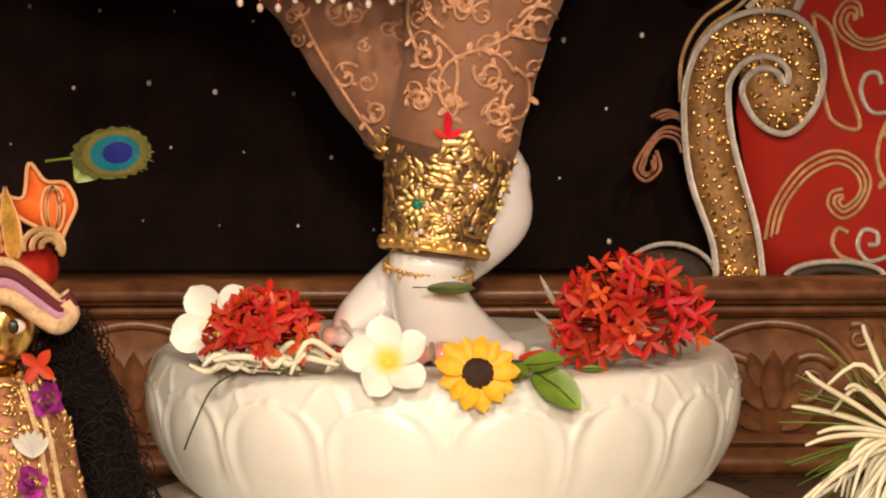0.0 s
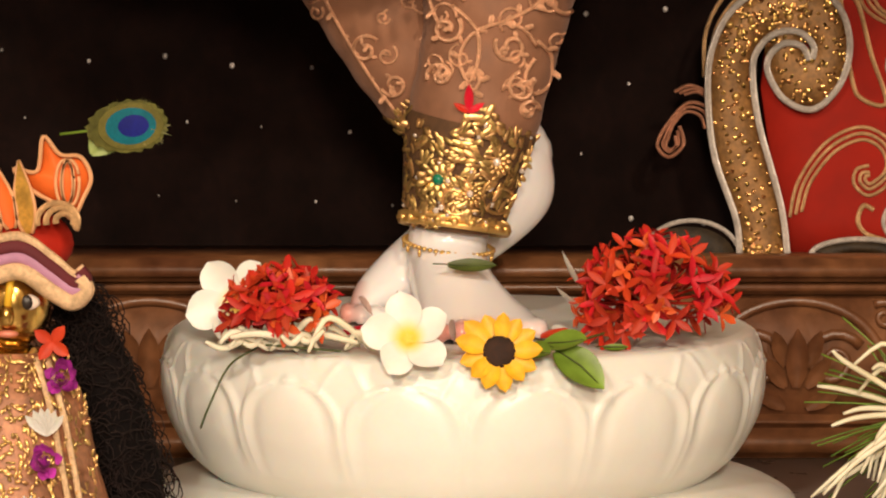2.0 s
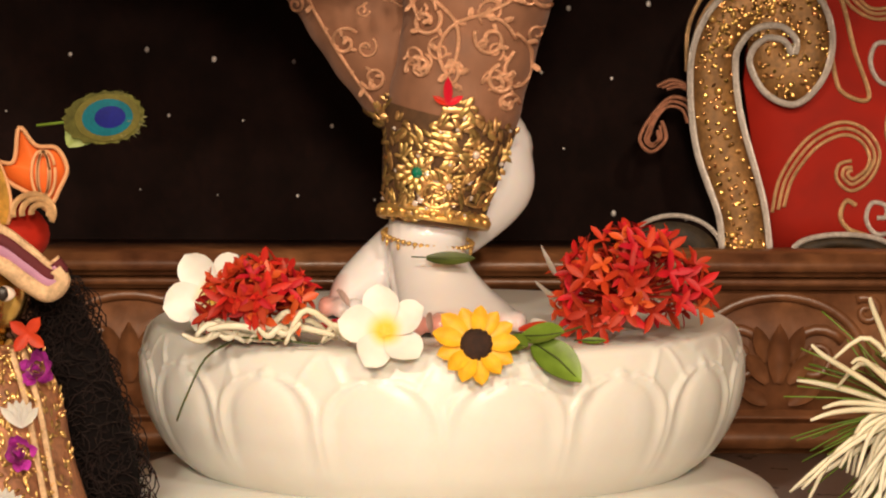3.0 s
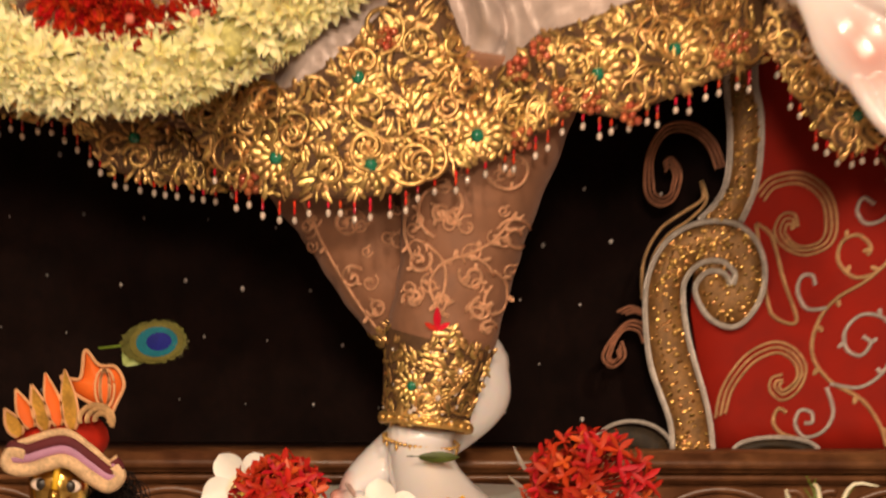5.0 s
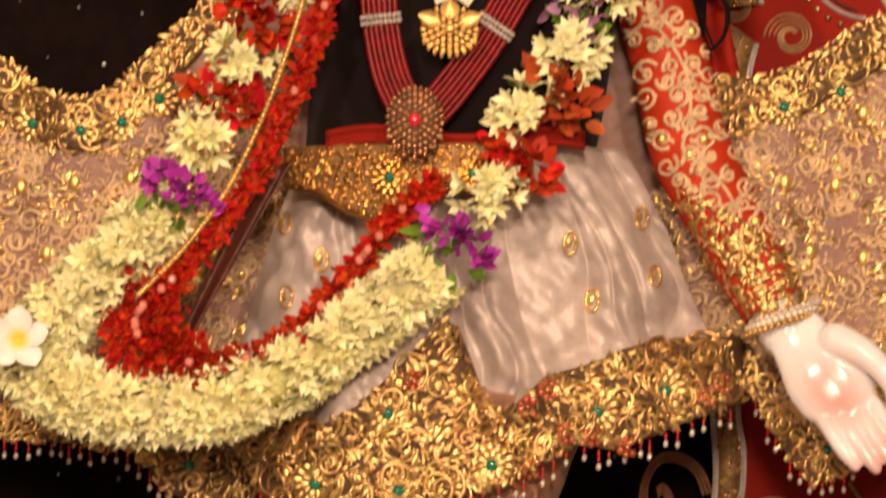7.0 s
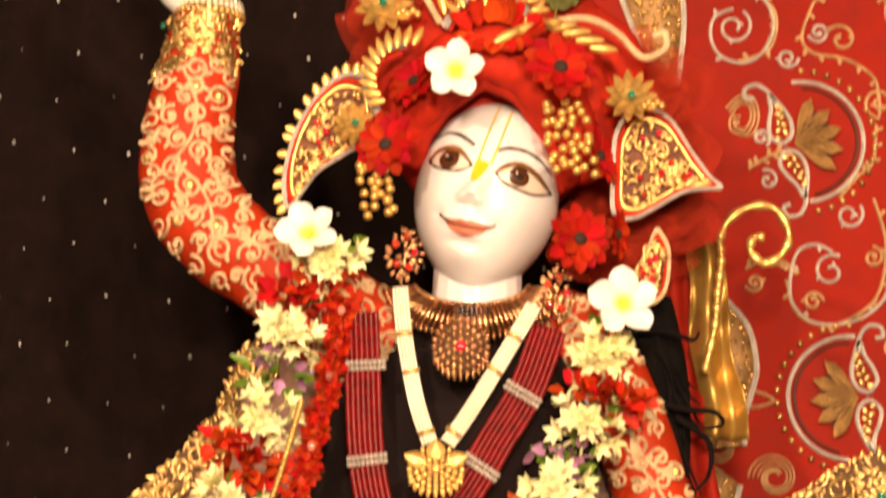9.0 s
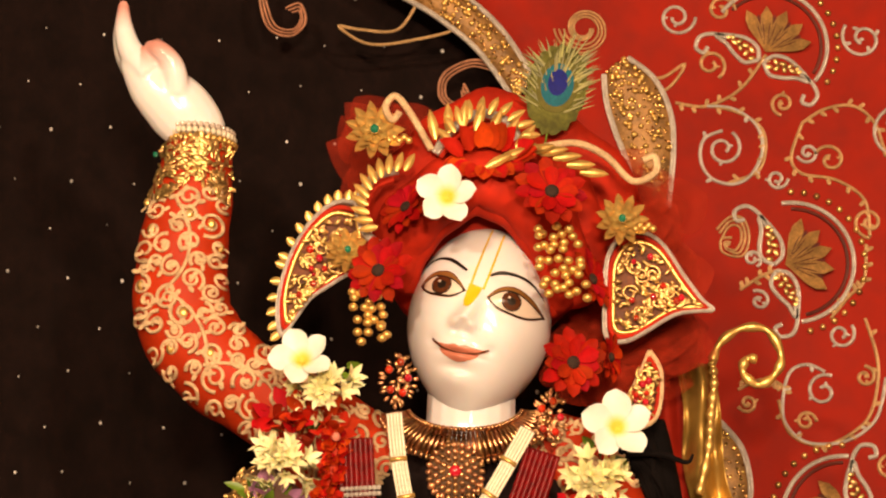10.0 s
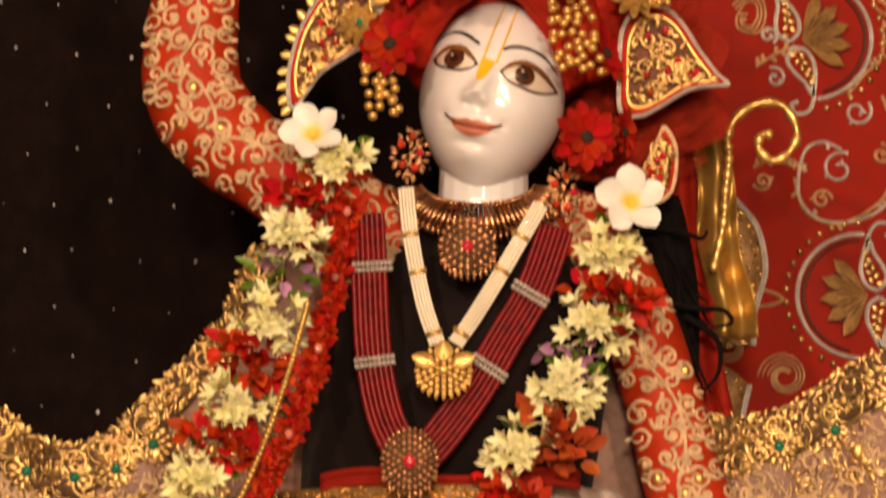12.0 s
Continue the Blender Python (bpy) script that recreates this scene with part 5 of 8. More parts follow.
part("border_embroidery", b, GOLD_CHIPS, cape, "thick gold bullion border")["kind"] = "stuff"
part("border_stonework", g, GREEN_GEM, cape, "green cut stones")["kind"] = "stuff"
# brocade over the field: paisleys and curls in rose-gold cord
b, c = Build(), Build()
rr = random.Random(35)
for _ in range(620):
    x = rr.uniform(-0.68, 0.68)
    if -0.22 < x < 0.24:
        continue
    z = rr.uniform(0.60, 1.02)
    if not cape_bottom(x) + 0.06 < z < cape_top(x) - 0.07:
        continue
    draw(b, spiral(x, z, rr.uniform(0.008, 0.020), rr.uniform(1.0, 1.5), rr.uniform(0, 360), rr.choice((-1, 1)), 0.25, 18), 0.0027, cape_Y, 0.003)
    if rr.random() < 0.10:
        ball(c, (x, cape_Y(x, z) - 0.002, z), (0.006, 0.002, 0.008))
bullion(b, lambda x, z: cape_bottom(x) + 0.05 < z < cape_top(x) - 0.06 and (x < -0.2 or x > 0.24), (-0.68, 0.68, 0.58, 1.05), cape_Y, 6500, random.Random(36), (0.006, 0.014), (0.0018, 0.0034), 16, 0.002)
part("field_embroidery", b, PINK_CORD, cape, "rose-gold scrolling embroidery")["kind"] = "stuff"
r7 = random.Random(44)
for x0, x1 in ((-0.66, -0.24), (0.27, 0.66)):
    for i in range(6):
        for j in range(5):
            x, z = x0 + (x1 - x0) * (i + 0.5 + 0.5 * (j % 2)) / 6.2, 0.66 + 0.085 * j + r7.uniform(-0.01, 0.01)
            if not cape_bottom(x) + 0.06 < z < cape_top(x) - 0.075:
                continue
            draw(b, [(x + 0.015 * math.cos(a), z + 0.019 * math.sin(a)) for a in np.linspace(0.9, 6.6, 30)], 0.0026, cape_Y, 0.004)
            draw(b, spline([(x, z + 0.03), (x + 0.025, z + 0.04), (x + 0.04, z + 0.015), (x + 0.03, z - 0.02), (x + 0.05, z - 0.05)], 30), 0.0022, cape_Y, 0.003)
            ball(c, (x, cape_Y(x, z) - 0.003, z), (0.008, 0.004, 0.011), 8, 6)
part("field_stonework", c, GOLD, cape)["kind"] = "stuff"
b = Build()
bullion(b, lambda x, z: cape_bottom(x) + 0.05 < z < cape_top(x) - 0.06 and (x < -0.2 or x > 0.24) and noise.noise(Vector((x * 22, z * 22, 5.0))) > -0.05, (-0.68, 0.68, 0.58, 1.05), cape_Y, 2900, random.Random(38), (0.008, 0.018), (0.0028, 0.0050), 18, 0.004)
part("field_gold_embroidery", b, GOLD_CHIPS, cape, "gold thread flowers over the cape")["kind"] = "stuff"


def fringe(parent, xs, bottom, Y, seed):
    """Short strings of red and pale beads hanging from a hem."""
    rr = random.Random(seed)
    red, pale = Build(), Build()
    for x in xs:
        x += rr.uniform(-0.004, 0.004)
        z = bottom(x) - 0.002
        y = (Y(x, z + 0.008) or -0.08) - 0.002
        n = rr.choice((1, 1, 2, 2))
        for k in range(n):
            ball(red, (x, y, z - 0.004 - 0.007 * k), (0.0019, 0.0019, 0.0042), 6, 4)
        ball(pale, (x, y, z - 0.006 - 0.007 * n), (0.0033, 0.0033, 0.0042), 6, 4)
    part("fringe_red_beads", red, RED_GEM, parent)["kind"] = "stuff"
    part("fringe_pale_beads", pale, CLEAR_GEM, parent)["kind"] = "stuff"


fringe(cape, [*np.arange(-0.66, -0.20, 0.0135), *np.arange(0.36, 0.54, 0.0135)], cape_bottom, cape_Y, 37)

# tunic: satin skirt in pleats, with a deep gold border
HB = ([-0.26, -0.232, -0.205, -0.154, -0.083, -0.045, -0.032, 0.019, 0.071, 0.141, 0.186, 0.231, 0.276, 0.345],
      [0.60, 0.555, 0.527, 0.514, 0.515, 0.520, 0.523, 0.544, 0.560, 0.604, 0.596, 0.613, 0.632, 0.655])
BT = ([-0.26, -0.205, -0.154, -0.11, -0.063, -0.012, 0.006, 0.020, 0.033, 0.072, 0.104, 0.162, 0.20, 0.239, 0.30, 0.35], [0.66, 0.64, 0.621, 0.645, 0.690, 0.745, 0.735, 0.700, 0.664, 0.648, 0.680, 0.698, 0.715, 0.726, 0.731, 0.735])
hem = lambda x: float(np.interp(x, *HB))
border_top = lambda x: float(np.interp(x, *BT))
WAIST = 0.932


def flare(u, z):
    """x at the share u of the skirt's width at the height z."""
    t = min(1.0, max(0.0, (WAIST + 0.02 - z) / 0.30))
    left, right = -0.175 - 0.095 * t ** 0.8, 0.195 + 0.135 * t ** 0.8
    return left + (right - left) * u


def tunic_depth(x, z):
    t = min(1.0, max(0.0, (WAIST + 0.02 - z) / 0.30))
    left, right = flare(0, z), flare(1, z)
    u = (x - left) / (right - left)
    k = u * 5.0 + 0.55 * math.sin(u * 7 + 1.0) + 0.9 * noise.noise(Vector((u * 2.5, z * 5, 1.0)))
    deep = 0.75 + 1.1 * noise.noise(Vector((math.floor(k) * 3.1 + 0.5, 0.3, 2.0)))
    fold = 4.6 * deep * math.sin(math.pi * (k % 1.0)) ** 0.6
    j = u * 11 + 1.6 * noise.noise(Vector((u * 4, z * 8, 6.0)))
    fold += 2.2 * max(0.0, 0.35 + 1.6 * noise.noise(Vector((u * 5, z * 4, 9.0)))) * math.sin(math.pi * (j % 1.0)) ** 0.6
    fold += 2.2 * noise.noise(Vector((u * 6 + z * 7, z * 11, 0.0))) + 1.2 * abs(noise.noise(Vector((u * 11 - z * 9, z * 13, 4.0)))) + 0.7 * noise.noise(Vector((u * 26 + z * 20, z * 34, 2.0)))
    edge = 0.10 * abs(2 * u - 1) ** 3
    push = 0.042 * math.tanh(0.0140 * (0.42 + t) * (fold - 4.2) / 0.042)
    return -0.098 - 0.02 * t + edge - push * min(1.0, max(0.25, (z - border_top(x) + 0.06) / 0.08))


def tunic_Y(x, z):
    if not hem(x) - 0.003 < z < WAIST + 0.03 or not flare(0, z) - 0.01 < x < flare(1, z) + 0.02:
        return None
    return tunic_depth(x, z)


tunic = thing("tunic", "silver-beige satin tunic with deep gold bullion border", "tunic")
b = Build()


def tunic_fn(u, v):
    z0 = WAIST + 0.02
    x = flare(u, z0)
    zz = z0
    for _ in range(6):
        zz = z0 + (hem(x) - z0) * v
        x = flare(u, zz)
    return (x, tunic_depth(x, zz), zz)


thick_sheet(b, lambda u, v: tunic_fn(u, 1 - v), 380, 60, 0.004)
part("satin_skirt", b, SATIN, tunic, "pleated silver-beige satin")
b = Build()


def ground_fn(u, v):
    x = -0.262 + 0.605 * u
    z = hem(x) + (border_top(x) - hem(x)) * v
    return (x, tunic_depth(x, z) - 0.0022, z)


thick_sheet(b, ground_fn, 120, 16, 0.002)
part("border_ground", b, UNDER, tunic)
on_border = lambda x, z: hem(x) < z < border_top(x)
b, g, rd = Build(), Build(), Build()
bullion(b, on_border, (-0.26, 0.345, 0.51, 0.75), tunic_Y, 2000, random.Random(41), (0.008, 0.020), (0.0028, 0.0060), 12, 0.006, 5.0)
for x, z in ((0.044, 0.578), (0.245, 0.666), (-0.158, 0.555), (-0.062, 0.548), (-0.075, 0.636), (0.165, 0.64)):
    rosette(b, g, x, z, tunic_Y, 0.028, rng, 11)
for x, z, s, w in ((-0.16, 0.575, 0.045, 1), (-0.07, 0.575, 0.045, -1), (0.01, 0.60, 0.042, 1), (0.09, 0.62, 0.035, -1), (0.14, 0.655, 0.038, 1), (0.235, 0.675, 0.05, -1), (-0.10, 0.64, 0.038, -1), (-0.01, 0.65, 0.035, 1), (0.29, 0.69, 0.03, 1)):
    ln = spiral(x, z, s, 0.95, 90 + 60 * w, w, 0.45, 40)
    for (px, pz) in ln:
        y = tunic_Y(px, pz)
        if y is not None and on_border(px, pz):
            ball(b, (px, y - 0.007, pz), 0.0026, 5, 4)
r8 = random.Random(40)
for _ in range(60):
    x = r8.uniform(-0.24, 0.33)
    z = r8.uniform(hem(x) + 0.01, border_top(x) - 0.01)
    draw(b, spiral(x, z, r8.uniform(0.014, 0.030), r8.uniform(0.9, 1.4), r8.uniform(0, 360), r8.choice((-1, 1)), 0.3, 24), 0.0023, tunic_Y, 0.009)
part("border_embroidery", b, GOLD_CHIPS, tunic, "thick gold bullion border")["kind"] = "stuff"
part("border_stonework", g, GREEN_GEM, tunic, "green cut stones")["kind"] = "stuff"
for x, z in ((-0.045, 0.675), (0.108, 0.665), (0.085, 0.645), (0.13, 0.615), (0.295, 0.66), (0.20, 0.60), (-0.185, 0.53), (0.315, 0.675), (0.09, 0.575), (0.16, 0.612)):
    for k in range(7):
        a = 2 * math.pi * k / 7
        rxx, rzz = x + 0.009 * math.cos(a) * (k > 0), z + 0.009 * math.sin(a) * (k > 0)
        ball(rd, (rxx, (tunic_Y(rxx, rzz) or -0.1) - 0.007, rzz), (0.0048, 0.004, 0.0048))
part("red_stonework", rd, mat("copper_red_stone", (0.62, 0.16, 0.07), 0.15, 0.5, coat=0.8, island=0.4), tunic, "clusters of copper-red stones")["kind"] = "stuff"
fringe(tunic, np.arange(-0.22, 0.34, 0.016), hem, tunic_Y, 43)
for x, z in ((-0.195, 0.771), (-0.20, 0.86), (-0.155, 0.815), (0.134, 0.836), (0.22, 0.87), (0.235, 0.80), (0.16, 0.77)):
    b = Build()
    draw(b, [(x + 0.007 * math.cos(a), z + 0.013 * math.sin(a)) for a in np.linspace(0, 6.4, 20)], 0.0022, tunic_Y, 0.002)
    leaflet(b, x - 0.003, z - 0.006, 1.4, 0.014, tunic_Y, 0.003)
    part("gold_motif", b, GOLD, tunic)

# belt of gold embroidery and black bodice
bodice = Build()


def bodice_fn(u, v):
    z = 0.90 + 0.375 * v - 0.03 * max(0.0, v - 0.7) / 0.3 * (1 - (2 * u - 1) ** 2)
    half = 0.168 - 0.02 * v + 0.018 * math.sin(math.pi * v) - 0.05 * max(0, v - 0.8) * 5 * 0.6
    cx = -0.012 + 0.045 * v
    s = 2 * u - 1
    return (cx + half * s, 0.03 - 0.115 * math.sqrt(max(0, 1 - s * s)) - 0.01 * math.sin(math.pi * v), z)


sheet(bodice, bodice_fn, 40, 20)
sheet(bodice, lambda u, v: (bodice_fn(u, v)[0], 0.06 + 0.03 * math.sqrt(max(0, 1 - (2 * u - 1) ** 2)), bodice_fn(u, v)[2]), 40, 20, True)
solid("bodice", bodice, BLACK_CLOTH, "black velvet bodice under the necklaces", "bodice")
belt = thing("belt", "wide gold embroidered belt with a green stone", "belt")
belt_Y = lambda x, z: -0.135 + 1.6 * (x - 0.01) ** 2 if abs(x) < 0.22 else None
b = Build()
belt_low = lambda x: float(np.interp(x, (-0.20, -0.163, -0.128, -0.076, -0.05, 0.0, 0.04, 0.09), (0.898, 0.892, 0.868, 0.848, 0.880, 0.893, 0.880, 0.890)))
thick_sheet(b, lambda u, v: (-0.20 + 0.29 * u, belt_Y(-0.20 + 0.29 * u, 0) - 0.012, belt_low(-0.20 + 0.29 * u) + (0.945 - belt_low(-0.20 + 0.29 * u)) * v), 60, 8, 0.008)
part("belt_cloth", b, GOLD_CLOTH, belt)
b, g = Build(), Build()
belt_front = lambda x, z: belt_Y(x, z) - 0.012 if belt_Y(x, z) is not None else None
bullion(b, lambda x, z: z > belt_low(x), (-0.195, 0.085, 0.848, 0.942), belt_front, 700, random.Random(51), rise=0.003)
draw(b, [(x, belt_low(x) + 0.002) for x in np.linspace(-0.198, 0.088, 60)], 0.0034, belt_front, 0.002)
rosette(b, g, -0.075, 0.905, belt_front, 0.024, rng)
rosette(b, g, 0.02, 0.91, belt_front, 0.02, rng)
part("belt_embroidery", b, mat("orange_gold_thread", (0.78, 0.40, 0.10), 0.3, 1.0, spread=0.2, island=0.5), belt)["kind"] = "stuff"
part("belt_stonework", g, GREEN_GEM, belt)["kind"] = "stuff"
b = Build()
thick_sheet(b, lambda u, v: (-0.15 + 0.30 * u, -0.138 + 1.5 * (u * 0.3 - 0.15) ** 2 - 0.004 * math.sin(v * 9), 0.94 + 0.022 * v + 0.006 * math.sin(u * 9)), 40, 6, 0.01)
solid("waist_sash", b, RED_CLOTH, "bright red cloth sash above the belt", "sash")

# sleeves of orange-red silk with gold scrolls
LEFT = ([(-0.291, 0.0, 1.655), (-0.300, 0.0, 1.585), (-0.311, 0.0, 1.505), (-0.306, 0.0, 1.430), (-0.262, 0.0, 1.372), (-0.20, 0.0, 1.330), (-0.12, 0.005, 1.272), (-0.06, 0.01, 1.225)],
        (0.040, 0.050, 0.056, 0.060, 0.058, 0.056, 0.066, 0.07))
RIGHT = ([(0.09, 0.01, 1.235), (0.155, 0.0, 1.255), (0.215, 0.0, 1.175), (0.252, 0.0, 1.06), (0.277, -0.005, 0.955), (0.320, -0.015, 0.868), (0.350, -0.025, 0.812), (0.375, -0.04, 0.762)],
         (0.06, 0.055, 0.046, 0.046, 0.048, 0.046, 0.044, 0.038))


def sleeve(name, shape, seed, cuff_test, boxx, curls, count):
    Y, line = tube_front(*shape)
    s = thing(name, "orange-red silk sleeve with gold scroll embroidery and gold cuff", "sleeve", "sleeves of the figure")
    b = Build()
    wr = np.array([1 + 0.015 * math.sin(i * 0.8) for i in range(len(line))])
    tube(b, line[:, :3], line[:, 3] * wr, 36, 1.0, cap=False)
    part("silk", b, SLEEVE_RED, s)
    rr = random.Random(seed)
    b, g, u = Build(), Build(), Build()
    bullion(b, cuff_test, boxx, lambda x, z: Y(x, z), int(count * 0.62), rr, (0.008, 0.016), (0.0028, 0.005), 15, 0.005, seed)
    part("cuff_embroidery", b, GOLD_CHIPS, s, "gold bullion cuff")["kind"] = "stuff"
    b, st = Build(), Build()
    seats = []
    for _ in range(4000):
        i = rr.randrange(len(line))
        x, z = line[i, 0] + rr.uniform(-0.85, 0.85) * line[i, 3], line[i, 2] + rr.uniform(-0.85, 0.85) * line[i, 3]
        size = rr.uniform(0.010, 0.018)
        if len(seats) >= curls or Y(x, z) is None or cuff_test(x, z) or any(math.hypot(x - a, z - c) < (size + e) * 0.80 for a, c, e in seats):
            continue
        cord_vine(b, spiral(x, z, size, rr.uniform(1.25, 1.6), rr.uniform(0, 360), rr.choice((-1, 1)), 0.2, 26), (0.0030, 0.0021), Y, 3, 0.011, rr)
        if len(seats) % 6 == 0:
            ball(st, (x, Y(x, z) - 0.001, z), (0.006, 0.0025, 0.007))
        seats.append((x, z, size))
    for o in (-0.55, 0.0, 0.5):
        ln = [(p[0] + o * p[3] + 0.013 * math.sin(k * 0.42 + o * 5), p[2] + 0.012 * math.cos(k * 0.42 + o * 5)) for k, p in enumerate(line)]
        if o == 0.0:
            cord_vine(b, [q for q in ln if not cuff_test(*q)], 0.0026, Y, 14, 0.011, rr)
    part("scroll_embroidery", b, PINK_CORD, s, "pale gold scrolling embroidery")["kind"] = "stuff"
    part("sewn_stones", st, GOLD, s)["kind"] = "stuff"
    return s, Y


ls, left_Y = sleeve("sleeve", LEFT, 61, lambda x, z: z > 1.585 + 0.012 * math.sin(x * 80), (-0.36, -0.24, 1.57, 1.655), 130, 620)
g = Build()
gg = Build()
rosette(gg, g, -0.343, 1.634, lambda x, z: left_Y(x, z) or -0.02, 0.014, rng)
part("green_stone", g, GREEN_GEM, ls)
rs, right_Y = sleeve("sleeve", RIGHT, 62, lambda x, z: z < 0.872 - 0.5 * (x - 0.32), (0.26, 0.42, 0.75, 0.91), 130, 800)
for c, r, tx, nm in (((-0.290, 0.0, 1.662), 0.041, -0.15, "beaded wrist bangle of pale and gold stones"), ((0.382, -0.05, 0.752), 0.040, 0.55, "beaded wrist bangle of gold and silver")):
    w = thing("bangle", nm, "bangle", "bangles")
    for o, m in ((0.0, PEARL), (-0.008, GOLD), (0.007, CLEAR_GEM)):
        b = Build()
        for k in range(34):
            a = 2 * math.pi * k / 34
            ball(b, (c[0] + r * math.cos(a) + o * tx, c[1] - r * math.sin(a), c[2] + o + r * math.cos(a) * tx * 0.6), 0.0042)
        part("bead_row", b, m, w)

# ---- flowers: shared meshes ----
def aim(at, way, roll=0.0, size=1.0):
    """A pose whose z axis points along way."""
    q = Vector(way).to_track_quat("Z", "Y").to_matrix().to_4x4()
    return Matrix.Translation(at) @ q @ pose(0, 0, 0, 0, 0, math.degrees(roll)) @ Matrix.Scale(size, 4)


def floret_mesh(name, material, petals, length, width, open_, tube_len, seed, curl=0.5, point=1.2):
    """A small tubular flower that opens along +z."""
    rr = random.Random(seed)
    b = Build()
    tube(b, [(0, 0, -tube_len), (0, 0, 0)], [length * 0.07, length * 0.10], 5)
    for k in range(petals):
        a = 2 * math.pi * k / petals + rr.uniform(-0.15, 0.15)
        o = open_ * rr.uniform(0.8, 1.2)
        way = (math.sin(o) * math.cos(a), math.sin(o) * math.sin(a), math.cos(o))
        up = (-math.cos(o) * math.cos(a), -math.cos(o) * math.sin(a), math.sin(o))
        petal(b, (0, 0, 0), way, up, length * rr.uniform(0.85, 1.1), width, 0.4, -curl * rr.uniform(0.4, 1.2), point, 4, 2)
    return b.mesh(name, material)


CREAM_MESHES = [floret_mesh("floret", CREAM, 6, 0.026, 0.0095, 0.42, 0.014, s, 0.6) for s in range(5)]
IXORA_MESHES = [floret_mesh("red_floret", RED_PETAL, 4, 0.018, 0.0060, 1.05, 0.022, s + 9, 0.2, 1.1) for s in range(4)]
IXORA_ORANGE = [floret_mesh("red_floret", ORANGE_PETAL, 4, 0.015, 0.0065, 1.05, 0.022, s + 29, 0.25, 1.4) for s in range(2)]


def scatter_shape(parent, name, meshes, spots):
    for at, way, roll, size in spots:
        ob = part(name, RNG.choice(meshes), None, parent)
        ob.matrix_basis = aim(at, way, roll, size)


def joined(meshes, spots):
    """One build holding many copies of small flowers."""
    b = Build()
    for at, way, roll, size in spots:
        me = RNG.choice(meshes)
        m = aim(at, way, roll, size)
        b.add([m @ v.co for v in me.vertices], [tuple(p.vertices) for p in me.polygons])
    return b


def plumeria(at, way, roll, size=0.041, lean=0.95, group="plumeria flowers", extra="white plumeria flower with yellow throat"):
    f = thing("plumeria", extra, "flower", group)
    f.matrix_basis = aim(at, way, roll)
    b = Build()
    petal(b, (0, 0, 0), (math.sin(lean), 0, math.cos(lean)), (-math.cos(lean), 0, math.sin(lean)), size, size * 0.74, 0.22, -0.35, 1.75, 12, 6, 0.30, 0.55)
    me = b.mesh("petal", PLUMERIA_PETAL)
    for k in range(5):
        o = part("petal", me, None, f)
        o.matrix_basis = pose(0, 0, 0, 0, 0, 72 * k) @ Matrix.Scale(0.95 + 0.1 * ((k * 37) % 5) / 5, 4)
    b = Build()
    for k in range(5):
        a = 2 * math.pi * (k + 0.1) / 5
        petal(b, (0, 0, 0.0008), (math.sin(lean * 0.9) * math.cos(a), math.sin(lean * 0.9) * math.sin(a), math.cos(lean * 0.9)),
              (-math.cos(lean) * math.cos(a), -math.cos(lean) * math.sin(a), math.sin(lean)), size * 0.17, size * 0.11, 0.25, -0.2, 0.8, 5, 3)
    part("throat", b, YELLOW_EYE, f, "yellow throat")
    return f


def gerbera(at, way, roll, size=0.040, material=GERBERA_RED):
    f = thing("gerbera", "deep red daisy-like flower with a dark centre", "flower", "red flowers of the headdress")
    f.matrix_basis = aim(at, way, roll)
    for ring, n, l, o in ((0, 13, 1.0, 1.38), (1, 11, 0.72, 1.2)):
        b = Build()
        petal(b, (size * 0.12, 0, 0.001 * ring), (math.sin(o), 0, math.cos(o)), (-math.cos(o), 0, math.sin(o)), size * l * 0.9, size * 0.40, 0.25, -0.15, 1.7, 8, 4, 0.0, 0.5)
        me = b.mesh("petal", material)
        for k in range(n):
            part("petal", me, None, f).matrix_basis = pose(0, 0, 0, RNG.uniform(-5, 5), RNG.uniform(-6, 6), 360 * k / n + 7 * ring) @ Matrix.Scale(RNG.uniform(0.88, 1.08), 4)
    b = Build()
    ball(b, (0, 0, 0.003), (size * 0.20, size * 0.20, size * 0.10), 12, 8)
    part("disc", b, BROWN, f, "dark brown disc")
    return f


# ---- flowers on the pedestal ----
PT = 0.193
plumeria((-0.046, -0.250, 0.208), (-0.03, -1, 0.42), 0.5, 0.040)
plumeria((-0.186, -0.155, 0.226), (-0.30, -1, 0.35), 1.0, 0.044)

sun = thing("yellow_daisy", "yellow daisy with a dark brown centre on the pedestal", "flower")
sun.matrix_basis = aim((0.026, -0.262, 0.200), (0.05, -1, 0.30), 0.0)
b = Build()
petal(b, (0.008, 0, 0), (1, 0, 0.12), (0, 0, 1), 0.0265, 0.0145, 0.3, 0.1, 1.25, 7, 4, 0.0, 0.6)
me = b.mesh("petal", YELLOW)
for k in range(13):
    part("petal", me, None, sun).matrix_basis = pose(0, 0, 0, RNG.uniform(-8, 8), RNG.uniform(-10, 8), 360 * k / 13) @ Matrix.Scale(RNG.uniform(0.9, 1.08), 4)
b = Build()
ball(b, (0, 0, 0.001), (0.0135, 0.0135, 0.006), 14, 8)
part("disc", b, BROWN, sun, "dark brown disc")


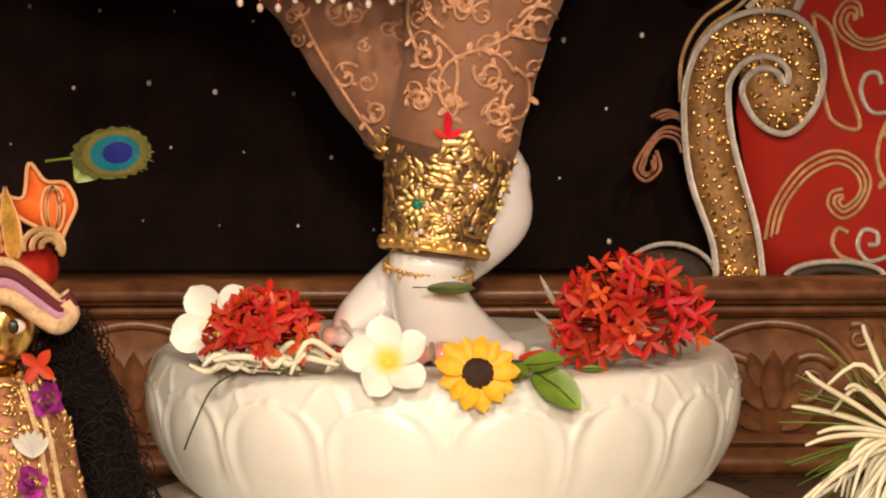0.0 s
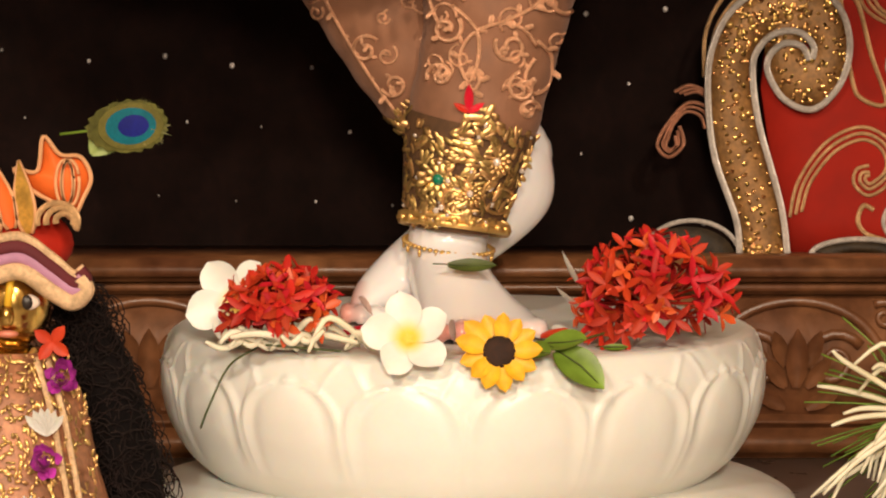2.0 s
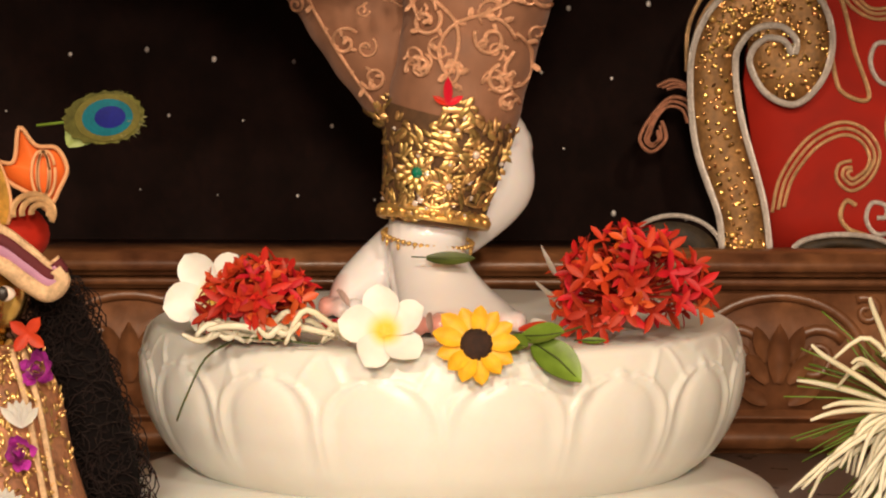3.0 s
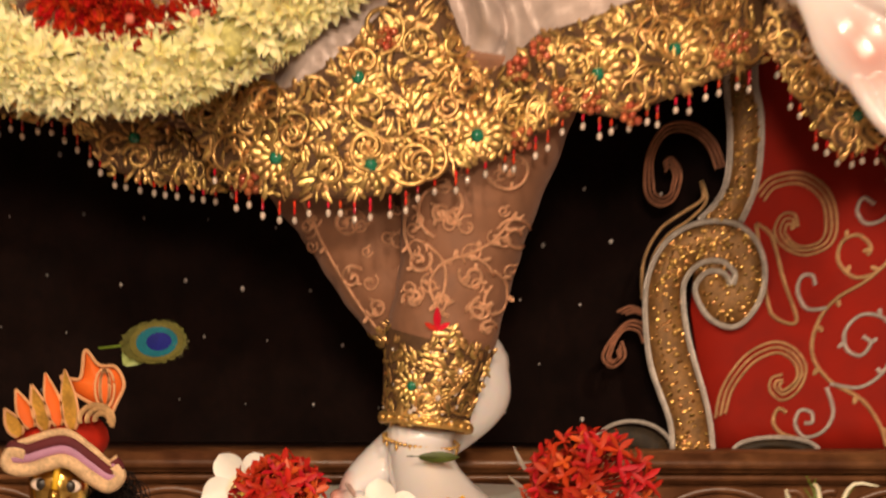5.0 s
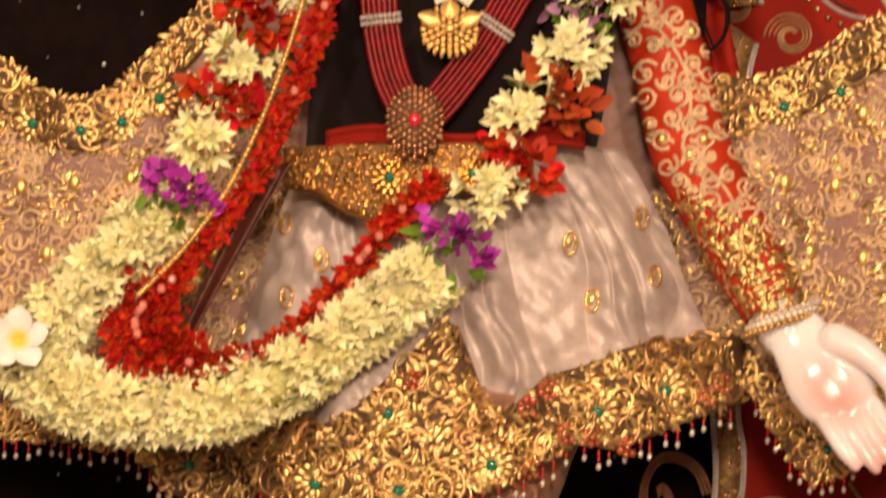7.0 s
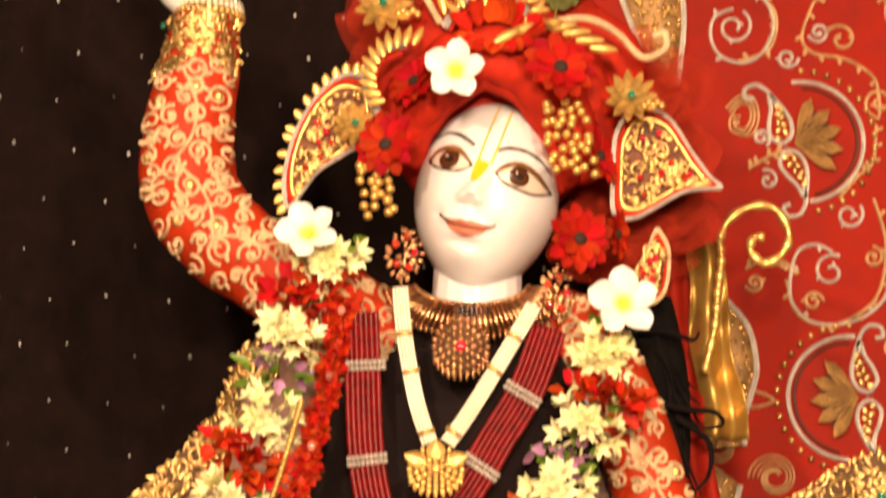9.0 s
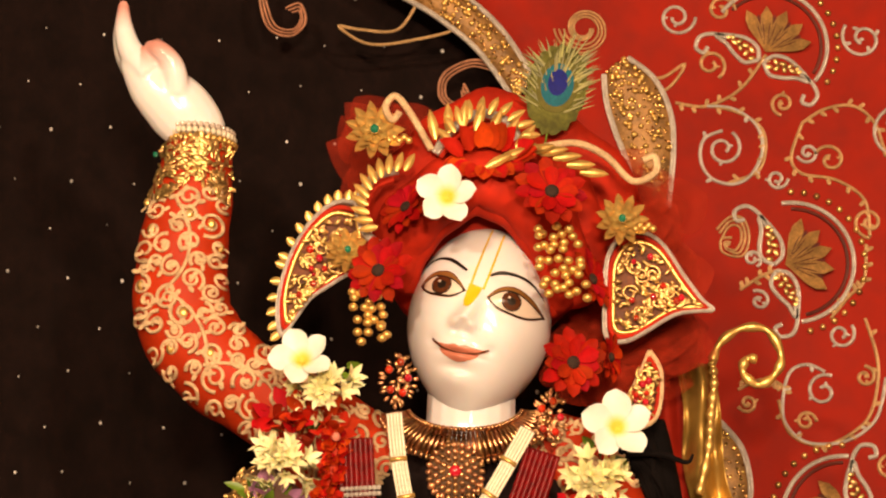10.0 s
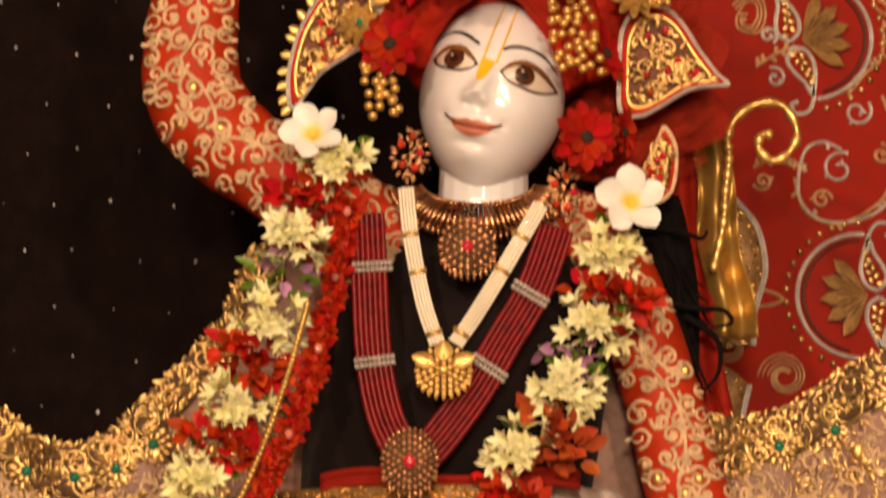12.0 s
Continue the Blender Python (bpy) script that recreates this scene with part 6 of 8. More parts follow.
def ixora(label, centre, radii, count, seed):
    rr = random.Random(seed)
    c = thing("ixora_cluster", label, "flowers", "red flower clusters")
    spots, orange = [], []
    for i in range(count):
        a, e = rr.uniform(0, 2 * math.pi), math.asin(rr.uniform(-0.35, 1))
        d = Vector((math.cos(e) * math.cos(a), math.cos(e) * math.sin(a) - 0.25, math.sin(e)))
        k = rr.uniform(0.8, 1.05)
        at = Vector(centre) + Vector((d.x * radii[0], d.y * radii[1], d.z * radii[2])) * k
        (orange if rr.random() < 0.14 else spots).append((at, d + Vector((rr.uniform(-0.4, 0.4), rr.uniform(-0.5, 0.1), rr.uniform(-0.3, 0.4))), rr.uniform(0, 6), rr.uniform(0.8, 1.2)))
    scatter_shape(c, "red_floret", IXORA_MESHES, spots)
    scatter_shape(c, "red_floret", IXORA_ORANGE, orange)
    b = Build()
    for i in range(26):
        a, e = rr.uniform(0, 2 * math.pi), rr.uniform(0.0, 1.5)
        d = Vector((math.cos(e) * math.cos(a), math.cos(e) * math.sin(a), math.sin(e)))
        tube(b, [centre, Vector(centre) + Vector((d.x * radii[0], d.y * radii[1], d.z * radii[2])) * 0.85], 0.0012, 4)
    part("stalks", b, RED_DEEP, c)["kind"] = "stuff"
    return c


ixora("large cluster of star-shaped red ixora flowers on the pedestal", (0.156, -0.14, 0.226), (0.060, 0.05, 0.055), 104, 71)
ixora("small cluster of red ixora flowers lying on the pedestal", (-0.150, -0.195, 0.224), (0.042, 0.030, 0.034), 74, 72)
b = Build()
for k in range(3):
    petal(b, (0.09, -0.13, 0.20 + 0.022 * k), (-0.4, -0.6, 0.35 * k), (0, -0.6, 1), 0.034, 0.022, 0.3, 0.2, 0.7, 6, 4)
solid("white_petal_tuft", b, WHITE_PETAL, "white petals peeping from the red cluster", "petals")

# pale spidery petals strewn on the rim
tangle = thing("spider_lily_petals", "tangle of pale cream thread-like petals on the pedestal rim", "petals")
rr = random.Random(73)
for k in range(17):
    b = Build()
    x, y = rr.uniform(-0.17, -0.075), rr.uniform(-0.225, -0.19)
    a = rr.uniform(-0.5, 0.5) + (math.pi if rr.random() < 0.5 else 0)
    l = rr.uniform(0.025, 0.055)
    pts = [(x, y, PT + 0.003), (x + l * 0.4 * math.cos(a), y - 0.008, PT + rr.uniform(0.006, 0.022)), (x + l * 0.8 * math.cos(a), y - 0.012, PT + rr.uniform(0.005, 0.03)), (x + l * math.cos(a) * 1.1, y - 0.018, PT + rr.uniform(0.0, 0.025))]
    tube(b, spline(pts, 10), [0.0016 + 0.0016 * math.sin(math.pi * i / 10) for i in range(11)], 5, 0.7)
    part("thread_petal", b, THREAD_PETAL, tangle)
for pts in ([(-0.17, -0.20, PT + 0.002), (-0.19, -0.232, 0.185), (-0.205, -0.245, 0.155), (-0.213, -0.235, 0.135)], [(-0.195, -0.19, PT + 0.006), (-0.15, -0.225, 0.20), (-0.10, -0.235, 0.197)]):
    b = Build()
    tube(b, spline(pts, 12), 0.0009, 4)
    part("stem", b, LEAF_DARK, tangle)

# leaves beside the daisy and on the foot
def leaf(label, at, way, up, length, width, material=LEAF, curl=0.2):
    b = Build()
    petal(b, at, way, up, length, width, 0.25, curl, 1.0, 10, 6)
    v = [p for p in b.v]
    off = len(v)
    b.v += [(p[0], p[1] + 0.0006, p[2] - 0.0004) for p in v]
    b.f += [tuple(i + off for i in f[::-1]) for f in list(b.f)]
    b.m += [0] * (len(b.f) - len(b.m))
    ob = solid("leaf", b, material, label, "leaf", "loose leaves")
    s = Build()
    w = Vector(way).normalized()
    u = Vector(up)
    tube(s, [Vector(at) - w * length * 0.3, Vector(at) + u * 0.001, Vector(at) + w * length * 0.5 + u * 0.0015, Vector(at) + w * length * 0.9 + u * length * curl * 0.5], 0.0006, 4)
    part("midrib", s, LEAF_DARK, ob)


leaf("small rounded green leaf beside the yellow daisy", (0.062, -0.235, 0.203), (0.9, -0.35, 0.05), (-0.1, -0.6, 0.9), 0.038, 0.026)
leaf("rounded green leaf hanging over the rim", (0.072, -0.245, 0.199), (0.75, -0.5, -0.45), (0.1, -0.8, 0.6), 0.050, 0.031, LEAF, -0.3)
leaf("small green leaf under the yellow daisy", (0.045, -0.245, 0.200), (0.6, -0.5, -0.1), (0, -0.7, 0.7), 0.03, 0.022)
leaf("narrow dark leaf lying on the statue's foot", (-0.014, -0.085, 0.252), (1, -0.1, -0.06), (0, -0.8, 0.6), 0.042, 0.013, LEAF_DARK)
leaf("narrow leaf tip beside the red cluster", (0.112, -0.20, 0.196), (1, -0.1, -0.05), (0, -0.7, 0.7), 0.02, 0.007)
tw = Build()
tube(tw, spline([(0.075, -0.21, 0.199), (0.10, -0.20, 0.204), (0.13, -0.18, 0.21)], 8), 0.001, 4)
solid("twig", tw, LEAF_DARK, "thin green twig between leaves and red flowers", "twig")
pets = thing("pink_petals", "loose pink and red petals by the statue's toes", "petals")
for x, y, z, w, m in ((-0.078, -0.09, 0.212, (-0.6, -0.7, 0.5), PINK), (-0.060, -0.09, 0.215, (0.3, -0.8, 0.6), PINK), (-0.01, -0.21, 0.203, (0.2, -0.7, 0.8), PINK), (0.003, -0.215, 0.202, (0.5, -0.6, 0.5), PINK),
                      (-0.105, -0.125, 0.197, (1, -0.3, 0.25), RED_PETAL), (-0.072, -0.14, 0.197, (1, -0.2, 0.2), RED_PETAL), (0.062, -0.16, 0.20, (1, -0.3, 0.2), RED_PETAL)):
    b = Build()
    petal(b, (x, y, z), w, (0, -0.7, 0.7), 0.026, 0.017 if m is PINK else 0.008, 0.3, 0.3, 0.8, 6, 4)
    part("petal", b, m, pets)
anklet = thing("anklet", "thin gold chain anklet with tiny drops", "anklet")
b, d = Build(), Build()
for k in range(44):
    a = 2 * math.pi * k / 44
    p = (-0.013 + 0.0385 * math.sin(a), -0.006 - 0.0385 * math.cos(a), 0.262 - 0.005 * math.sin(a) - 0.004 * math.cos(a))
    ball(b, p, (0.0028, 0.0028, 0.002), 5, 4)
    if k % 3 == 0:
        ball(d, (p[0], p[1] - 0.001, p[2] - 0.005), (0.0018, 0.0018, 0.0034), 5, 4)
part("chain", b, GOLD, anklet)
part("drops", d, GOLD, anklet)["kind"] = "stuff"

# spray of pale thread petals on green stems, beside the pedestal
spray = thing("spider_lily", "pale spider lily with long thread petals and green fern", "flower")
rr = random.Random(74)
CX, CY, CZ = 0.395, -0.12, 0.125
for k in range(46):
    b = Build()
    a = rr.uniform(0.35, 1.75) * math.pi
    l = rr.uniform(0.06, 0.125)
    dx, dz = math.cos(a), math.sin(a)
    s = rr.uniform(-0.35, 0.35)
    dy = rr.uniform(-0.5, 0.3)
    pts = [(CX, CY, CZ), (CX + dx * l * 0.4 - dz * l * s * 0.4, CY + dy * l * 0.4, CZ + dz * l * 0.4 + dx * l * s * 0.4 + 0.012),
           (CX + dx * l * 0.75 - dz * l * s * 0.5, CY + dy * l * 0.8, CZ + dz * l * 0.75 + dx * l * s * 0.5 + 0.010), (CX + dx * l, CY + dy * l, max(0.04, CZ + dz * l - 0.012))]
    tube(b, spline(pts, 10), [0.0010 + 0.0017 * math.sin(math.pi * (0.15 + 0.8 * i / 10)) for i in range(11)], 5, 0.6)
    part("thread_petal", b, THREAD_PETAL, spray)
b = Build()
for k in range(90):
    a, l = rr.uniform(0.4, 1.7) * math.pi, rr.uniform(0.05, 0.11)
    tube(b, spline([(CX, CY + 0.01, CZ), (CX + 0.5 * l * math.cos(a), CY + 0.02, CZ + 0.5 * l * math.sin(a) + 0.005), (CX + l * math.cos(a + rr.uniform(-0.3, 0.3)), CY + 0.03, max(0.04, CZ + l * math.sin(a)))], 5), 0.0007, 4)
part("fern", b, LEAF, spray, "thin green fern threads")["kind"] = "stuff"
b = Build()
tube(b, [(CX, CY, 0.036), (CX + 0.01, CY, CZ)], 0.006, 8)
part("stem", b, LEAF, spray)

# ---- the garland ----
garland = thing("flower_garland", "long garland of cream tuberose florets with red, purple and green bands", "garland")
GY = -0.165
U = [(-0.352, 0.845), (-0.40, 0.795), (-0.455, 0.735), (-0.478, 0.690), (-0.440, 0.660), (-0.375, 0.641), (-0.291, 0.642), (-0.208, 0.668), (-0.131, 0.720), (-0.067, 0.768), (-0.022, 0.800)]
line = spline(U, 130)
rr = random.Random(81)
near, rest = [], []
for i in range(640):
    k = rr.randrange(len(line))
    t = line[min(k + 1, 130)] - line[max(k - 1, 0)]
    t = t / np.linalg.norm(t)
    a = rr.uniform(-1.9, 1.9)
    r = 0.024 if 12 < k else 0.020
    side = np.array((t[1], -t[0]))
    nx, nz, ny = side[0] * math.sin(a), side[1] * math.sin(a), -math.cos(a)
    at = Vector((line[k][0] + nx * r, GY + 0.012 + ny * r * 0.9, line[k][1] + nz * r))
    way = Vector((nx + t[0] * rr.uniform(-0.5, 0.5), ny - 0.1, nz + t[1] * rr.uniform(-0.5, 0.5) - 0.15))
    (near if i < 290 else rest).append((at, way, rr.uniform(0, 6), rr.uniform(0.8, 1.15)))
scatter_shape(garland, "floret", CREAM_MESHES, near)
cream_rest = list(rest)
b = Build()
tube(b, [(p[0], GY + 0.014, p[1]) for p in line], 0.024, 10)
part("string_core", b, mat("yellow_green_stalks", (0.66, 0.62, 0.22), 0.7, spread=0.4, scale=200), garland)


def cluster(x, z, r, count, y=GY):
    for _ in range(count):
        a, e = rr.uniform(0, 6.28), rr.uniform(0.0, 1.35)
        d = Vector((math.cos(a) * math.sin(e), -math.cos(e), math.sin(a) * math.sin(e)))
        cream_rest.append((Vector((x, y + 0.018, z)) + d * r * 0.75, d + Vector((rr.uniform(-0.3, 0.3), -0.1, rr.uniform(-0.3, 0.3))), rr.uniform(0, 6), rr.uniform(0.75, 1.0) * r / 0.040))


def tuft(b, x, z, r, count, size, y=GY, wide=0.55, flat=1.0, turn=0.0):
    """Loose petals in a band."""
    for _ in range(count):
        a, e = rr.uniform(0, 6.28), rr.uniform(0, 1.5)
        d = Vector((math.cos(a) * math.sin(e), -math.cos(e), math.sin(a) * math.sin(e)))
        ox, oz = d.x * r, d.z * r * flat
        c, s = math.cos(turn), math.sin(turn)
        at = (x + ox * c - oz * s, y + 0.02 + d.y * r * 0.7, z + ox * s + oz * c)
        petal(b, at, d + Vector((rr.uniform(-0.6, 0.6), 0, rr.uniform(-0.6, 0.6))), Vector((rr.uniform(-1, 1), -1, rr.uniform(-1, 1))), size * rr.uniform(0.7, 1.2), size * wide, 0.35, rr.uniform(-0.3, 0.6), 0.8, 4, 2)


UPPER = [  # kind, x, z, size, y, turn
    ("c", -0.132, 1.325, 0.040, -0.12, 0), ("r", -0.158, 1.285, 0.050, -0.11, -0.2), ("c", -0.178, 1.236, 0.042, -0.13, 0), ("l", -0.200, 1.196, 0.034, -0.13, -0.2), ("c", -0.207, 1.135, 0.042, -0.14, 0),
    ("r", -0.228, 1.092, 0.042, -0.14, -0.4), ("c", -0.240, 1.036, 0.042, -0.15, 0), ("r", -0.262, 0.992, 0.042, -0.15, -0.4), ("c", -0.282, 0.945, 0.040, -0.16, 0), ("p", -0.310, 0.888, 0.042, -0.17, -0.6),
    ("c", -0.335, 0.855, 0.036, -0.16, 0),
    ("c", 0.185, 1.212, 0.042, -0.11, 0), ("r", 0.185, 1.170, 0.044, -0.12, -0.1), ("c", 0.165, 1.128, 0.042, -0.13, 0), ("l", 0.142, 1.098, 0.038, -0.13, -0.3), ("c", 0.128, 1.052, 0.044, -0.14, 0),
    ("o", 0.118, 1.005, 0.048, -0.14, -0.7), ("c", 0.080, 0.978, 0.042, -0.15, 0), ("r", 0.072, 0.925, 0.042, -0.155, -0.5), ("c", 0.040, 0.890, 0.042, -0.16, 0), ("p", 0.004, 0.838, 0.044, -0.17, -0.75),
]
red, purple, lilac, green, orange = Build(), Build(), Build(), Build(), Build()
for kind, x, z, r, y, turn in UPPER:
    if kind == "c":
        cluster(x, z, r, 22, y)
        tuft(green, x + 0.01, z + 0.030, 0.024, 8, 0.022, y + 0.012, 0.5)
    elif kind == "r":
        tuft(red, x, z, r, 60, 0.026, y, 0.7, 0.45, turn)
    elif kind == "o":
        tuft(orange, x, z, r, 44, 0.028, y, 0.7, 0.45, turn)
    elif kind == "l":
        tuft(lilac, x, z, r, 12, 0.022, y, 0.7, 0.4, turn)
        tuft(green, x, z - 0.006, r, 18, 0.022, y, 0.5, 0.5, turn)
    else:
        tuft(purple, x, z, r, 60, 0.017, y - 0.012, 0.8, 0.36, turn)
        tuft(green, x - 0.014, z - 0.016, r, 18, 0.024, y, 0.5, 0.4, turn)
for x, z in ((-0.10, 0.735), (-0.115, 0.715), (-0.07, 0.79)):
    tuft(green, x, z, 0.016, 6, 0.022, GY - 0.012, 0.5)
part("floret_mass", joined(CREAM_MESHES, cream_rest), CREAM_JOINED, garland, "dense cream florets")["kind"] = "stuff"
part("red_band", red, RED_PETAL_JOINED, garland, "bands of red petals")["kind"] = "stuff"
part("orange_band", orange, mat("orange_petal_mass", (0.55, 0.09, 0.02), 0.5, spread=0.2, island=0.3), garland, "band of orange-red petals")["kind"] = "stuff"
part("purple_band", purple, PURPLE, garland, "bands of purple petals")["kind"] = "stuff"
part("lilac_band", lilac, LILAC, garland, "bands of lilac petals")["kind"] = "stuff"
part("green_leaves", green, LEAF, garland, "small green leaves")["kind"] = "stuff"
plumeria((-0.489, -0.195, 0.715), (0.1, -1, 0.1), 0.25, 0.040)

# inner garland of red petals with a string of gold beads
inner = thing("red_petal_garland", "narrow garland of red petals with gold bead strings", "garland")
RL = [(-0.118, 1.262), (-0.128, 1.20), (-0.145, 1.12), (-0.170, 1.04), (-0.203, 0.955), (-0.250, 0.868), (-0.310, 0.795), (-0.360, 0.742), (-0.335, 0.700), (-0.280, 0.692), (-0.222, 0.702), (-0.157, 0.750), (-0.100, 0.818), (-0.058, 0.868), (-0.02, 0.90)]
rl = spline(RL, 150)
b, pk = Build(), Build()
for i in range(2100):
    k = rr.choice((rr.randrange(151), rr.randrange(66, 94), rr.randrange(151)))
    x, z = rl[k]
    big = 0.036 if 68 < k < 92 else 0.009
    d = Vector((rr.uniform(-1, 1), -rr.uniform(0.2, 1), rr.uniform(-1, 1)))
    y = -0.128 - 0.03 * min(1, max(0, (1.25 - z) / 0.4))
    petal(b, (x + d.x * big, y + d.y * 0.008, z + d.z * big * 0.8), d, (rr.uniform(-1, 1), -1, rr.uniform(-1, 1)), rr.uniform(0.010, 0.018), 0.009, 0.3, 0.3, 0.9, 3, 2)
    if i % 90 == 0:
        ball(pk, (x, y - 0.016, z), (0.006, 0.004, 0.006), 6, 4)
tube(b, [(p[0], -0.120 - 0.03 * min(1, max(0, (1.25 - p[1]) / 0.4)), p[1]) for p in rl], 0.011, 8)
part("petals", b, RED_PETAL_JOINED, inner, "crowded red petals")["kind"] = "stuff"
part("pink_stones", pk, mat("pink_stone", (0.75, 0.22, 0.16), 0.1, coat=1.0), inner)["kind"] = "stuff"
b = Build()
bl = spline([(-0.150, 1.15), (-0.172, 1.07), (-0.203, 0.98), (-0.245, 0.89), (-0.295, 0.82), (-0.345, 0.768)], 72)
for k, (x, z) in enumerate(bl):
    ball(b, (x - 0.012, -0.172, z), (0.0042, 0.0042, 0.0042), 6, 4)
part("gold_beads", b, GOLD, inner, "string of gold beads")["kind"] = "stuff"
# brown cloth fold between the bead string and the satin
b = Build()
thick_sheet(b, lambda u, v: (-0.235 - 0.09 * v + 0.05 * u - 0.02 * u * v, -0.125 - 0.008 * math.sin(6 * u), 0.90 - 0.20 * v + 0.03 * u), 12, 14, 0.004)
solid("sash_fold", b, mat("brown_silk", (0.10, 0.022, 0.010), 0.5, spread=0.3), "dark red-brown silk fold beside the satin skirt", "sash")

# ---- necklaces ----
def strands(name, label, lines, count, width, radius, material, y, wave=0.0):
    n = thing(name, label, "necklace")
    for pts in lines:
        ln = spline(pts, 70)
        tan = np.gradient(ln, axis=0)
        tan /= np.linalg.norm(tan, axis=1)[:, None]
        for k in range(count):
            o = (k / (count - 1) - 0.5) * width
            b = Build()
            p3 = [(p[0] - t[1] * o, y(p[0], p[1]) - 0.003 * math.cos(o / width * 3) - 0.0004 * k, p[1] + t[0] * o) for p, t in zip(ln, tan)]
            rad = [radius * (1 + 0.22 * (i % 2)) for i in range(len(p3))]
            tube(b, p3, rad, 6)
            part("strand", b, material, n)
    return n


chest = lambda x, z: -0.128 - 0.03 * min(1.0, max(0.0, (1.25 - z) / 0.3))
RED_BEAD = mat("dark_red_glass_beads", (0.19, 0.004, 0.005), 0.34, spread=0.5, scale=500, spec=0.2)
redn = strands("red_bead_necklace", "many-stranded dark red bead necklace with silver-gold bars",
               [[(-0.096, 1.262), (-0.093, 1.20), (-0.088, 1.10), (-0.076, 1.03), (-0.058, 0.988), (-0.044, 0.970)],
                [(0.124, 1.245), (0.098, 1.172), (0.062, 1.11), (0.030, 1.055), (-0.010, 1.00), (-0.036, 0.972)]], 7, 0.036, 0.0033, RED_BEAD, chest)
for x, z, a in ((-0.089, 1.198, 0.05), (-0.086, 1.086, 0.12), (0.093, 1.165, -0.55), (0.045, 1.078, -0.6)):
    b = Build()
    for row in (-1, 1):
        for k in range(9):
            o = (k / 8 - 0.5) * 0.042
            ball(b, (x + o * math.cos(a) - row * 0.0035 * math.sin(a), chest(x, z) - 0.008, z + o * math.sin(a) + row * 0.0035 * math.cos(a)), 0.0033, 6, 4)
    part("spacer_bar", b, SILVER_CORD, redn, "beaded silver-gold spacer bar")["kind"] = "stuff"
pearl = strands("pearl_necklace", "necklace of flat white pearl strands with a gold pendant",
                [[(-0.050, 1.290), (-0.044, 1.230), (-0.030, 1.155), (-0.014, 1.105)], [(0.106, 1.270), (0.066, 1.200), (0.030, 1.140), (0.006, 1.105)]], 5, 0.015, 0.0019, PEARL, lambda x, z: chest(x, z) - 0.012)
for x, z, a in ((-0.045, 1.235, 0.1), (-0.036, 1.19, 0.2), (-0.018, 1.118, 0.3), (0.083, 1.232, -0.55), (0.06, 1.192, -0.6), (0.013, 1.118, -0.6)):
    b = Build()
    tube(b, [(x - 0.010 * math.cos(a), chest(x, z) - 0.017, z - 0.010 * math.sin(a)), (x + 0.010 * math.cos(a), chest(x, z) - 0.017, z + 0.010 * math.sin(a))], 0.003, 6)
    part("gold_ring", b, GOLD, pearl)


def medal(name, label, x, z, y, rx, rz, seed, stone, chips=GOLD_CHIPS, drops=9, rings=4):
    """A domed filigree pendant with a centre stone and hanging drops."""
    m = thing(name, label, "pendant")
    b = Build()
    verts, faces = [], []
    for i in range(5):
        for j in range(28):
            a = 2 * math.pi * j / 28
            k = i / 4
            verts.append((x + rx * k * math.cos(a), y - 0.006 * (1 - k * k), z + rz * k * math.sin(a)))
    faces = [(i * 28 + j, i * 28 + (j + 1) % 28, (i + 1) * 28 + (j + 1) % 28, (i + 1) * 28 + j) for i in range(4) for j in range(28)]
    b.add(verts, faces)
    part("plate", b, UNDER, m)
    b = Build()
    r5 = random.Random(seed)
    for ring in range(1, rings + 1):
        n = 6 * ring
        for j in range(n):
            a = 2 * math.pi * (j + 0.5 * (ring % 2)) / n
            k = ring / rings
            chip(b, (x + rx * k * math.cos(a), y - 0.008 + 0.004 * k, z + rz * k * math.sin(a)), (math.cos(a), 0, math.sin(a)), (0, -1, 0), rx / rings * 1.1, rx / rings * 0.75, 0.003)
    part("filigree", b, chips, m)["kind"] = "stuff"
    b = Build()
    ball(b, (x, y - 0.010, z), (rx * 0.24, 0.004, rz * 0.22), 10, 6)
    part("stone", b, stone, m)
    b = Build()
    for j in range(drops):
        a = math.pi * (1.15 + 0.7 * j / max(1, drops - 1))
        ball(b, (x + rx * 1.08 * math.cos(a), y - 0.003, z + rz * 1.12 * math.sin(a)), (0.0028, 0.0028, 0.005), 6, 4)
    part("drops", b, chips, m)["kind"] = "stuff"
    return m


ROSE_GOLD = mat("rose_gold_filigree", (0.62, 0.32, 0.16), 0.3, 1.0, spread=0.3, island=0.5)
medal("round_pendant", "round rose-gold filigree pendant with a red stone", 0.021, 1.218, -0.152, 0.031, 0.032, 91, RED_GEM, ROSE_GOLD, 11)
medal("oval_pendant", "oval rose-gold pendant with a red stone over the sash", -0.046, 0.968, -0.172, 0.031, 0.037, 92, RED_GEM, ROSE_GOLD, 7, 5)
gp = medal("gold_pendant", "bright yellow gold winged pendant with drops", -0.007, 1.072, -0.170, 0.030, 0.026, 93, GOLD, GOLD, 9)
for ox, oz, way, l, w in ((-0.012, 1.080, (-1, 0, 0.35), 0.026, 0.018), (0.012, 1.080, (1, 0, 0.35), 0.026, 0.018), (0.0, 1.085, (0, 0, 1), 0.022, 0.022)):
    b = Build()
    petal(b, (-0.007 + ox, -0.176, oz), way, (0, -1, 0), l, w, 0.3, 0.2, 0.8, 6, 4)
    part("wing", b, GOLD, gp)

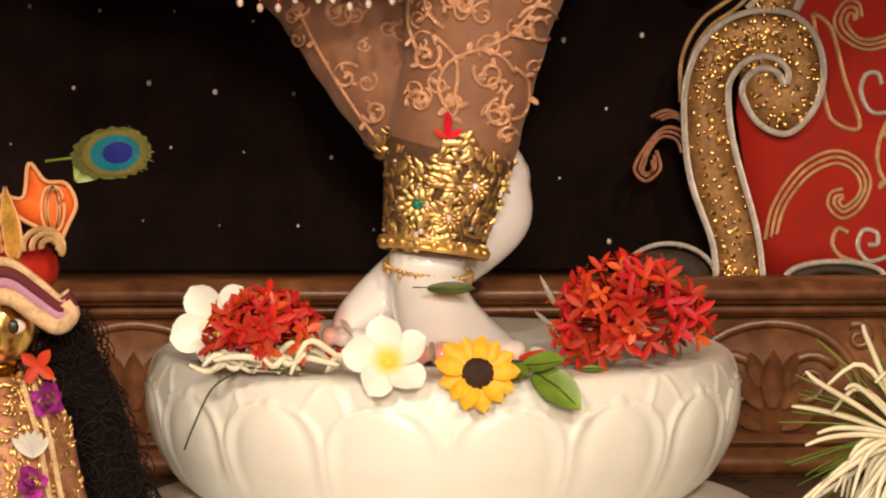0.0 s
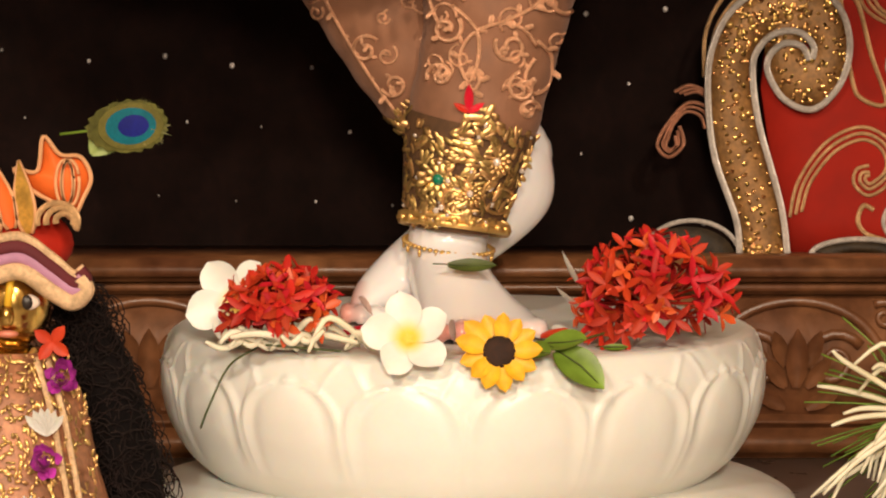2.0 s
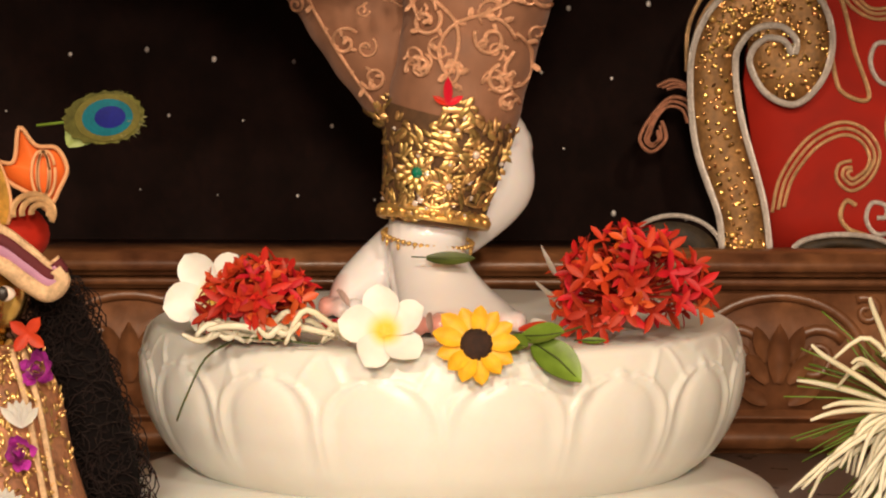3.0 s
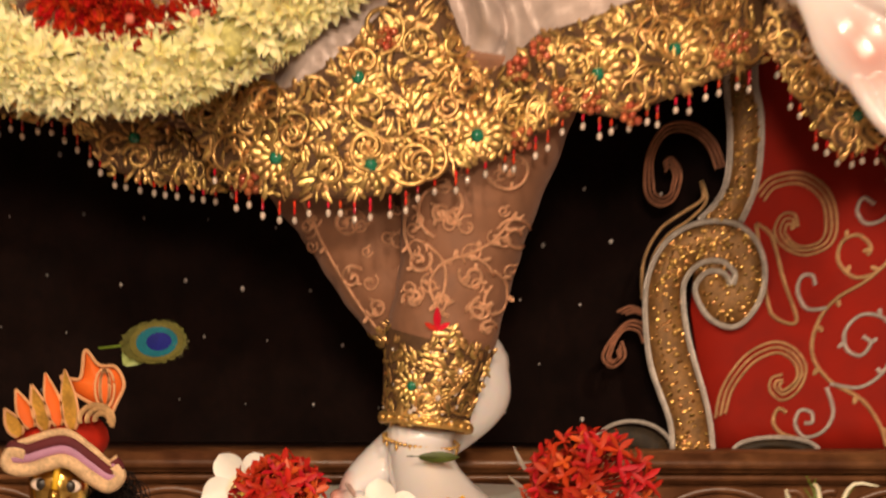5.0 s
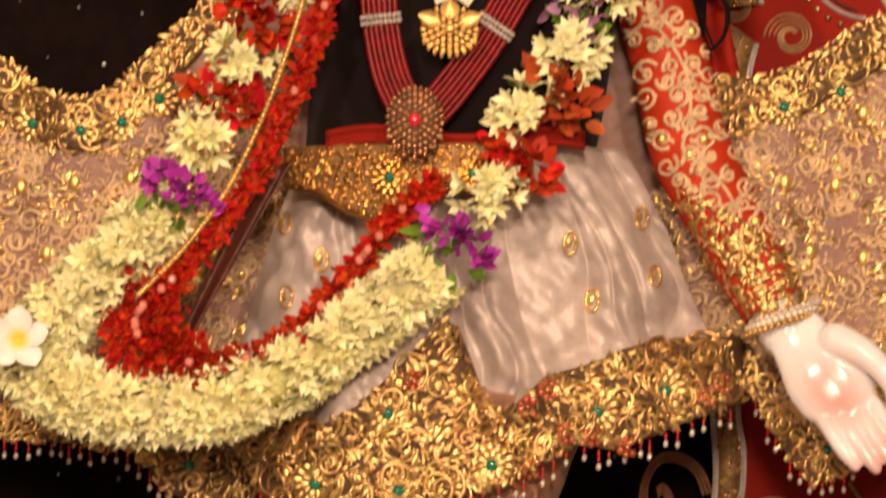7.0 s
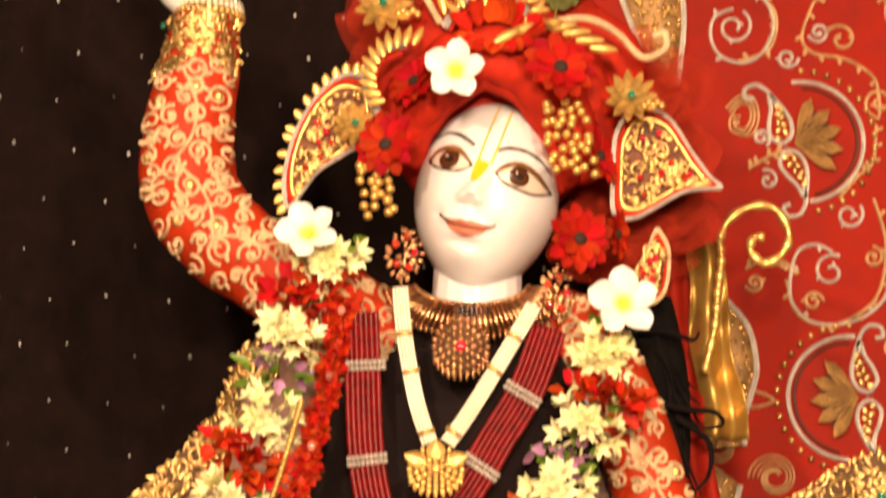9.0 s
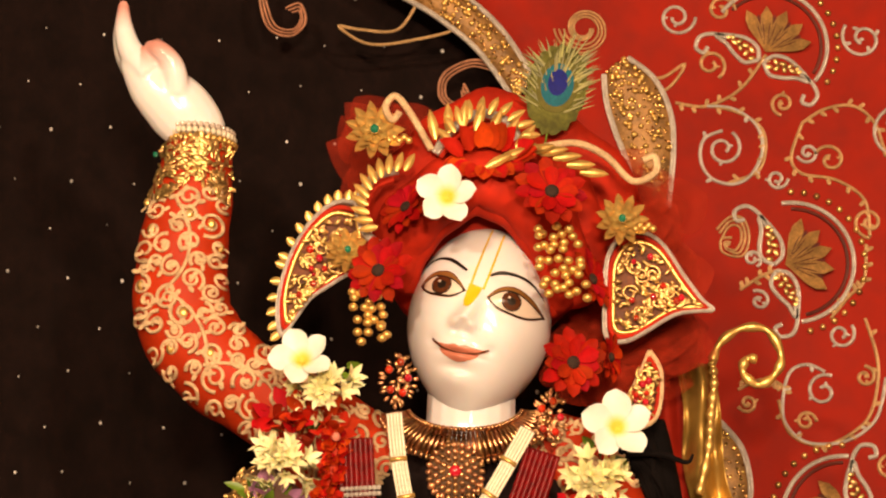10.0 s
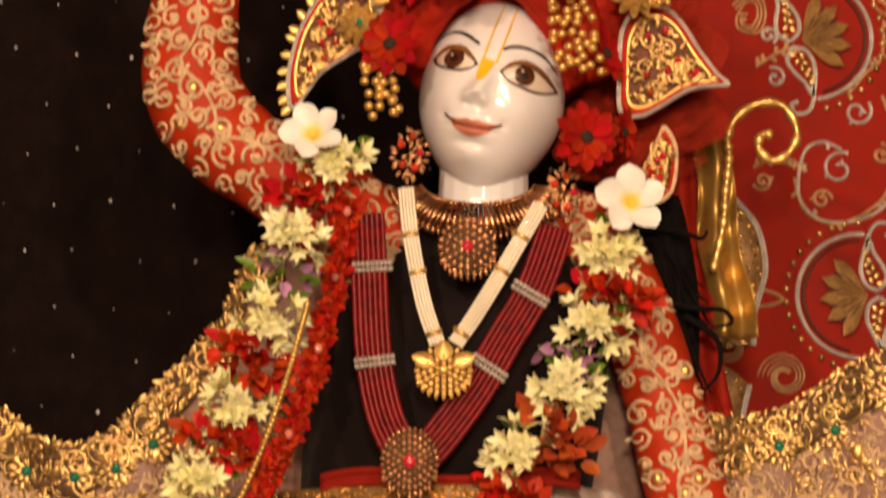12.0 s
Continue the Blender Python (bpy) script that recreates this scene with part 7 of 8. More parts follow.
choker = thing("choker", "broad rose-gold choker of narrow ribs around the neck", "necklace")
b, g2, d2 = Build(), Build(), Build()
for k in range(38):
    s = k / 37
    a = math.pi * (1.08 + 0.84 * s)
    cx, cz = 0.034, 1.320
    ux, uz = math.cos(a), math.sin(a) * 0.62
    y = -0.052 - 0.062 * math.sin(math.pi * s)
    p0, p1 = Vector((cx + 0.070 * ux, y, cz + 0.070 * uz - 0.002)), Vector((cx + 0.104 * ux, y - 0.006, cz + 0.135 * uz + 0.002))
    tube(b, [p0, (p0 + p1) / 2 - Vector((0, 0.004, 0)), p1], [0.0026, 0.0034, 0.0040], 6)
    ball(d2, p1 + Vector((0, -0.003, -0.004)), (0.003, 0.003, 0.0044), 6, 4)
    ball(g2, p0 + Vector((0, -0.003, 0)), 0.0034, 6, 4)
part("ribs", b, ROSE_GOLD, choker)["kind"] = "stuff"
part("drops", d2, ROSE_GOLD, choker)["kind"] = "stuff"
part("upper_beads", g2, ROSE_GOLD, choker)["kind"] = "stuff"

# ---- head-dress ----
turban = thing("turban", "red cloth turban wound in soft folds", "turban")
def band(b, pts, width, y0, y1, lumps):
    """A puffed band of cloth along (x, z) points."""
    ln = spline(pts, 40)
    p3 = [(p[0], y0 + (y1 - y0) * math.sin(math.pi * i / 40), p[1]) for i, p in enumerate(ln)]
    tube(b, p3, [width * (0.75 + 0.3 * math.sin(math.pi * i / 40)) * (1 + 0.08 * math.sin(i * lumps)) for i in range(41)], 16, 0.8)


for pts, w, y0, y1 in (([(-0.036, 1.462), (-0.012, 1.512), (0.050, 1.553), (0.112, 1.514), (0.140, 1.43)], 0.015, -0.03, -0.092), ([(-0.045, 1.470), (-0.018, 1.528), (0.052, 1.572), (0.120, 1.528), (0.150, 1.440)], 0.025, -0.03, -0.105),
                       ([(-0.070, 1.480), (-0.03, 1.550), (0.055, 1.590), (0.135, 1.550), (0.175, 1.45)], 0.032, -0.02, -0.092),
                       ([(-0.085, 1.50), (-0.05, 1.585), (0.05, 1.628), (0.15, 1.59), (0.20, 1.47)], 0.036, 0.0, -0.07),
                       ([(-0.06, 1.56), (0.02, 1.655), (0.10, 1.665), (0.20, 1.60), (0.24, 1.50)], 0.042, 0.02, -0.03)):
    b = Build()
    band(b, pts, w, y0, y1, 0.9)
    part("fold", b, RED_DEEP, turban)
b = Build()
ball(b, (0.06, 0.035, 1.53), (0.13, 0.09, 0.13), 24, 14)
part("crown_back", b, RED_DEEP, turban)
TULLE_RED = mat("red_tulle", (0.42, 0.030, 0.012), 0.8, spread=0.4, scale=60, spec=0.15, bump=0.5, bump_scale=300)
TULLE_RED.node_tree.nodes["Principled BSDF"].inputs["Alpha"].default_value = 0.38
puff = thing("tulle_ruffle", "soft red tulle ruffle behind the head-dress", "ruffle")
rr = random.Random(95)
b = Build()
for k in range(230):
    s = rr.random()
    x = 0.16 + 0.16 * rr.random() if s < 0.75 else rr.uniform(-0.11, 0.16)
    z = rr.uniform(1.34, 1.64) if s < 0.75 else rr.uniform(1.58, 1.70)
    if x > 0.24 and abs(z - 1.48) > 0.12 * (0.36 - x) / 0.12 + 0.06:
        continue
    d = Vector((x - 0.08, -0.05, z - 1.48)) + Vector((rr.uniform(-0.08, 0.08), 0, rr.uniform(-0.08, 0.08)))
    petal(b, (x - d.x * 0.2, rr.uniform(-0.01, 0.06), z - d.z * 0.2), d, (rr.uniform(-0.5, 0.5), -1, rr.uniform(-0.5, 0.5)), rr.uniform(0.05, 0.08), rr.uniform(0.05, 0.09), rr.uniform(-0.3, 0.4), rr.uniform(-0.3, 0.5), 0.7, 8, 6, rr.uniform(-0.4, 0.4))
part("tulle", b, TULLE_RED, puff)["kind"] = "stuff"

cy = -0.095
plane = lambda x, z: cy


PLATE_GROUND = mat("red_brown_velvet", (0.16, 0.045, 0.015), 0.7, spread=0.5, scale=200, bump=0.4)


def plate(name, label, outline, y, fill_mat, seed, count, cords=((0.0, SILVER_CORD), (0.10, RED_DEEP), (0.18, GOLD)), teeth=0):
    """A padded jewelled plate: dark ground, cord edges, gold chips and stones."""
    P = thing(name, label, "ornament", "head-dress ornaments")
    ol = spline(outline + outline[:1], 60)
    c = ol[:-1].mean(axis=0)
    b = Build()
    verts, faces = [], []
    for i in range(5):
        k = i / 4
        for p in ol[:-1]:
            q = c + (p - c) * k
            verts.append((q[0], y - 0.006 * (1 - k * k), q[1]))
    n = len(ol) - 1
    faces = [(i * n + j, i * n + (j + 1) % n, (i + 1) * n + (j + 1) % n, (i + 1) * n + j) for i in range(4) for j in range(n)]
    b.add(verts, faces)
    verts2 = [(p[0], y + 0.006, p[1]) for p in ol[:-1]]
    b.add(verts[4 * n:] + verts2, [(j, (j + 1) % n, n + (j + 1) % n, n + j) for j in range(n)] + [tuple(range(2 * n - 1, n - 1, -1))])
    part("ground", b, PLATE_GROUND, P)
    for shrink, m in cords:
        b = Build()
        tube(b, [((c + (p - c) * (1 - shrink))[0], y - 0.004, (c + (p - c) * (1 - shrink))[1]) for p in ol], 0.0032, 6)
        part("edge_cord", b, m, P)
    r6 = random.Random(seed)
    b, st = Build(), Build()
    lim = 1 - cords[-1][0] - 0.06
    for _ in range(count):
        p = ol[r6.randrange(n)]
        k = math.sqrt(r6.random()) * lim
        q = c + (p - c) * k
        a = r6.uniform(0, 6.28)
        chip(b, (q[0], y - 0.008 - 0.003 * r6.random(), q[1]), (math.cos(a), r6.uniform(-0.3, 0.3), math.sin(a)), (r6.uniform(-0.3, 0.3), -1, r6.uniform(-0.3, 0.3)), r6.uniform(0.007, 0.015), r6.uniform(0.003, 0.0055), 0.0025)
    for k in range(9):
        sx, sz = c + (ol[(k * 17) % n] - c) * (0.30 + 0.06 * (k % 4))
        draw(b, spiral(sx, sz, 0.011, 1.3, 120 * k, 1 if k % 2 else -1, 0.3, 18), 0.0018, lambda x, z: y - 0.010, 0)
    part("filigree", b, fill_mat, P)["kind"] = "stuff"
    for k in range(8):
        q = c + (ol[(k * 7) % n] - c) * r6.uniform(0.1, 0.6)
        ball(st, (q[0], y - 0.012, q[1]), r6.uniform(0.003, 0.0055), 6, 4)
    part("stones", st, RED_GEM, P)["kind"] = "stuff"
    if teeth:
        b = Build()
        for k in range(teeth):
            i = int(n * (0.02 + 0.50 * k / teeth))
            p, d = ol[i], ol[i] - c
            petal(b, (p[0], y - 0.002, p[1]), (d[0] - 0.02, 0, d[1] + 0.02), (0, -1, 0), 0.015, 0.011, 0.4, 0.2, 0.9, 5, 3)
        part("gold_teeth", b, GOLD, P)["kind"] = "stuff"
    return P


plate("crest_plate", "crescent gold crown plate with red and gold filigree", [(-0.085, 1.552), (-0.118, 1.558), (-0.150, 1.533), (-0.176, 1.487), (-0.189, 1.434), (-0.185, 1.395), (-0.168, 1.416), (-0.150, 1.440), (-0.118, 1.462), (-0.080, 1.490)], -0.085, GOLD_CHIPS, 101, 130, teeth=16)
plate("crest_plate", "leaf-shaped gold crown plate edged in silver cord", [(0.218, 1.514), (0.241, 1.523), (0.270, 1.509), (0.298, 1.466), (0.318, 1.438), (0.331, 1.426), (0.312, 1.425), (0.284, 1.420), (0.250, 1.400), (0.225, 1.388), (0.203, 1.394), (0.202, 1.440), (0.205, 1.487)], -0.07, GOLD_CHIPS, 102, 140)
plate("crest_plate", "curved gold side plate with pink cord edge", [(0.255, 1.378), (0.268, 1.35), (0.262, 1.30), (0.235, 1.285), (0.205, 1.305), (0.23, 1.325)], -0.06, GOLD_CHIPS, 103, 60, ((0.0, PINK_CORD), (0.14, RED_DEEP)))
for x, z, s, lab in ((-0.073, 1.640, 0.036, "star-shaped gold crown flower with a green stone"), (0.222, 1.528, 0.032, "star-shaped gold crown flower with a dark stone"), (-0.105, 1.492, 0.028, "gold crown flower with a green stone")):
    f = thing("crown_flower", lab, "ornament", "head-dress ornaments")
    b, g = Build(), Build()
    for ring, n, k in ((1.0, 11, 0.55), (0.65, 9, 0.45), (0.38, 7, 0.3)):
        for j in range(n):
            a = 2 * math.pi * (j + ring) / n
            petal(b, (x + s * 0.25 * math.cos(a) * ring, -0.105 - 0.006 * (1 - ring), z + s * 0.25 * math.sin(a) * ring), (math.cos(a), -0.25, math.sin(a)), (0, -1, 0), s * k * 1.5, s * 0.36, 0.4, 0.25, 1.0, 5, 3)
    part("petals", b, GOLD, f)["kind"] = "stuff"
    ball(g, (x, -0.120, z), s * 0.17, 8, 6)
    part("stone", g, GREEN_GEM, f)
    b = Build()
    for j in range(5):
        ball(b, (x + s * (0.5 + 0.16 * j), -0.112, z - s * 0.35 + 0.004 * (j % 2)), 0.005, 6, 4)
    part("gold_beads", b, GOLD, f)["kind"] = "stuff"
curls = [([(-0.005, 1.615), (-0.030, 1.660), (-0.048, 1.682), (-0.060, 1.668), (-0.052, 1.652), (-0.043, 1.662)], 0.0045, PINK_CORD),
         ([(0.000, 1.610), (0.020, 1.640), (0.055, 1.660), (0.090, 1.645), (0.100, 1.615)], 0.006, SILVER_CORD), ([(0.006, 1.605), (0.025, 1.630), (0.055, 1.646), (0.082, 1.635), (0.092, 1.612)], 0.003, RED_DEEP),
         ([(0.13, 1.618), (0.17, 1.622), (0.205, 1.605), (0.235, 1.575), (0.262, 1.585), (0.262, 1.605), (0.248, 1.600)], 0.0045, PINK_CORD),
         ([(-0.045, 1.590), (-0.075, 1.580), (-0.092, 1.550), (-0.085, 1.515), (-0.070, 1.500)], 0.0055, SILVER_CORD), ([(-0.05, 1.578), (-0.072, 1.568), (-0.082, 1.545), (-0.076, 1.52)], 0.003, RED_DEEP)]
for pts, r, m in curls:
    b = Build()
    tube(b, [(x, -0.115, z) for x, z in spline(pts, 36)], r, 8)
    solid("crown_curl", b, m, "curved corded wire of the crown", "ornament", "head-dress wires")
arch = thing("crown_arch", "silver corded arch ringed with small gold leaves on the turban", "ornament", "head-dress ornaments")
for (cx0, cz0), rad, a0, a1 in (((0.062, 1.610), 0.044, 0.15, 2.9), ((-0.040, 1.545), 0.040, 1.5, 3.9)):
    for k in range(11):
        a = a0 + (a1 - a0) * k / 10
        b = Build()
        petal(b, (cx0 + rad * 1.02 * math.cos(a), -0.128, cz0 + rad * 1.02 * math.sin(a)), (math.cos(a - 0.5), -0.15, math.sin(a - 0.5)), (0, -1, 0.1), 0.024, 0.010, 0.45, 0.25, 0.9, 6, 3)
        part("gold_leaf", b, GOLD, arch)
feathers = thing("gold_leaf_spray", "spray of narrow gold leaves over the turban", "ornament", "head-dress ornaments")
for x, z, dx, dz in [(0.0 + 0.016 * k, 1.625 + 0.012 * math.sin(k * 0.7), -0.2 + 0.17 * k, 1.0 - 0.02 * k) for k in range(7)] + [(0.06 + 0.016 * k, 1.590 + 0.018 * math.sin(k * 0.5), 0.8, 0.35 - 0.07 * k) for k in range(8)]:
    b = Build()
    petal(b, (x, -0.125, z), (dx, -0.1, dz), (0, -1, 0.1), 0.036, 0.012, 0.45, 0.25, 0.9, 7, 4)
    part("gold_leaf", b, GOLD, feathers)
bb = Build()
ball(bb, (0, 0, 0), (0.0058, 0.0058, 0.0052), 10, 8)
BEAD = bb.mesh("bead", GOLD)
for lab, x0, z0, cols, rows in (("bunch of round gold bead tassels at the temple", 0.118, 1.515, 5, 8), ("short gold bead tassels under the crown", -0.100, 1.440, 4, 6)):
    t = thing("bead_tassel", lab, "ornament", "bead tassels")
    for i in range(cols):
        for j in range(rows - (i % 2)):
            x, z = x0 + 0.011 * i + RNG.uniform(-0.0045, 0.0045) + 0.002 * j, z0 - 0.0120 * j - (0.006 if i % 2 else 0) + RNG.uniform(-0.004, 0.004)
            part("bead", BEAD, None, t).location = (x, -0.125 - RNG.uniform(0, 0.008), z)
for at, way, s in (((0.137, -0.150, 1.553), (0.1, -1, 0.25), 0.044), ((-0.068, -0.135, 1.462), (-0.3, -1, 0.1), 0.041), ((0.160, -0.125, 1.352), (0.35, -1, 0.0), 0.041), ((0.185, -0.09, 1.46), (0.8, -0.6, 0.2), 0.036),
                   ((-0.035, -0.11, 1.545), (-0.7, -0.8, 0.4), 0.036), ((0.205, -0.09, 1.365), (0.9, -0.5, 0.0), 0.030)):
    gerbera(at, way, 0.3, s)
b = Build()
for k in range(26):
    a = rr.uniform(0, 6.28)
    petal(b, (0.06 + 0.03 * math.cos(a), -0.12, 1.605 + 0.012 * math.sin(a)), (math.cos(a), -0.5, 0.6 * math.sin(a)), (0, -1, 0.3), 0.038, 0.024, 0.3, 0.3, 0.7, 5, 4)
solid("red_petal_tuft", b, RED_PETAL_JOINED, "red petals tucked in the turban", "petals")
plumeria((0.014, -0.165, 1.543), (-0.1, -1, 0.05), 0.15, 0.041)
plumeria((-0.157, -0.140, 1.352), (-0.1, -1, 0.3), 0.7, 0.042)
plumeria((0.210, -0.135, 1.272), (0.05, -1, 0.1), 0.35, 0.047)

# peacock feathers
def peacock(label, at, way_xz, size, up_turn):
    f = thing("peacock_feather", label, "feather", "peacock feathers")
    a0 = math.atan2(way_xz[1], way_xz[0])
    x, y, z = at
    rr = random.Random(97)
    b = Build()
    for k in range(190):
        a = a0 + rr.uniform(-1.3, 1.3)
        st = rr.uniform(-0.9, 0.35) * size
        bx, bz = x + math.cos(a0) * st, z + math.sin(a0) * st
        petal(b, (bx, y + rr.uniform(0.001, 0.004), bz), (math.cos(a), rr.uniform(-0.1, 0.1), math.sin(a)), (0, -1, 0), size * rr.uniform(0.9, 1.35) * (1.0 if size > 0.03 else 0.72), size * 0.055, 0.2, 0.1, 1.0, 4, 2)
    part("barbs", b, mat("olive_green_barbs", (0.16, 0.15, 0.03), 0.45, 0.2, spread=0.4, island=0.5, sheen=0.3), f)["kind"] = "stuff"
    b = Build()
    verts = [(x, y - 0.001, z)]
    for j in range(40):
        a = 2 * math.pi * j / 40
        k = size * (1.0 + 0.05 * math.sin(j * 2.7))
        u, v = k * (1.12 * math.cos(a) + (0.0 if math.cos(a) > 0 else 0.25 * math.cos(a))), k * 0.80 * math.sin(a)
        verts.append((x + u * math.cos(a0) - v * math.sin(a0), y + 0.0005, z + u * math.sin(a0) + v * math.cos(a0)))
    b.add(verts, [(0, 1 + j, 1 + (j + 1) % 40) for j in range(40)])
    part("vane", b, mat("green_bronze_vane", (0.17, 0.17, 0.035), 0.45, 0.25, spread=0.5, scale=200, weave=0.5, bump_scale=500), f)
    for r, m, o in ((0.62, ("bronze_ring", (0.11, 0.10, 0.02)), 0.0), (0.48, ("teal_ring", (0.004, 0.11, 0.15)), 0.0), (0.34, ("deep_blue_eye", (0.008, 0.012, 0.16)), 0.08)):
        b = Build()
        verts = [(x, y - 0.003, z)]
        for j in range(24):
            a = 2 * math.pi * j / 24
            big = 1.3 if size < 0.03 else 1.0
            u, v = size * r * big * (1.25 * math.cos(a) + o), size * r * big * 0.9 * math.sin(a)
            verts.append((x + u * math.cos(a0) - v * math.sin(a0), y - 0.001 - 0.002 * (0.7 - r), z + u * math.sin(a0) + v * math.cos(a0)))
        verts[0] = (verts[0][0], y - 0.002 - 0.003 * (0.7 - r), verts[0][2])
        b.add(verts, [(0, 1 + j, 1 + (j + 1) % 24) for j in range(24)])
        part("eye_ring", b, mat(m[0], m[1], 0.6, 0.0, spread=0.2, scale=300, spec=0.12), f)
    b = Build()
    tube(b, [(x - math.cos(a0) * size * 2.2, y + 0.004, z - math.sin(a0) * size * 2.2), (x, y + 0.003, z)], 0.0012, 5)
    part("quill", b, LEAF, f)
    return f


peacock("peacock feather with a blue eye above the turban", (0.148, -0.085, 1.703), (0.22, 1.0), 0.046, 0)

# hair, ribbon and red cloth hanging at the shoulder
hair = thing("black_hair_locks", "loose black curling hair locks at the shoulder", "hair")
for x, dx, r in ((0.222, 0.030, 0.020), (0.246, 0.034, 0.022), (0.266, 0.026, 0.016)):
    b = Build()
    tube(b, spline([(x, 0.035, 1.31), (x + dx * 0.3, 0.03, 1.25), (x + dx * 0.7, 0.03, 1.18), (x + dx, 0.03, 1.09)], 20), [r * (0.75 + 0.4 * math.sin(math.pi * i / 20)) * (1 - 0.6 * (i / 20) ** 4) for i in range(21)], 12)
    part("lock", b, HAIR, hair)
for k in range(46):
    x, z = 0.205 + rr.uniform(0, 0.035), 1.30 - rr.uniform(0, 0.04)
    x2 = x + rr.uniform(0.02, 0.085)
    z2 = rr.uniform(1.06, 1.20)
    w = rr.uniform(-0.012, 0.012)
    b = Build()
    tube(b, spline([(x, 0.02, z), (x + (x2 - x) * 0.4 + w, 0.012 + rr.uniform(-0.01, 0.02), z + (z2 - z) * 0.35), (x + (x2 - x) * 0.7 - w, 0.01, z + (z2 - z) * 0.7), (x2, 0.01, z2)], 14), [0.0062 - 0.0052 * i / 14 for i in range(15)], 6)
    part("lock", b, HAIR, hair)
for pts in ([(0.23, 0.0, 1.265), (0.27, -0.01, 1.262), (0.300, -0.01, 1.252), (0.308, -0.01, 1.262)], [(0.25, 0.0, 1.18), (0.29, -0.01, 1.168), (0.325, -0.01, 1.165), (0.335, -0.01, 1.15), (0.31, -0.01, 1.145)],
            [(0.28, 0.0, 1.16), (0.318, -0.005, 1.13), (0.318, -0.005, 1.09), (0.295, 0, 1.065)]):
    b = Build()
    tube(b, spline(pts, 18), [0.0052 - 0.0036 * i / 18 for i in range(19)], 6)
    part("lock", b, HAIR, hair)
ribbon = thing("gold_ribbon", "hanging gold satin ribbon beside the throne embroidery", "ribbon")
b = Build()
thick_sheet(b, lambda u, v: (0.294 + 0.022 * v + 0.044 * u + 0.010 * u * v + 0.004 * math.sin(v * 9), 0.05 + 0.010 * math.sin(u * 8 + v * 3) + 0.006 * math.sin(v * 17 + u * 4), 1.385 - 0.245 * v), 26, 30, 0.002)
part("gold_strip", b, mat("gold_satin", (0.48, 0.28, 0.07), 0.34, 0.65, spread=0.3, scale=30, weave=0.1), ribbon)
for nm, pts, r in (("tinsel_edge", [(0.337, 1.383), (0.339, 1.358), (0.334, 1.316), (0.330, 1.274), (0.317, 1.219)], 0.0048),
                   ("tinsel_hook", [(0.337, 1.383), (0.348, 1.407), (0.376, 1.425), (0.407, 1.421), (0.422, 1.389), (0.412, 1.365), (0.392, 1.354), (0.375, 1.369), (0.379, 1.386), (0.392, 1.386)], 0.0052)):
    b = Build()
    tube(b, [(x, 0.03, z) for x, z in spline(pts, 60)], [r * (1 + 0.25 * math.sin(i * 0.9)) for i in range(61)], 8)
    part(nm, b, GOLD, ribbon, "twisted gold tinsel")
b = Build()
thick_sheet(b, lambda u, v: (0.245 + 0.05 * u + 0.05 * v + 0.005 * math.sin(v * 7), 0.065 + 0.008 * math.sin(u * 9 + v * 4), 1.42 - 0.40 * v), 14, 20, 0.003)
solid("red_drape", b, RED_CLOTH, "hanging strip of red cloth behind the hair", "drape")
for lab, x, z in (("rose-gold earring with red stones", -0.046, 1.340), ("rose-gold earring with red and pearl stones", 0.134, 1.292)):
    e = thing("earring", lab, "earring", "earrings")
    b, st = Build(), Build()
    for k in range(70):
        a, q = rr.uniform(0, 6.28), math.sqrt(rr.random())
        chip(b, (x + 0.021 * q * math.cos(a), -0.085 - 0.012 * (1 - q * q), z + 0.034 * q * math.sin(a)), (math.cos(a), 0, math.sin(a)), (0, -1, 0), 0.009, 0.004, 0.002)
    part("filigree", b, ROSE_GOLD, e)["kind"] = "stuff"
    for k in range(5):
        ball(st, (x + 0.012 * math.cos(k * 1.3), -0.098, z + 0.02 * math.sin(k * 1.3)), 0.005, 8, 6)
    part("stones", st, RED_GEM, e)["kind"] = "stuff"

# ---- the small brass figure with its crown ----
fig = Build()
FYC = -0.25
fx = -0.362
for pts, rad, dp in (([(fx, FYC, 0.035), (fx - 0.003, FYC, 0.10), (fx - 0.002, FYC, 0.165), (fx, FYC, 0.195), (fx + 0.001, FYC, 0.205)], (0.075, 0.062, 0.048, 0.03, 0.016), 0.8), ([(fx, FYC, 0.195), (fx + 0.002, FYC - 0.004, 0.215)], (0.015, 0.014), 1.0)):
    ln = spline([(*p, r) for p, r in zip(pts, rad)], 20)
    tube(fig, ln[:, :3], ln[:, 3], 24, dp)
ball(fig, (fx + 0.003, FYC - 0.008, 0.240), (0.030, 0.034, 0.037), 24, 18)
ball(fig, (fx + 0.002, FYC - 0.043, 0.232), (0.006, 0.008, 0.010), 10, 8)
for slot, s, w, h, zz in ((1, -1, 0.011, 0.0065, 0.244), (1, 1, 0.011, 0.0065, 0.242), (2, -1, 0.006, 0.006, 0.244), (2, 1, 0.006, 0.006, 0.242)):
    fig.slot = slot
    ball(fig, (fx + 0.003 + s * 0.0135, FYC - 0.0355 - 0.0015 * (slot == 2), zz), (w, 0.003, h), 12, 8)
fig.slot = 3
tube(fig, [(fx + 0.006, FYC - 0.040, 0.268), (fx + 0.003, FYC - 0.046, 0.240)], 0.0032, 6)
fig.slot = 4
ball(fig, (fx + 0.002, FYC - 0.040, 0.2175), (0.009, 0.004, 0.003), 10, 6)
solid("brass_statuette", fig, [BRASS, PAINT_WHITE, PAINT_BLACK, PAINT_YELLOW, PAINT_LIP], "small polished brass statuette with painted eyes", "statuette")
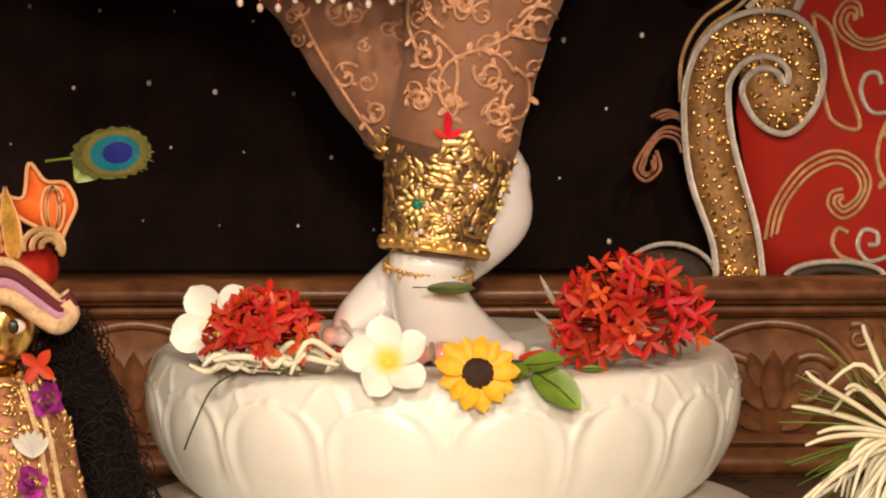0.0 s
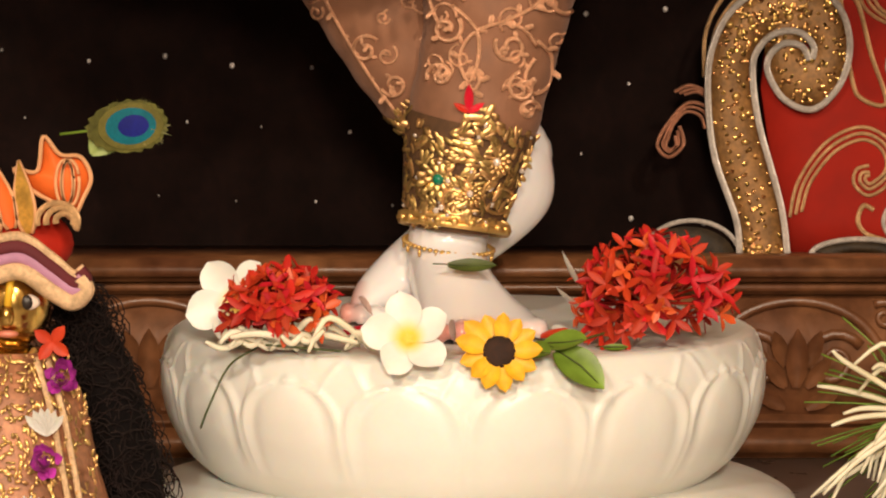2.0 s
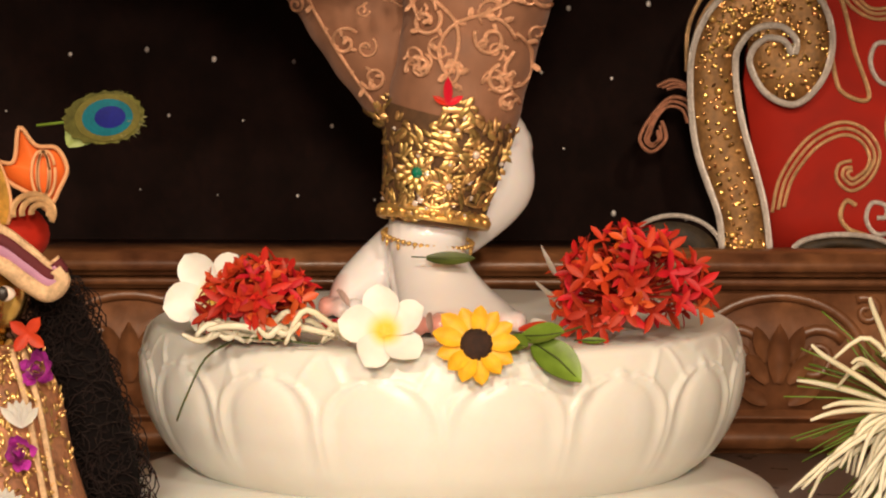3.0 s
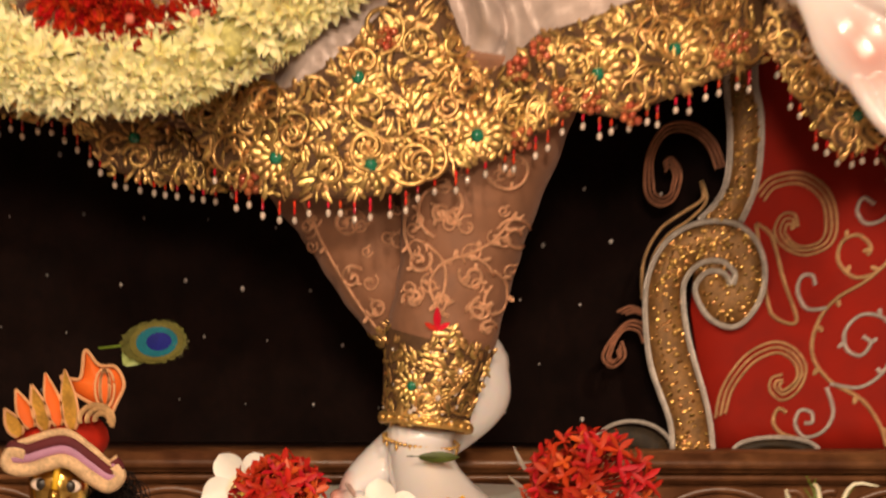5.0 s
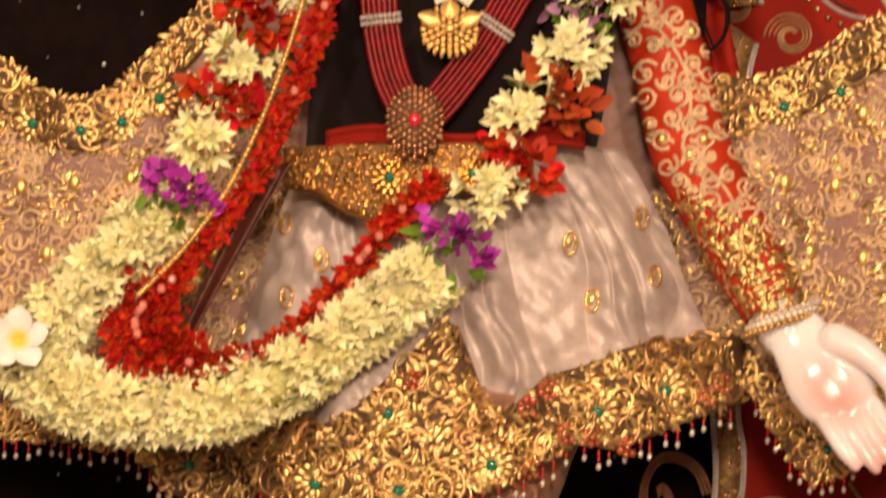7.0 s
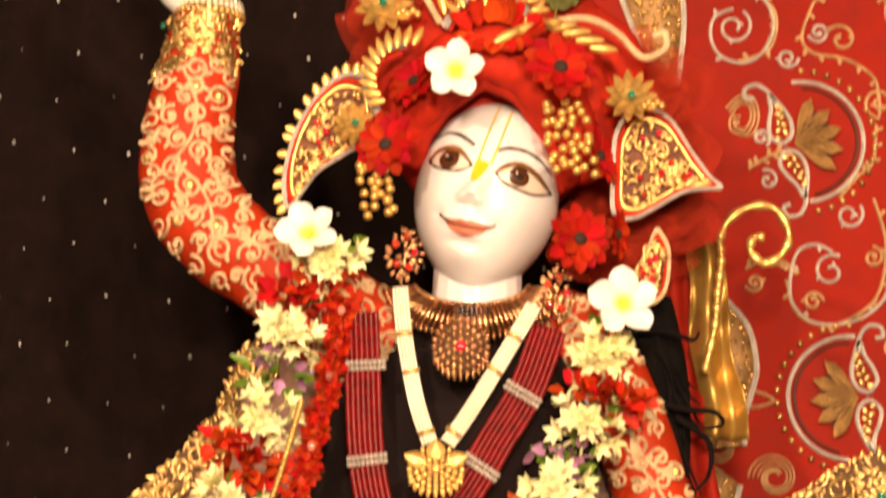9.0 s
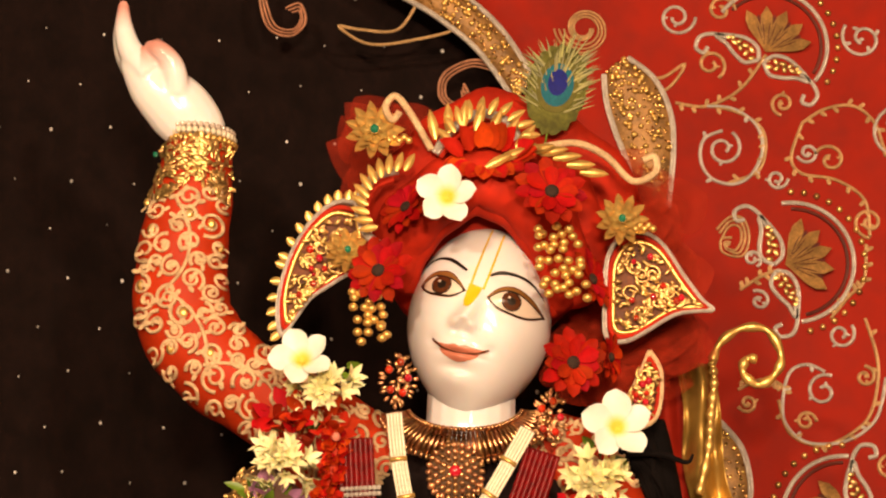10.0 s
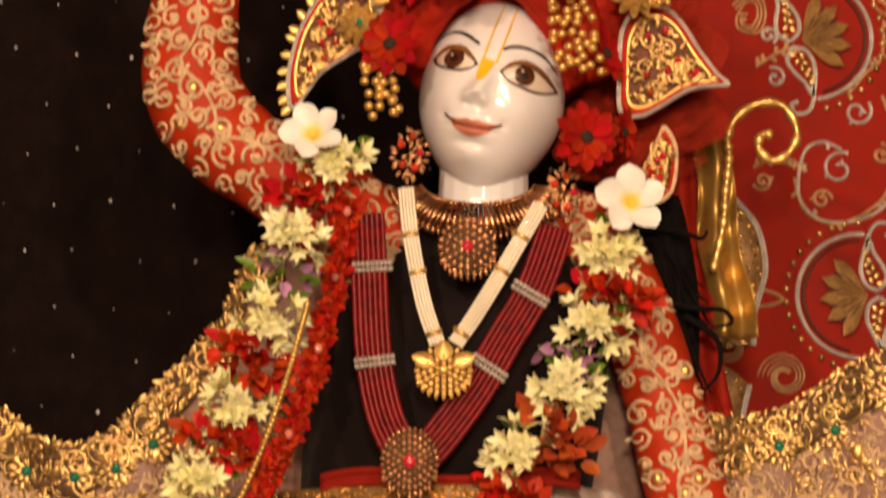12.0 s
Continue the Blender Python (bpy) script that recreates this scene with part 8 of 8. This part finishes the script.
robe = thing("statuette_robe", "gold and rose embroidered robe of the small statuette", "robe")
robe_Y, rl2 = tube_front([(fx, FYC, 0.036), (fx - 0.002, FYC, 0.10), (fx, FYC, 0.165), (fx, FYC, 0.200)], (0.088, 0.072, 0.056, 0.030))
b = Build()
tube(b, rl2[:, :3], rl2[:, 3], 32, 1.0, False)
part("cloth", b, mat("rose_gold_brocade", (0.45, 0.20, 0.10), 0.5, 0.3, spread=0.5, scale=200), robe)
b, c2 = Build(), Build()
bullion(b, lambda x, z: True, (-0.45, -0.27, 0.037, 0.20), robe_Y, 900, random.Random(111), (0.004, 0.009), (0.0018, 0.003), 18, 0.003)
for s in (-1, 1):
    for o in (0, 0.008):
        draw(c2, [tuple(p) for p in spline([(fx + s * (0.024 + o), 0.198), (fx + s * (0.036 + o), 0.16), (fx + s * (0.046 + o), 0.11), (fx + s * (0.058 + o), 0.05)], 30)], 0.0028, robe_Y, 0.003)
part("gold_embroidery", b, GOLD_CHIPS, robe)["kind"] = "stuff"
part("cord_trim", c2, PINK_CORD, robe)["kind"] = "stuff"
for k, (r, z, m) in enumerate(((0.020, 0.203, GOLD), (0.026, 0.196, PINK_CORD), (0.031, 0.188, GOLD), (0.036, 0.178, PEARL))):
    b = Build()
    for j in range(26):
        a = math.pi * (0.05 + 0.9 * j / 25)
        ball(b, (fx + r * math.cos(a), FYC - 0.012 - r * math.sin(a) * 1.1, z - 0.012 * math.sin(a)), 0.0030, 6, 4)
    solid("bead_necklace", b, m, "tiny bead necklace on the small statuette", "necklace", "statuette necklaces")
crown = thing("crown", "orange and gold embroidered crown with rolled lilac brim", "crown")
for o, m, r in ((0.0, PINK_CORD, 0.0075), (0.011, mat("lilac_cord", (0.45, 0.22, 0.35), 0.5, weave=0.4), 0.0055), (0.019, mat("maroon_velvet", (0.10, 0.01, 0.015), 0.8), 0.006), (0.027, PINK_CORD, 0.004)):
    b = Build()
    pts = spline([(-0.386, 0.274 + o * 0.3), (-0.399, 0.276 + o * 0.25), (-0.404 + o * 0.3, 0.263 + o * 0.7), (-0.385, 0.259 + o), (-0.350, 0.268 + o), (-0.325, 0.252 + o), (-0.309, 0.243 + o * 0.8), (-0.299, 0.252 + o * 0.4), (-0.304, 0.262 + o * 0.3)], 50)
    tube(b, [(x, FYC - 0.050 + 0.35 * abs(x - fx) ** 1.2, z) for x, z in pts], r, 8)
    part("brim_roll", b, m, crown)
b = Build()
ball(b, (fx + 0.004, FYC + 0.005, 0.285), (0.046, 0.042, 0.030), 18, 12)
part("cap", b, RED_DEEP, crown)
YELLOW_GOLD = mat("yellow_gold_braid", (0.72, 0.42, 0.08), 0.4, 0.5, spread=0.3, scale=300, weave=0.5, bump_scale=800)
ORANGE_FELT = mat("orange_felt", (0.72, 0.13, 0.01), 0.7, spread=0.2)
ORANGE_CORD = mat("orange_gold_cord", (0.80, 0.42, 0.20), 0.45, 0.2, weave=0.4, bump_scale=900)
for k, (x, z, dx, dz, l, m) in enumerate(((-0.393, 0.290, -0.55, 1, 0.030, YELLOW_GOLD), (-0.382, 0.298, -0.40, 1, 0.040, ORANGE_FELT), (-0.368, 0.296, -0.32, 1, 0.046, YELLOW_GOLD), (-0.356, 0.300, -0.25, 1, 0.052, ORANGE_FELT), (-0.343, 0.296, -0.12, 1, 0.058, YELLOW_GOLD))):
    b = Build()
    petal(b, (x, FYC - 0.035, z), (dx, -0.05, dz), (0, -1, 0), l, 0.015, 0.4, 0.1, 0.75, 8, 4, 0.0, 1.0)
    pl = part("crown_leaf", b, m, crown)
    b = Build()
    d = Vector((dx, 0, dz)).normalized()
    s = Vector((d.z, 0, -d.x))
    tube(b, [Vector((x, FYC - 0.039, z)) + d * l * t + s * 0.0078 * math.sin(math.pi * min(1, t * 0.94 + 0.06) ** 0.75) for t in np.linspace(0, 1, 12)] + [Vector((x, FYC - 0.039, z)) + d * l * t - s * 0.0078 * math.sin(math.pi * min(1, t * 0.94 + 0.06) ** 0.75) for t in np.linspace(1, 0, 12)], 0.0015, 5)
    part("cord_edge", b, ORANGE_CORD, pl)
b = Build()
for sx, r in ((0, 0.016), (0.008, 0.012), (0.014, 0.007)):
    tube(b, [(-0.320 + sx * 0.4 + r * math.cos(a), FYC - 0.040, 0.306 + r * 0.9 * math.sin(a)) for a in np.linspace(-0.5, 3.4, 20)], 0.0028, 6)
part("gold_scroll", b, GOLD_CORD, crown)
lot = [(-0.318, 0.318), (-0.340, 0.330), (-0.354, 0.347), (-0.336, 0.345), (-0.331, 0.372), (-0.318, 0.358), (-0.302, 0.356), (-0.294, 0.340), (-0.300, 0.324), (-0.309, 0.308)]
ol = spline(lot + lot[:1], 60)
c0 = np.array((-0.318, 0.338))
b = Build()
verts = [(c0[0], FYC - 0.038, c0[1])] + [(p[0], FYC - 0.032, p[1]) for p in ol[:-1]] + [(p[0], FYC - 0.026, p[1]) for p in ol[:-1]]
n = len(ol) - 1
b.add(verts, [(0, 1 + j, 1 + (j + 1) % n) for j in range(n)] + [(1 + j, 1 + n + j, 1 + n + (j + 1) % n, 1 + (j + 1) % n) for j in range(n)])
lotus = part("lotus_badge", b, ORANGE_FELT, crown, "orange felt lotus badge with cord outline")
b = Build()
tube(b, [(p[0], FYC - 0.035, p[1]) for p in ol], 0.0019, 6)
for k in (-0.5, 0.0, 0.5):
    tube(b, [(-0.312 + 0.012 * math.cos(a) * (0.35 + 0.5 * abs(k)) + 0.004 * k, FYC - 0.039, 0.336 + 0.018 * math.sin(a)) for a in np.linspace(0.3 + k * 0.2, 2 * math.pi + 0.3, 24)], 0.0014, 5)
part("cord_outline", b, ORANGE_CORD, lotus)
peacock("small peacock feather on the statuette's crown", (-0.266, -0.245, 0.378), (1.0, 0.12), 0.026, 0)
b = Build()
for pts in ([(-0.298, 0.355), (-0.293, 0.372), (-0.291, 0.388)], [(-0.298, 0.355), (-0.285, 0.362), (-0.272, 0.366)]):
    petal(b, (pts[0][0], -0.238, pts[0][1]), (pts[2][0] - pts[0][0], 0, pts[2][1] - pts[0][1]), (0, -1, 0), 0.034, 0.010, 0.3, 0.1, 1.0, 6, 3)
solid("feather_base", b, mat("pale_green_barbs", (0.28, 0.36, 0.10), 0.5, spread=0.3), "pale green barbs at the feather's base", "feather")
locks = thing("statuette_hair", "fluffy black curled hair behind the small statuette", "hair")
rr = random.Random(121)
b = Build()
for k in range(1500):
    t = rr.random()
    x, z = -0.318 + 0.055 * t + rr.uniform(-0.024, 0.022) , 0.232 - 0.165 * t + rr.uniform(-0.015, 0.015)
    y = -0.205 + rr.uniform(-0.02, 0.03)
    r = rr.uniform(0.005, 0.016)
    a0, k1 = rr.uniform(0, 6), rr.uniform(-0.006, 0.006)
    tube(b, [(x + r * math.cos(a0 + q), y + k1 * q, z + r * math.sin(a0 + q)) for q in np.linspace(0, 2.6, 5)], 0.0006, 3, 1.0, False)
part("frizz", b, mat("frizzy_black_hair", (0.016, 0.010, 0.009), 0.85, spec=0.15, island=0.5), locks)["kind"] = "stuff"
b = Build()
tube(b, spline([(-0.318, -0.198, 0.235), (-0.30, -0.195, 0.18), (-0.275, -0.195, 0.10), (-0.262, -0.195, 0.055)], 16), [0.016 + 0.012 * math.sin(math.pi * i / 16) for i in range(17)], 12)
part("hair_core", b, HAIR, locks)
sg = thing("statuette_garland", "small garland of purple blooms and white buds", "garland")
for x, z, k in ((-0.318, 0.184, "p"), (-0.324, 0.150, "w"), (-0.328, 0.122, "p"), (-0.335, 0.085, "w"), (-0.345, 0.055, "p")):
    b = Build()
    y = (robe_Y(x, z) or -0.30) - 0.012
    if k == "p":
        for j in range(26):
            a, e = rr.uniform(0, 6.28), rr.uniform(0, 1.5)
            d = Vector((math.cos(a) * math.sin(e), -math.cos(e), math.sin(a) * math.sin(e)))
            petal(b, Vector((x, y, z)) + d * 0.008, d + Vector((0, -0.3, 0.2)), Vector((0, -1, 0.2)), 0.010, 0.010, 0.4, 0.5, 0.7, 4, 3)
        part("purple_bloom", b, PURPLE, sg)
    else:
        for j in range(6):
            a = -0.9 + 0.36 * j
            petal(b, (x - 0.004, y, z - 0.010), (math.sin(a) * 0.7, -0.3, math.cos(a)), (0, -1, 0.2), 0.027, 0.0075, 0.4, 0.3, 1.2, 5, 3)
        part("white_bud", b, WHITE_PETAL, sg)
b = Build()
for j in range(4):
    a = radians(45 + 90 * j + 8)
    petal(b, (-0.324, -0.30, 0.212), (math.cos(a), -0.3, math.sin(a)), (0, -1, 0), 0.017, 0.010, 0.3, -0.2, 1.1, 5, 4)
solid("red_floret", b, RED_PETAL, "single red four-petalled flower at the statuette's ear", "flower")

# gold finial with a pink bud beside the small statuette
fin = thing("bud_finial", "small gold finial topped with a pink lotus bud", "ornament")
b = Build()
lathe(b, [(0.02, 0.0), (0.02, 0.01), (0.010, 0.02), (0.008, 0.19), (0.013, 0.20), (0.008, 0.21), (0.012, 0.225), (0.015, 0.24), (0.004, 0.245)], (-0.470, -0.25, 0.035), 20)
part("stand", b, GOLD, fin)
b = Build()
for k in range(8):
    a = 2 * math.pi * k / 8
    petal(b, (-0.470 + 0.010 * math.cos(a), -0.25 + 0.010 * math.sin(a), 0.276), (0.1 * math.cos(a), 0.1 * math.sin(a), 1), (math.cos(a), math.sin(a), 0), 0.042, 0.020, -0.5, -0.5, 0.9, 7, 4)
part("bud", b, PINK, fin, "pink lotus bud")
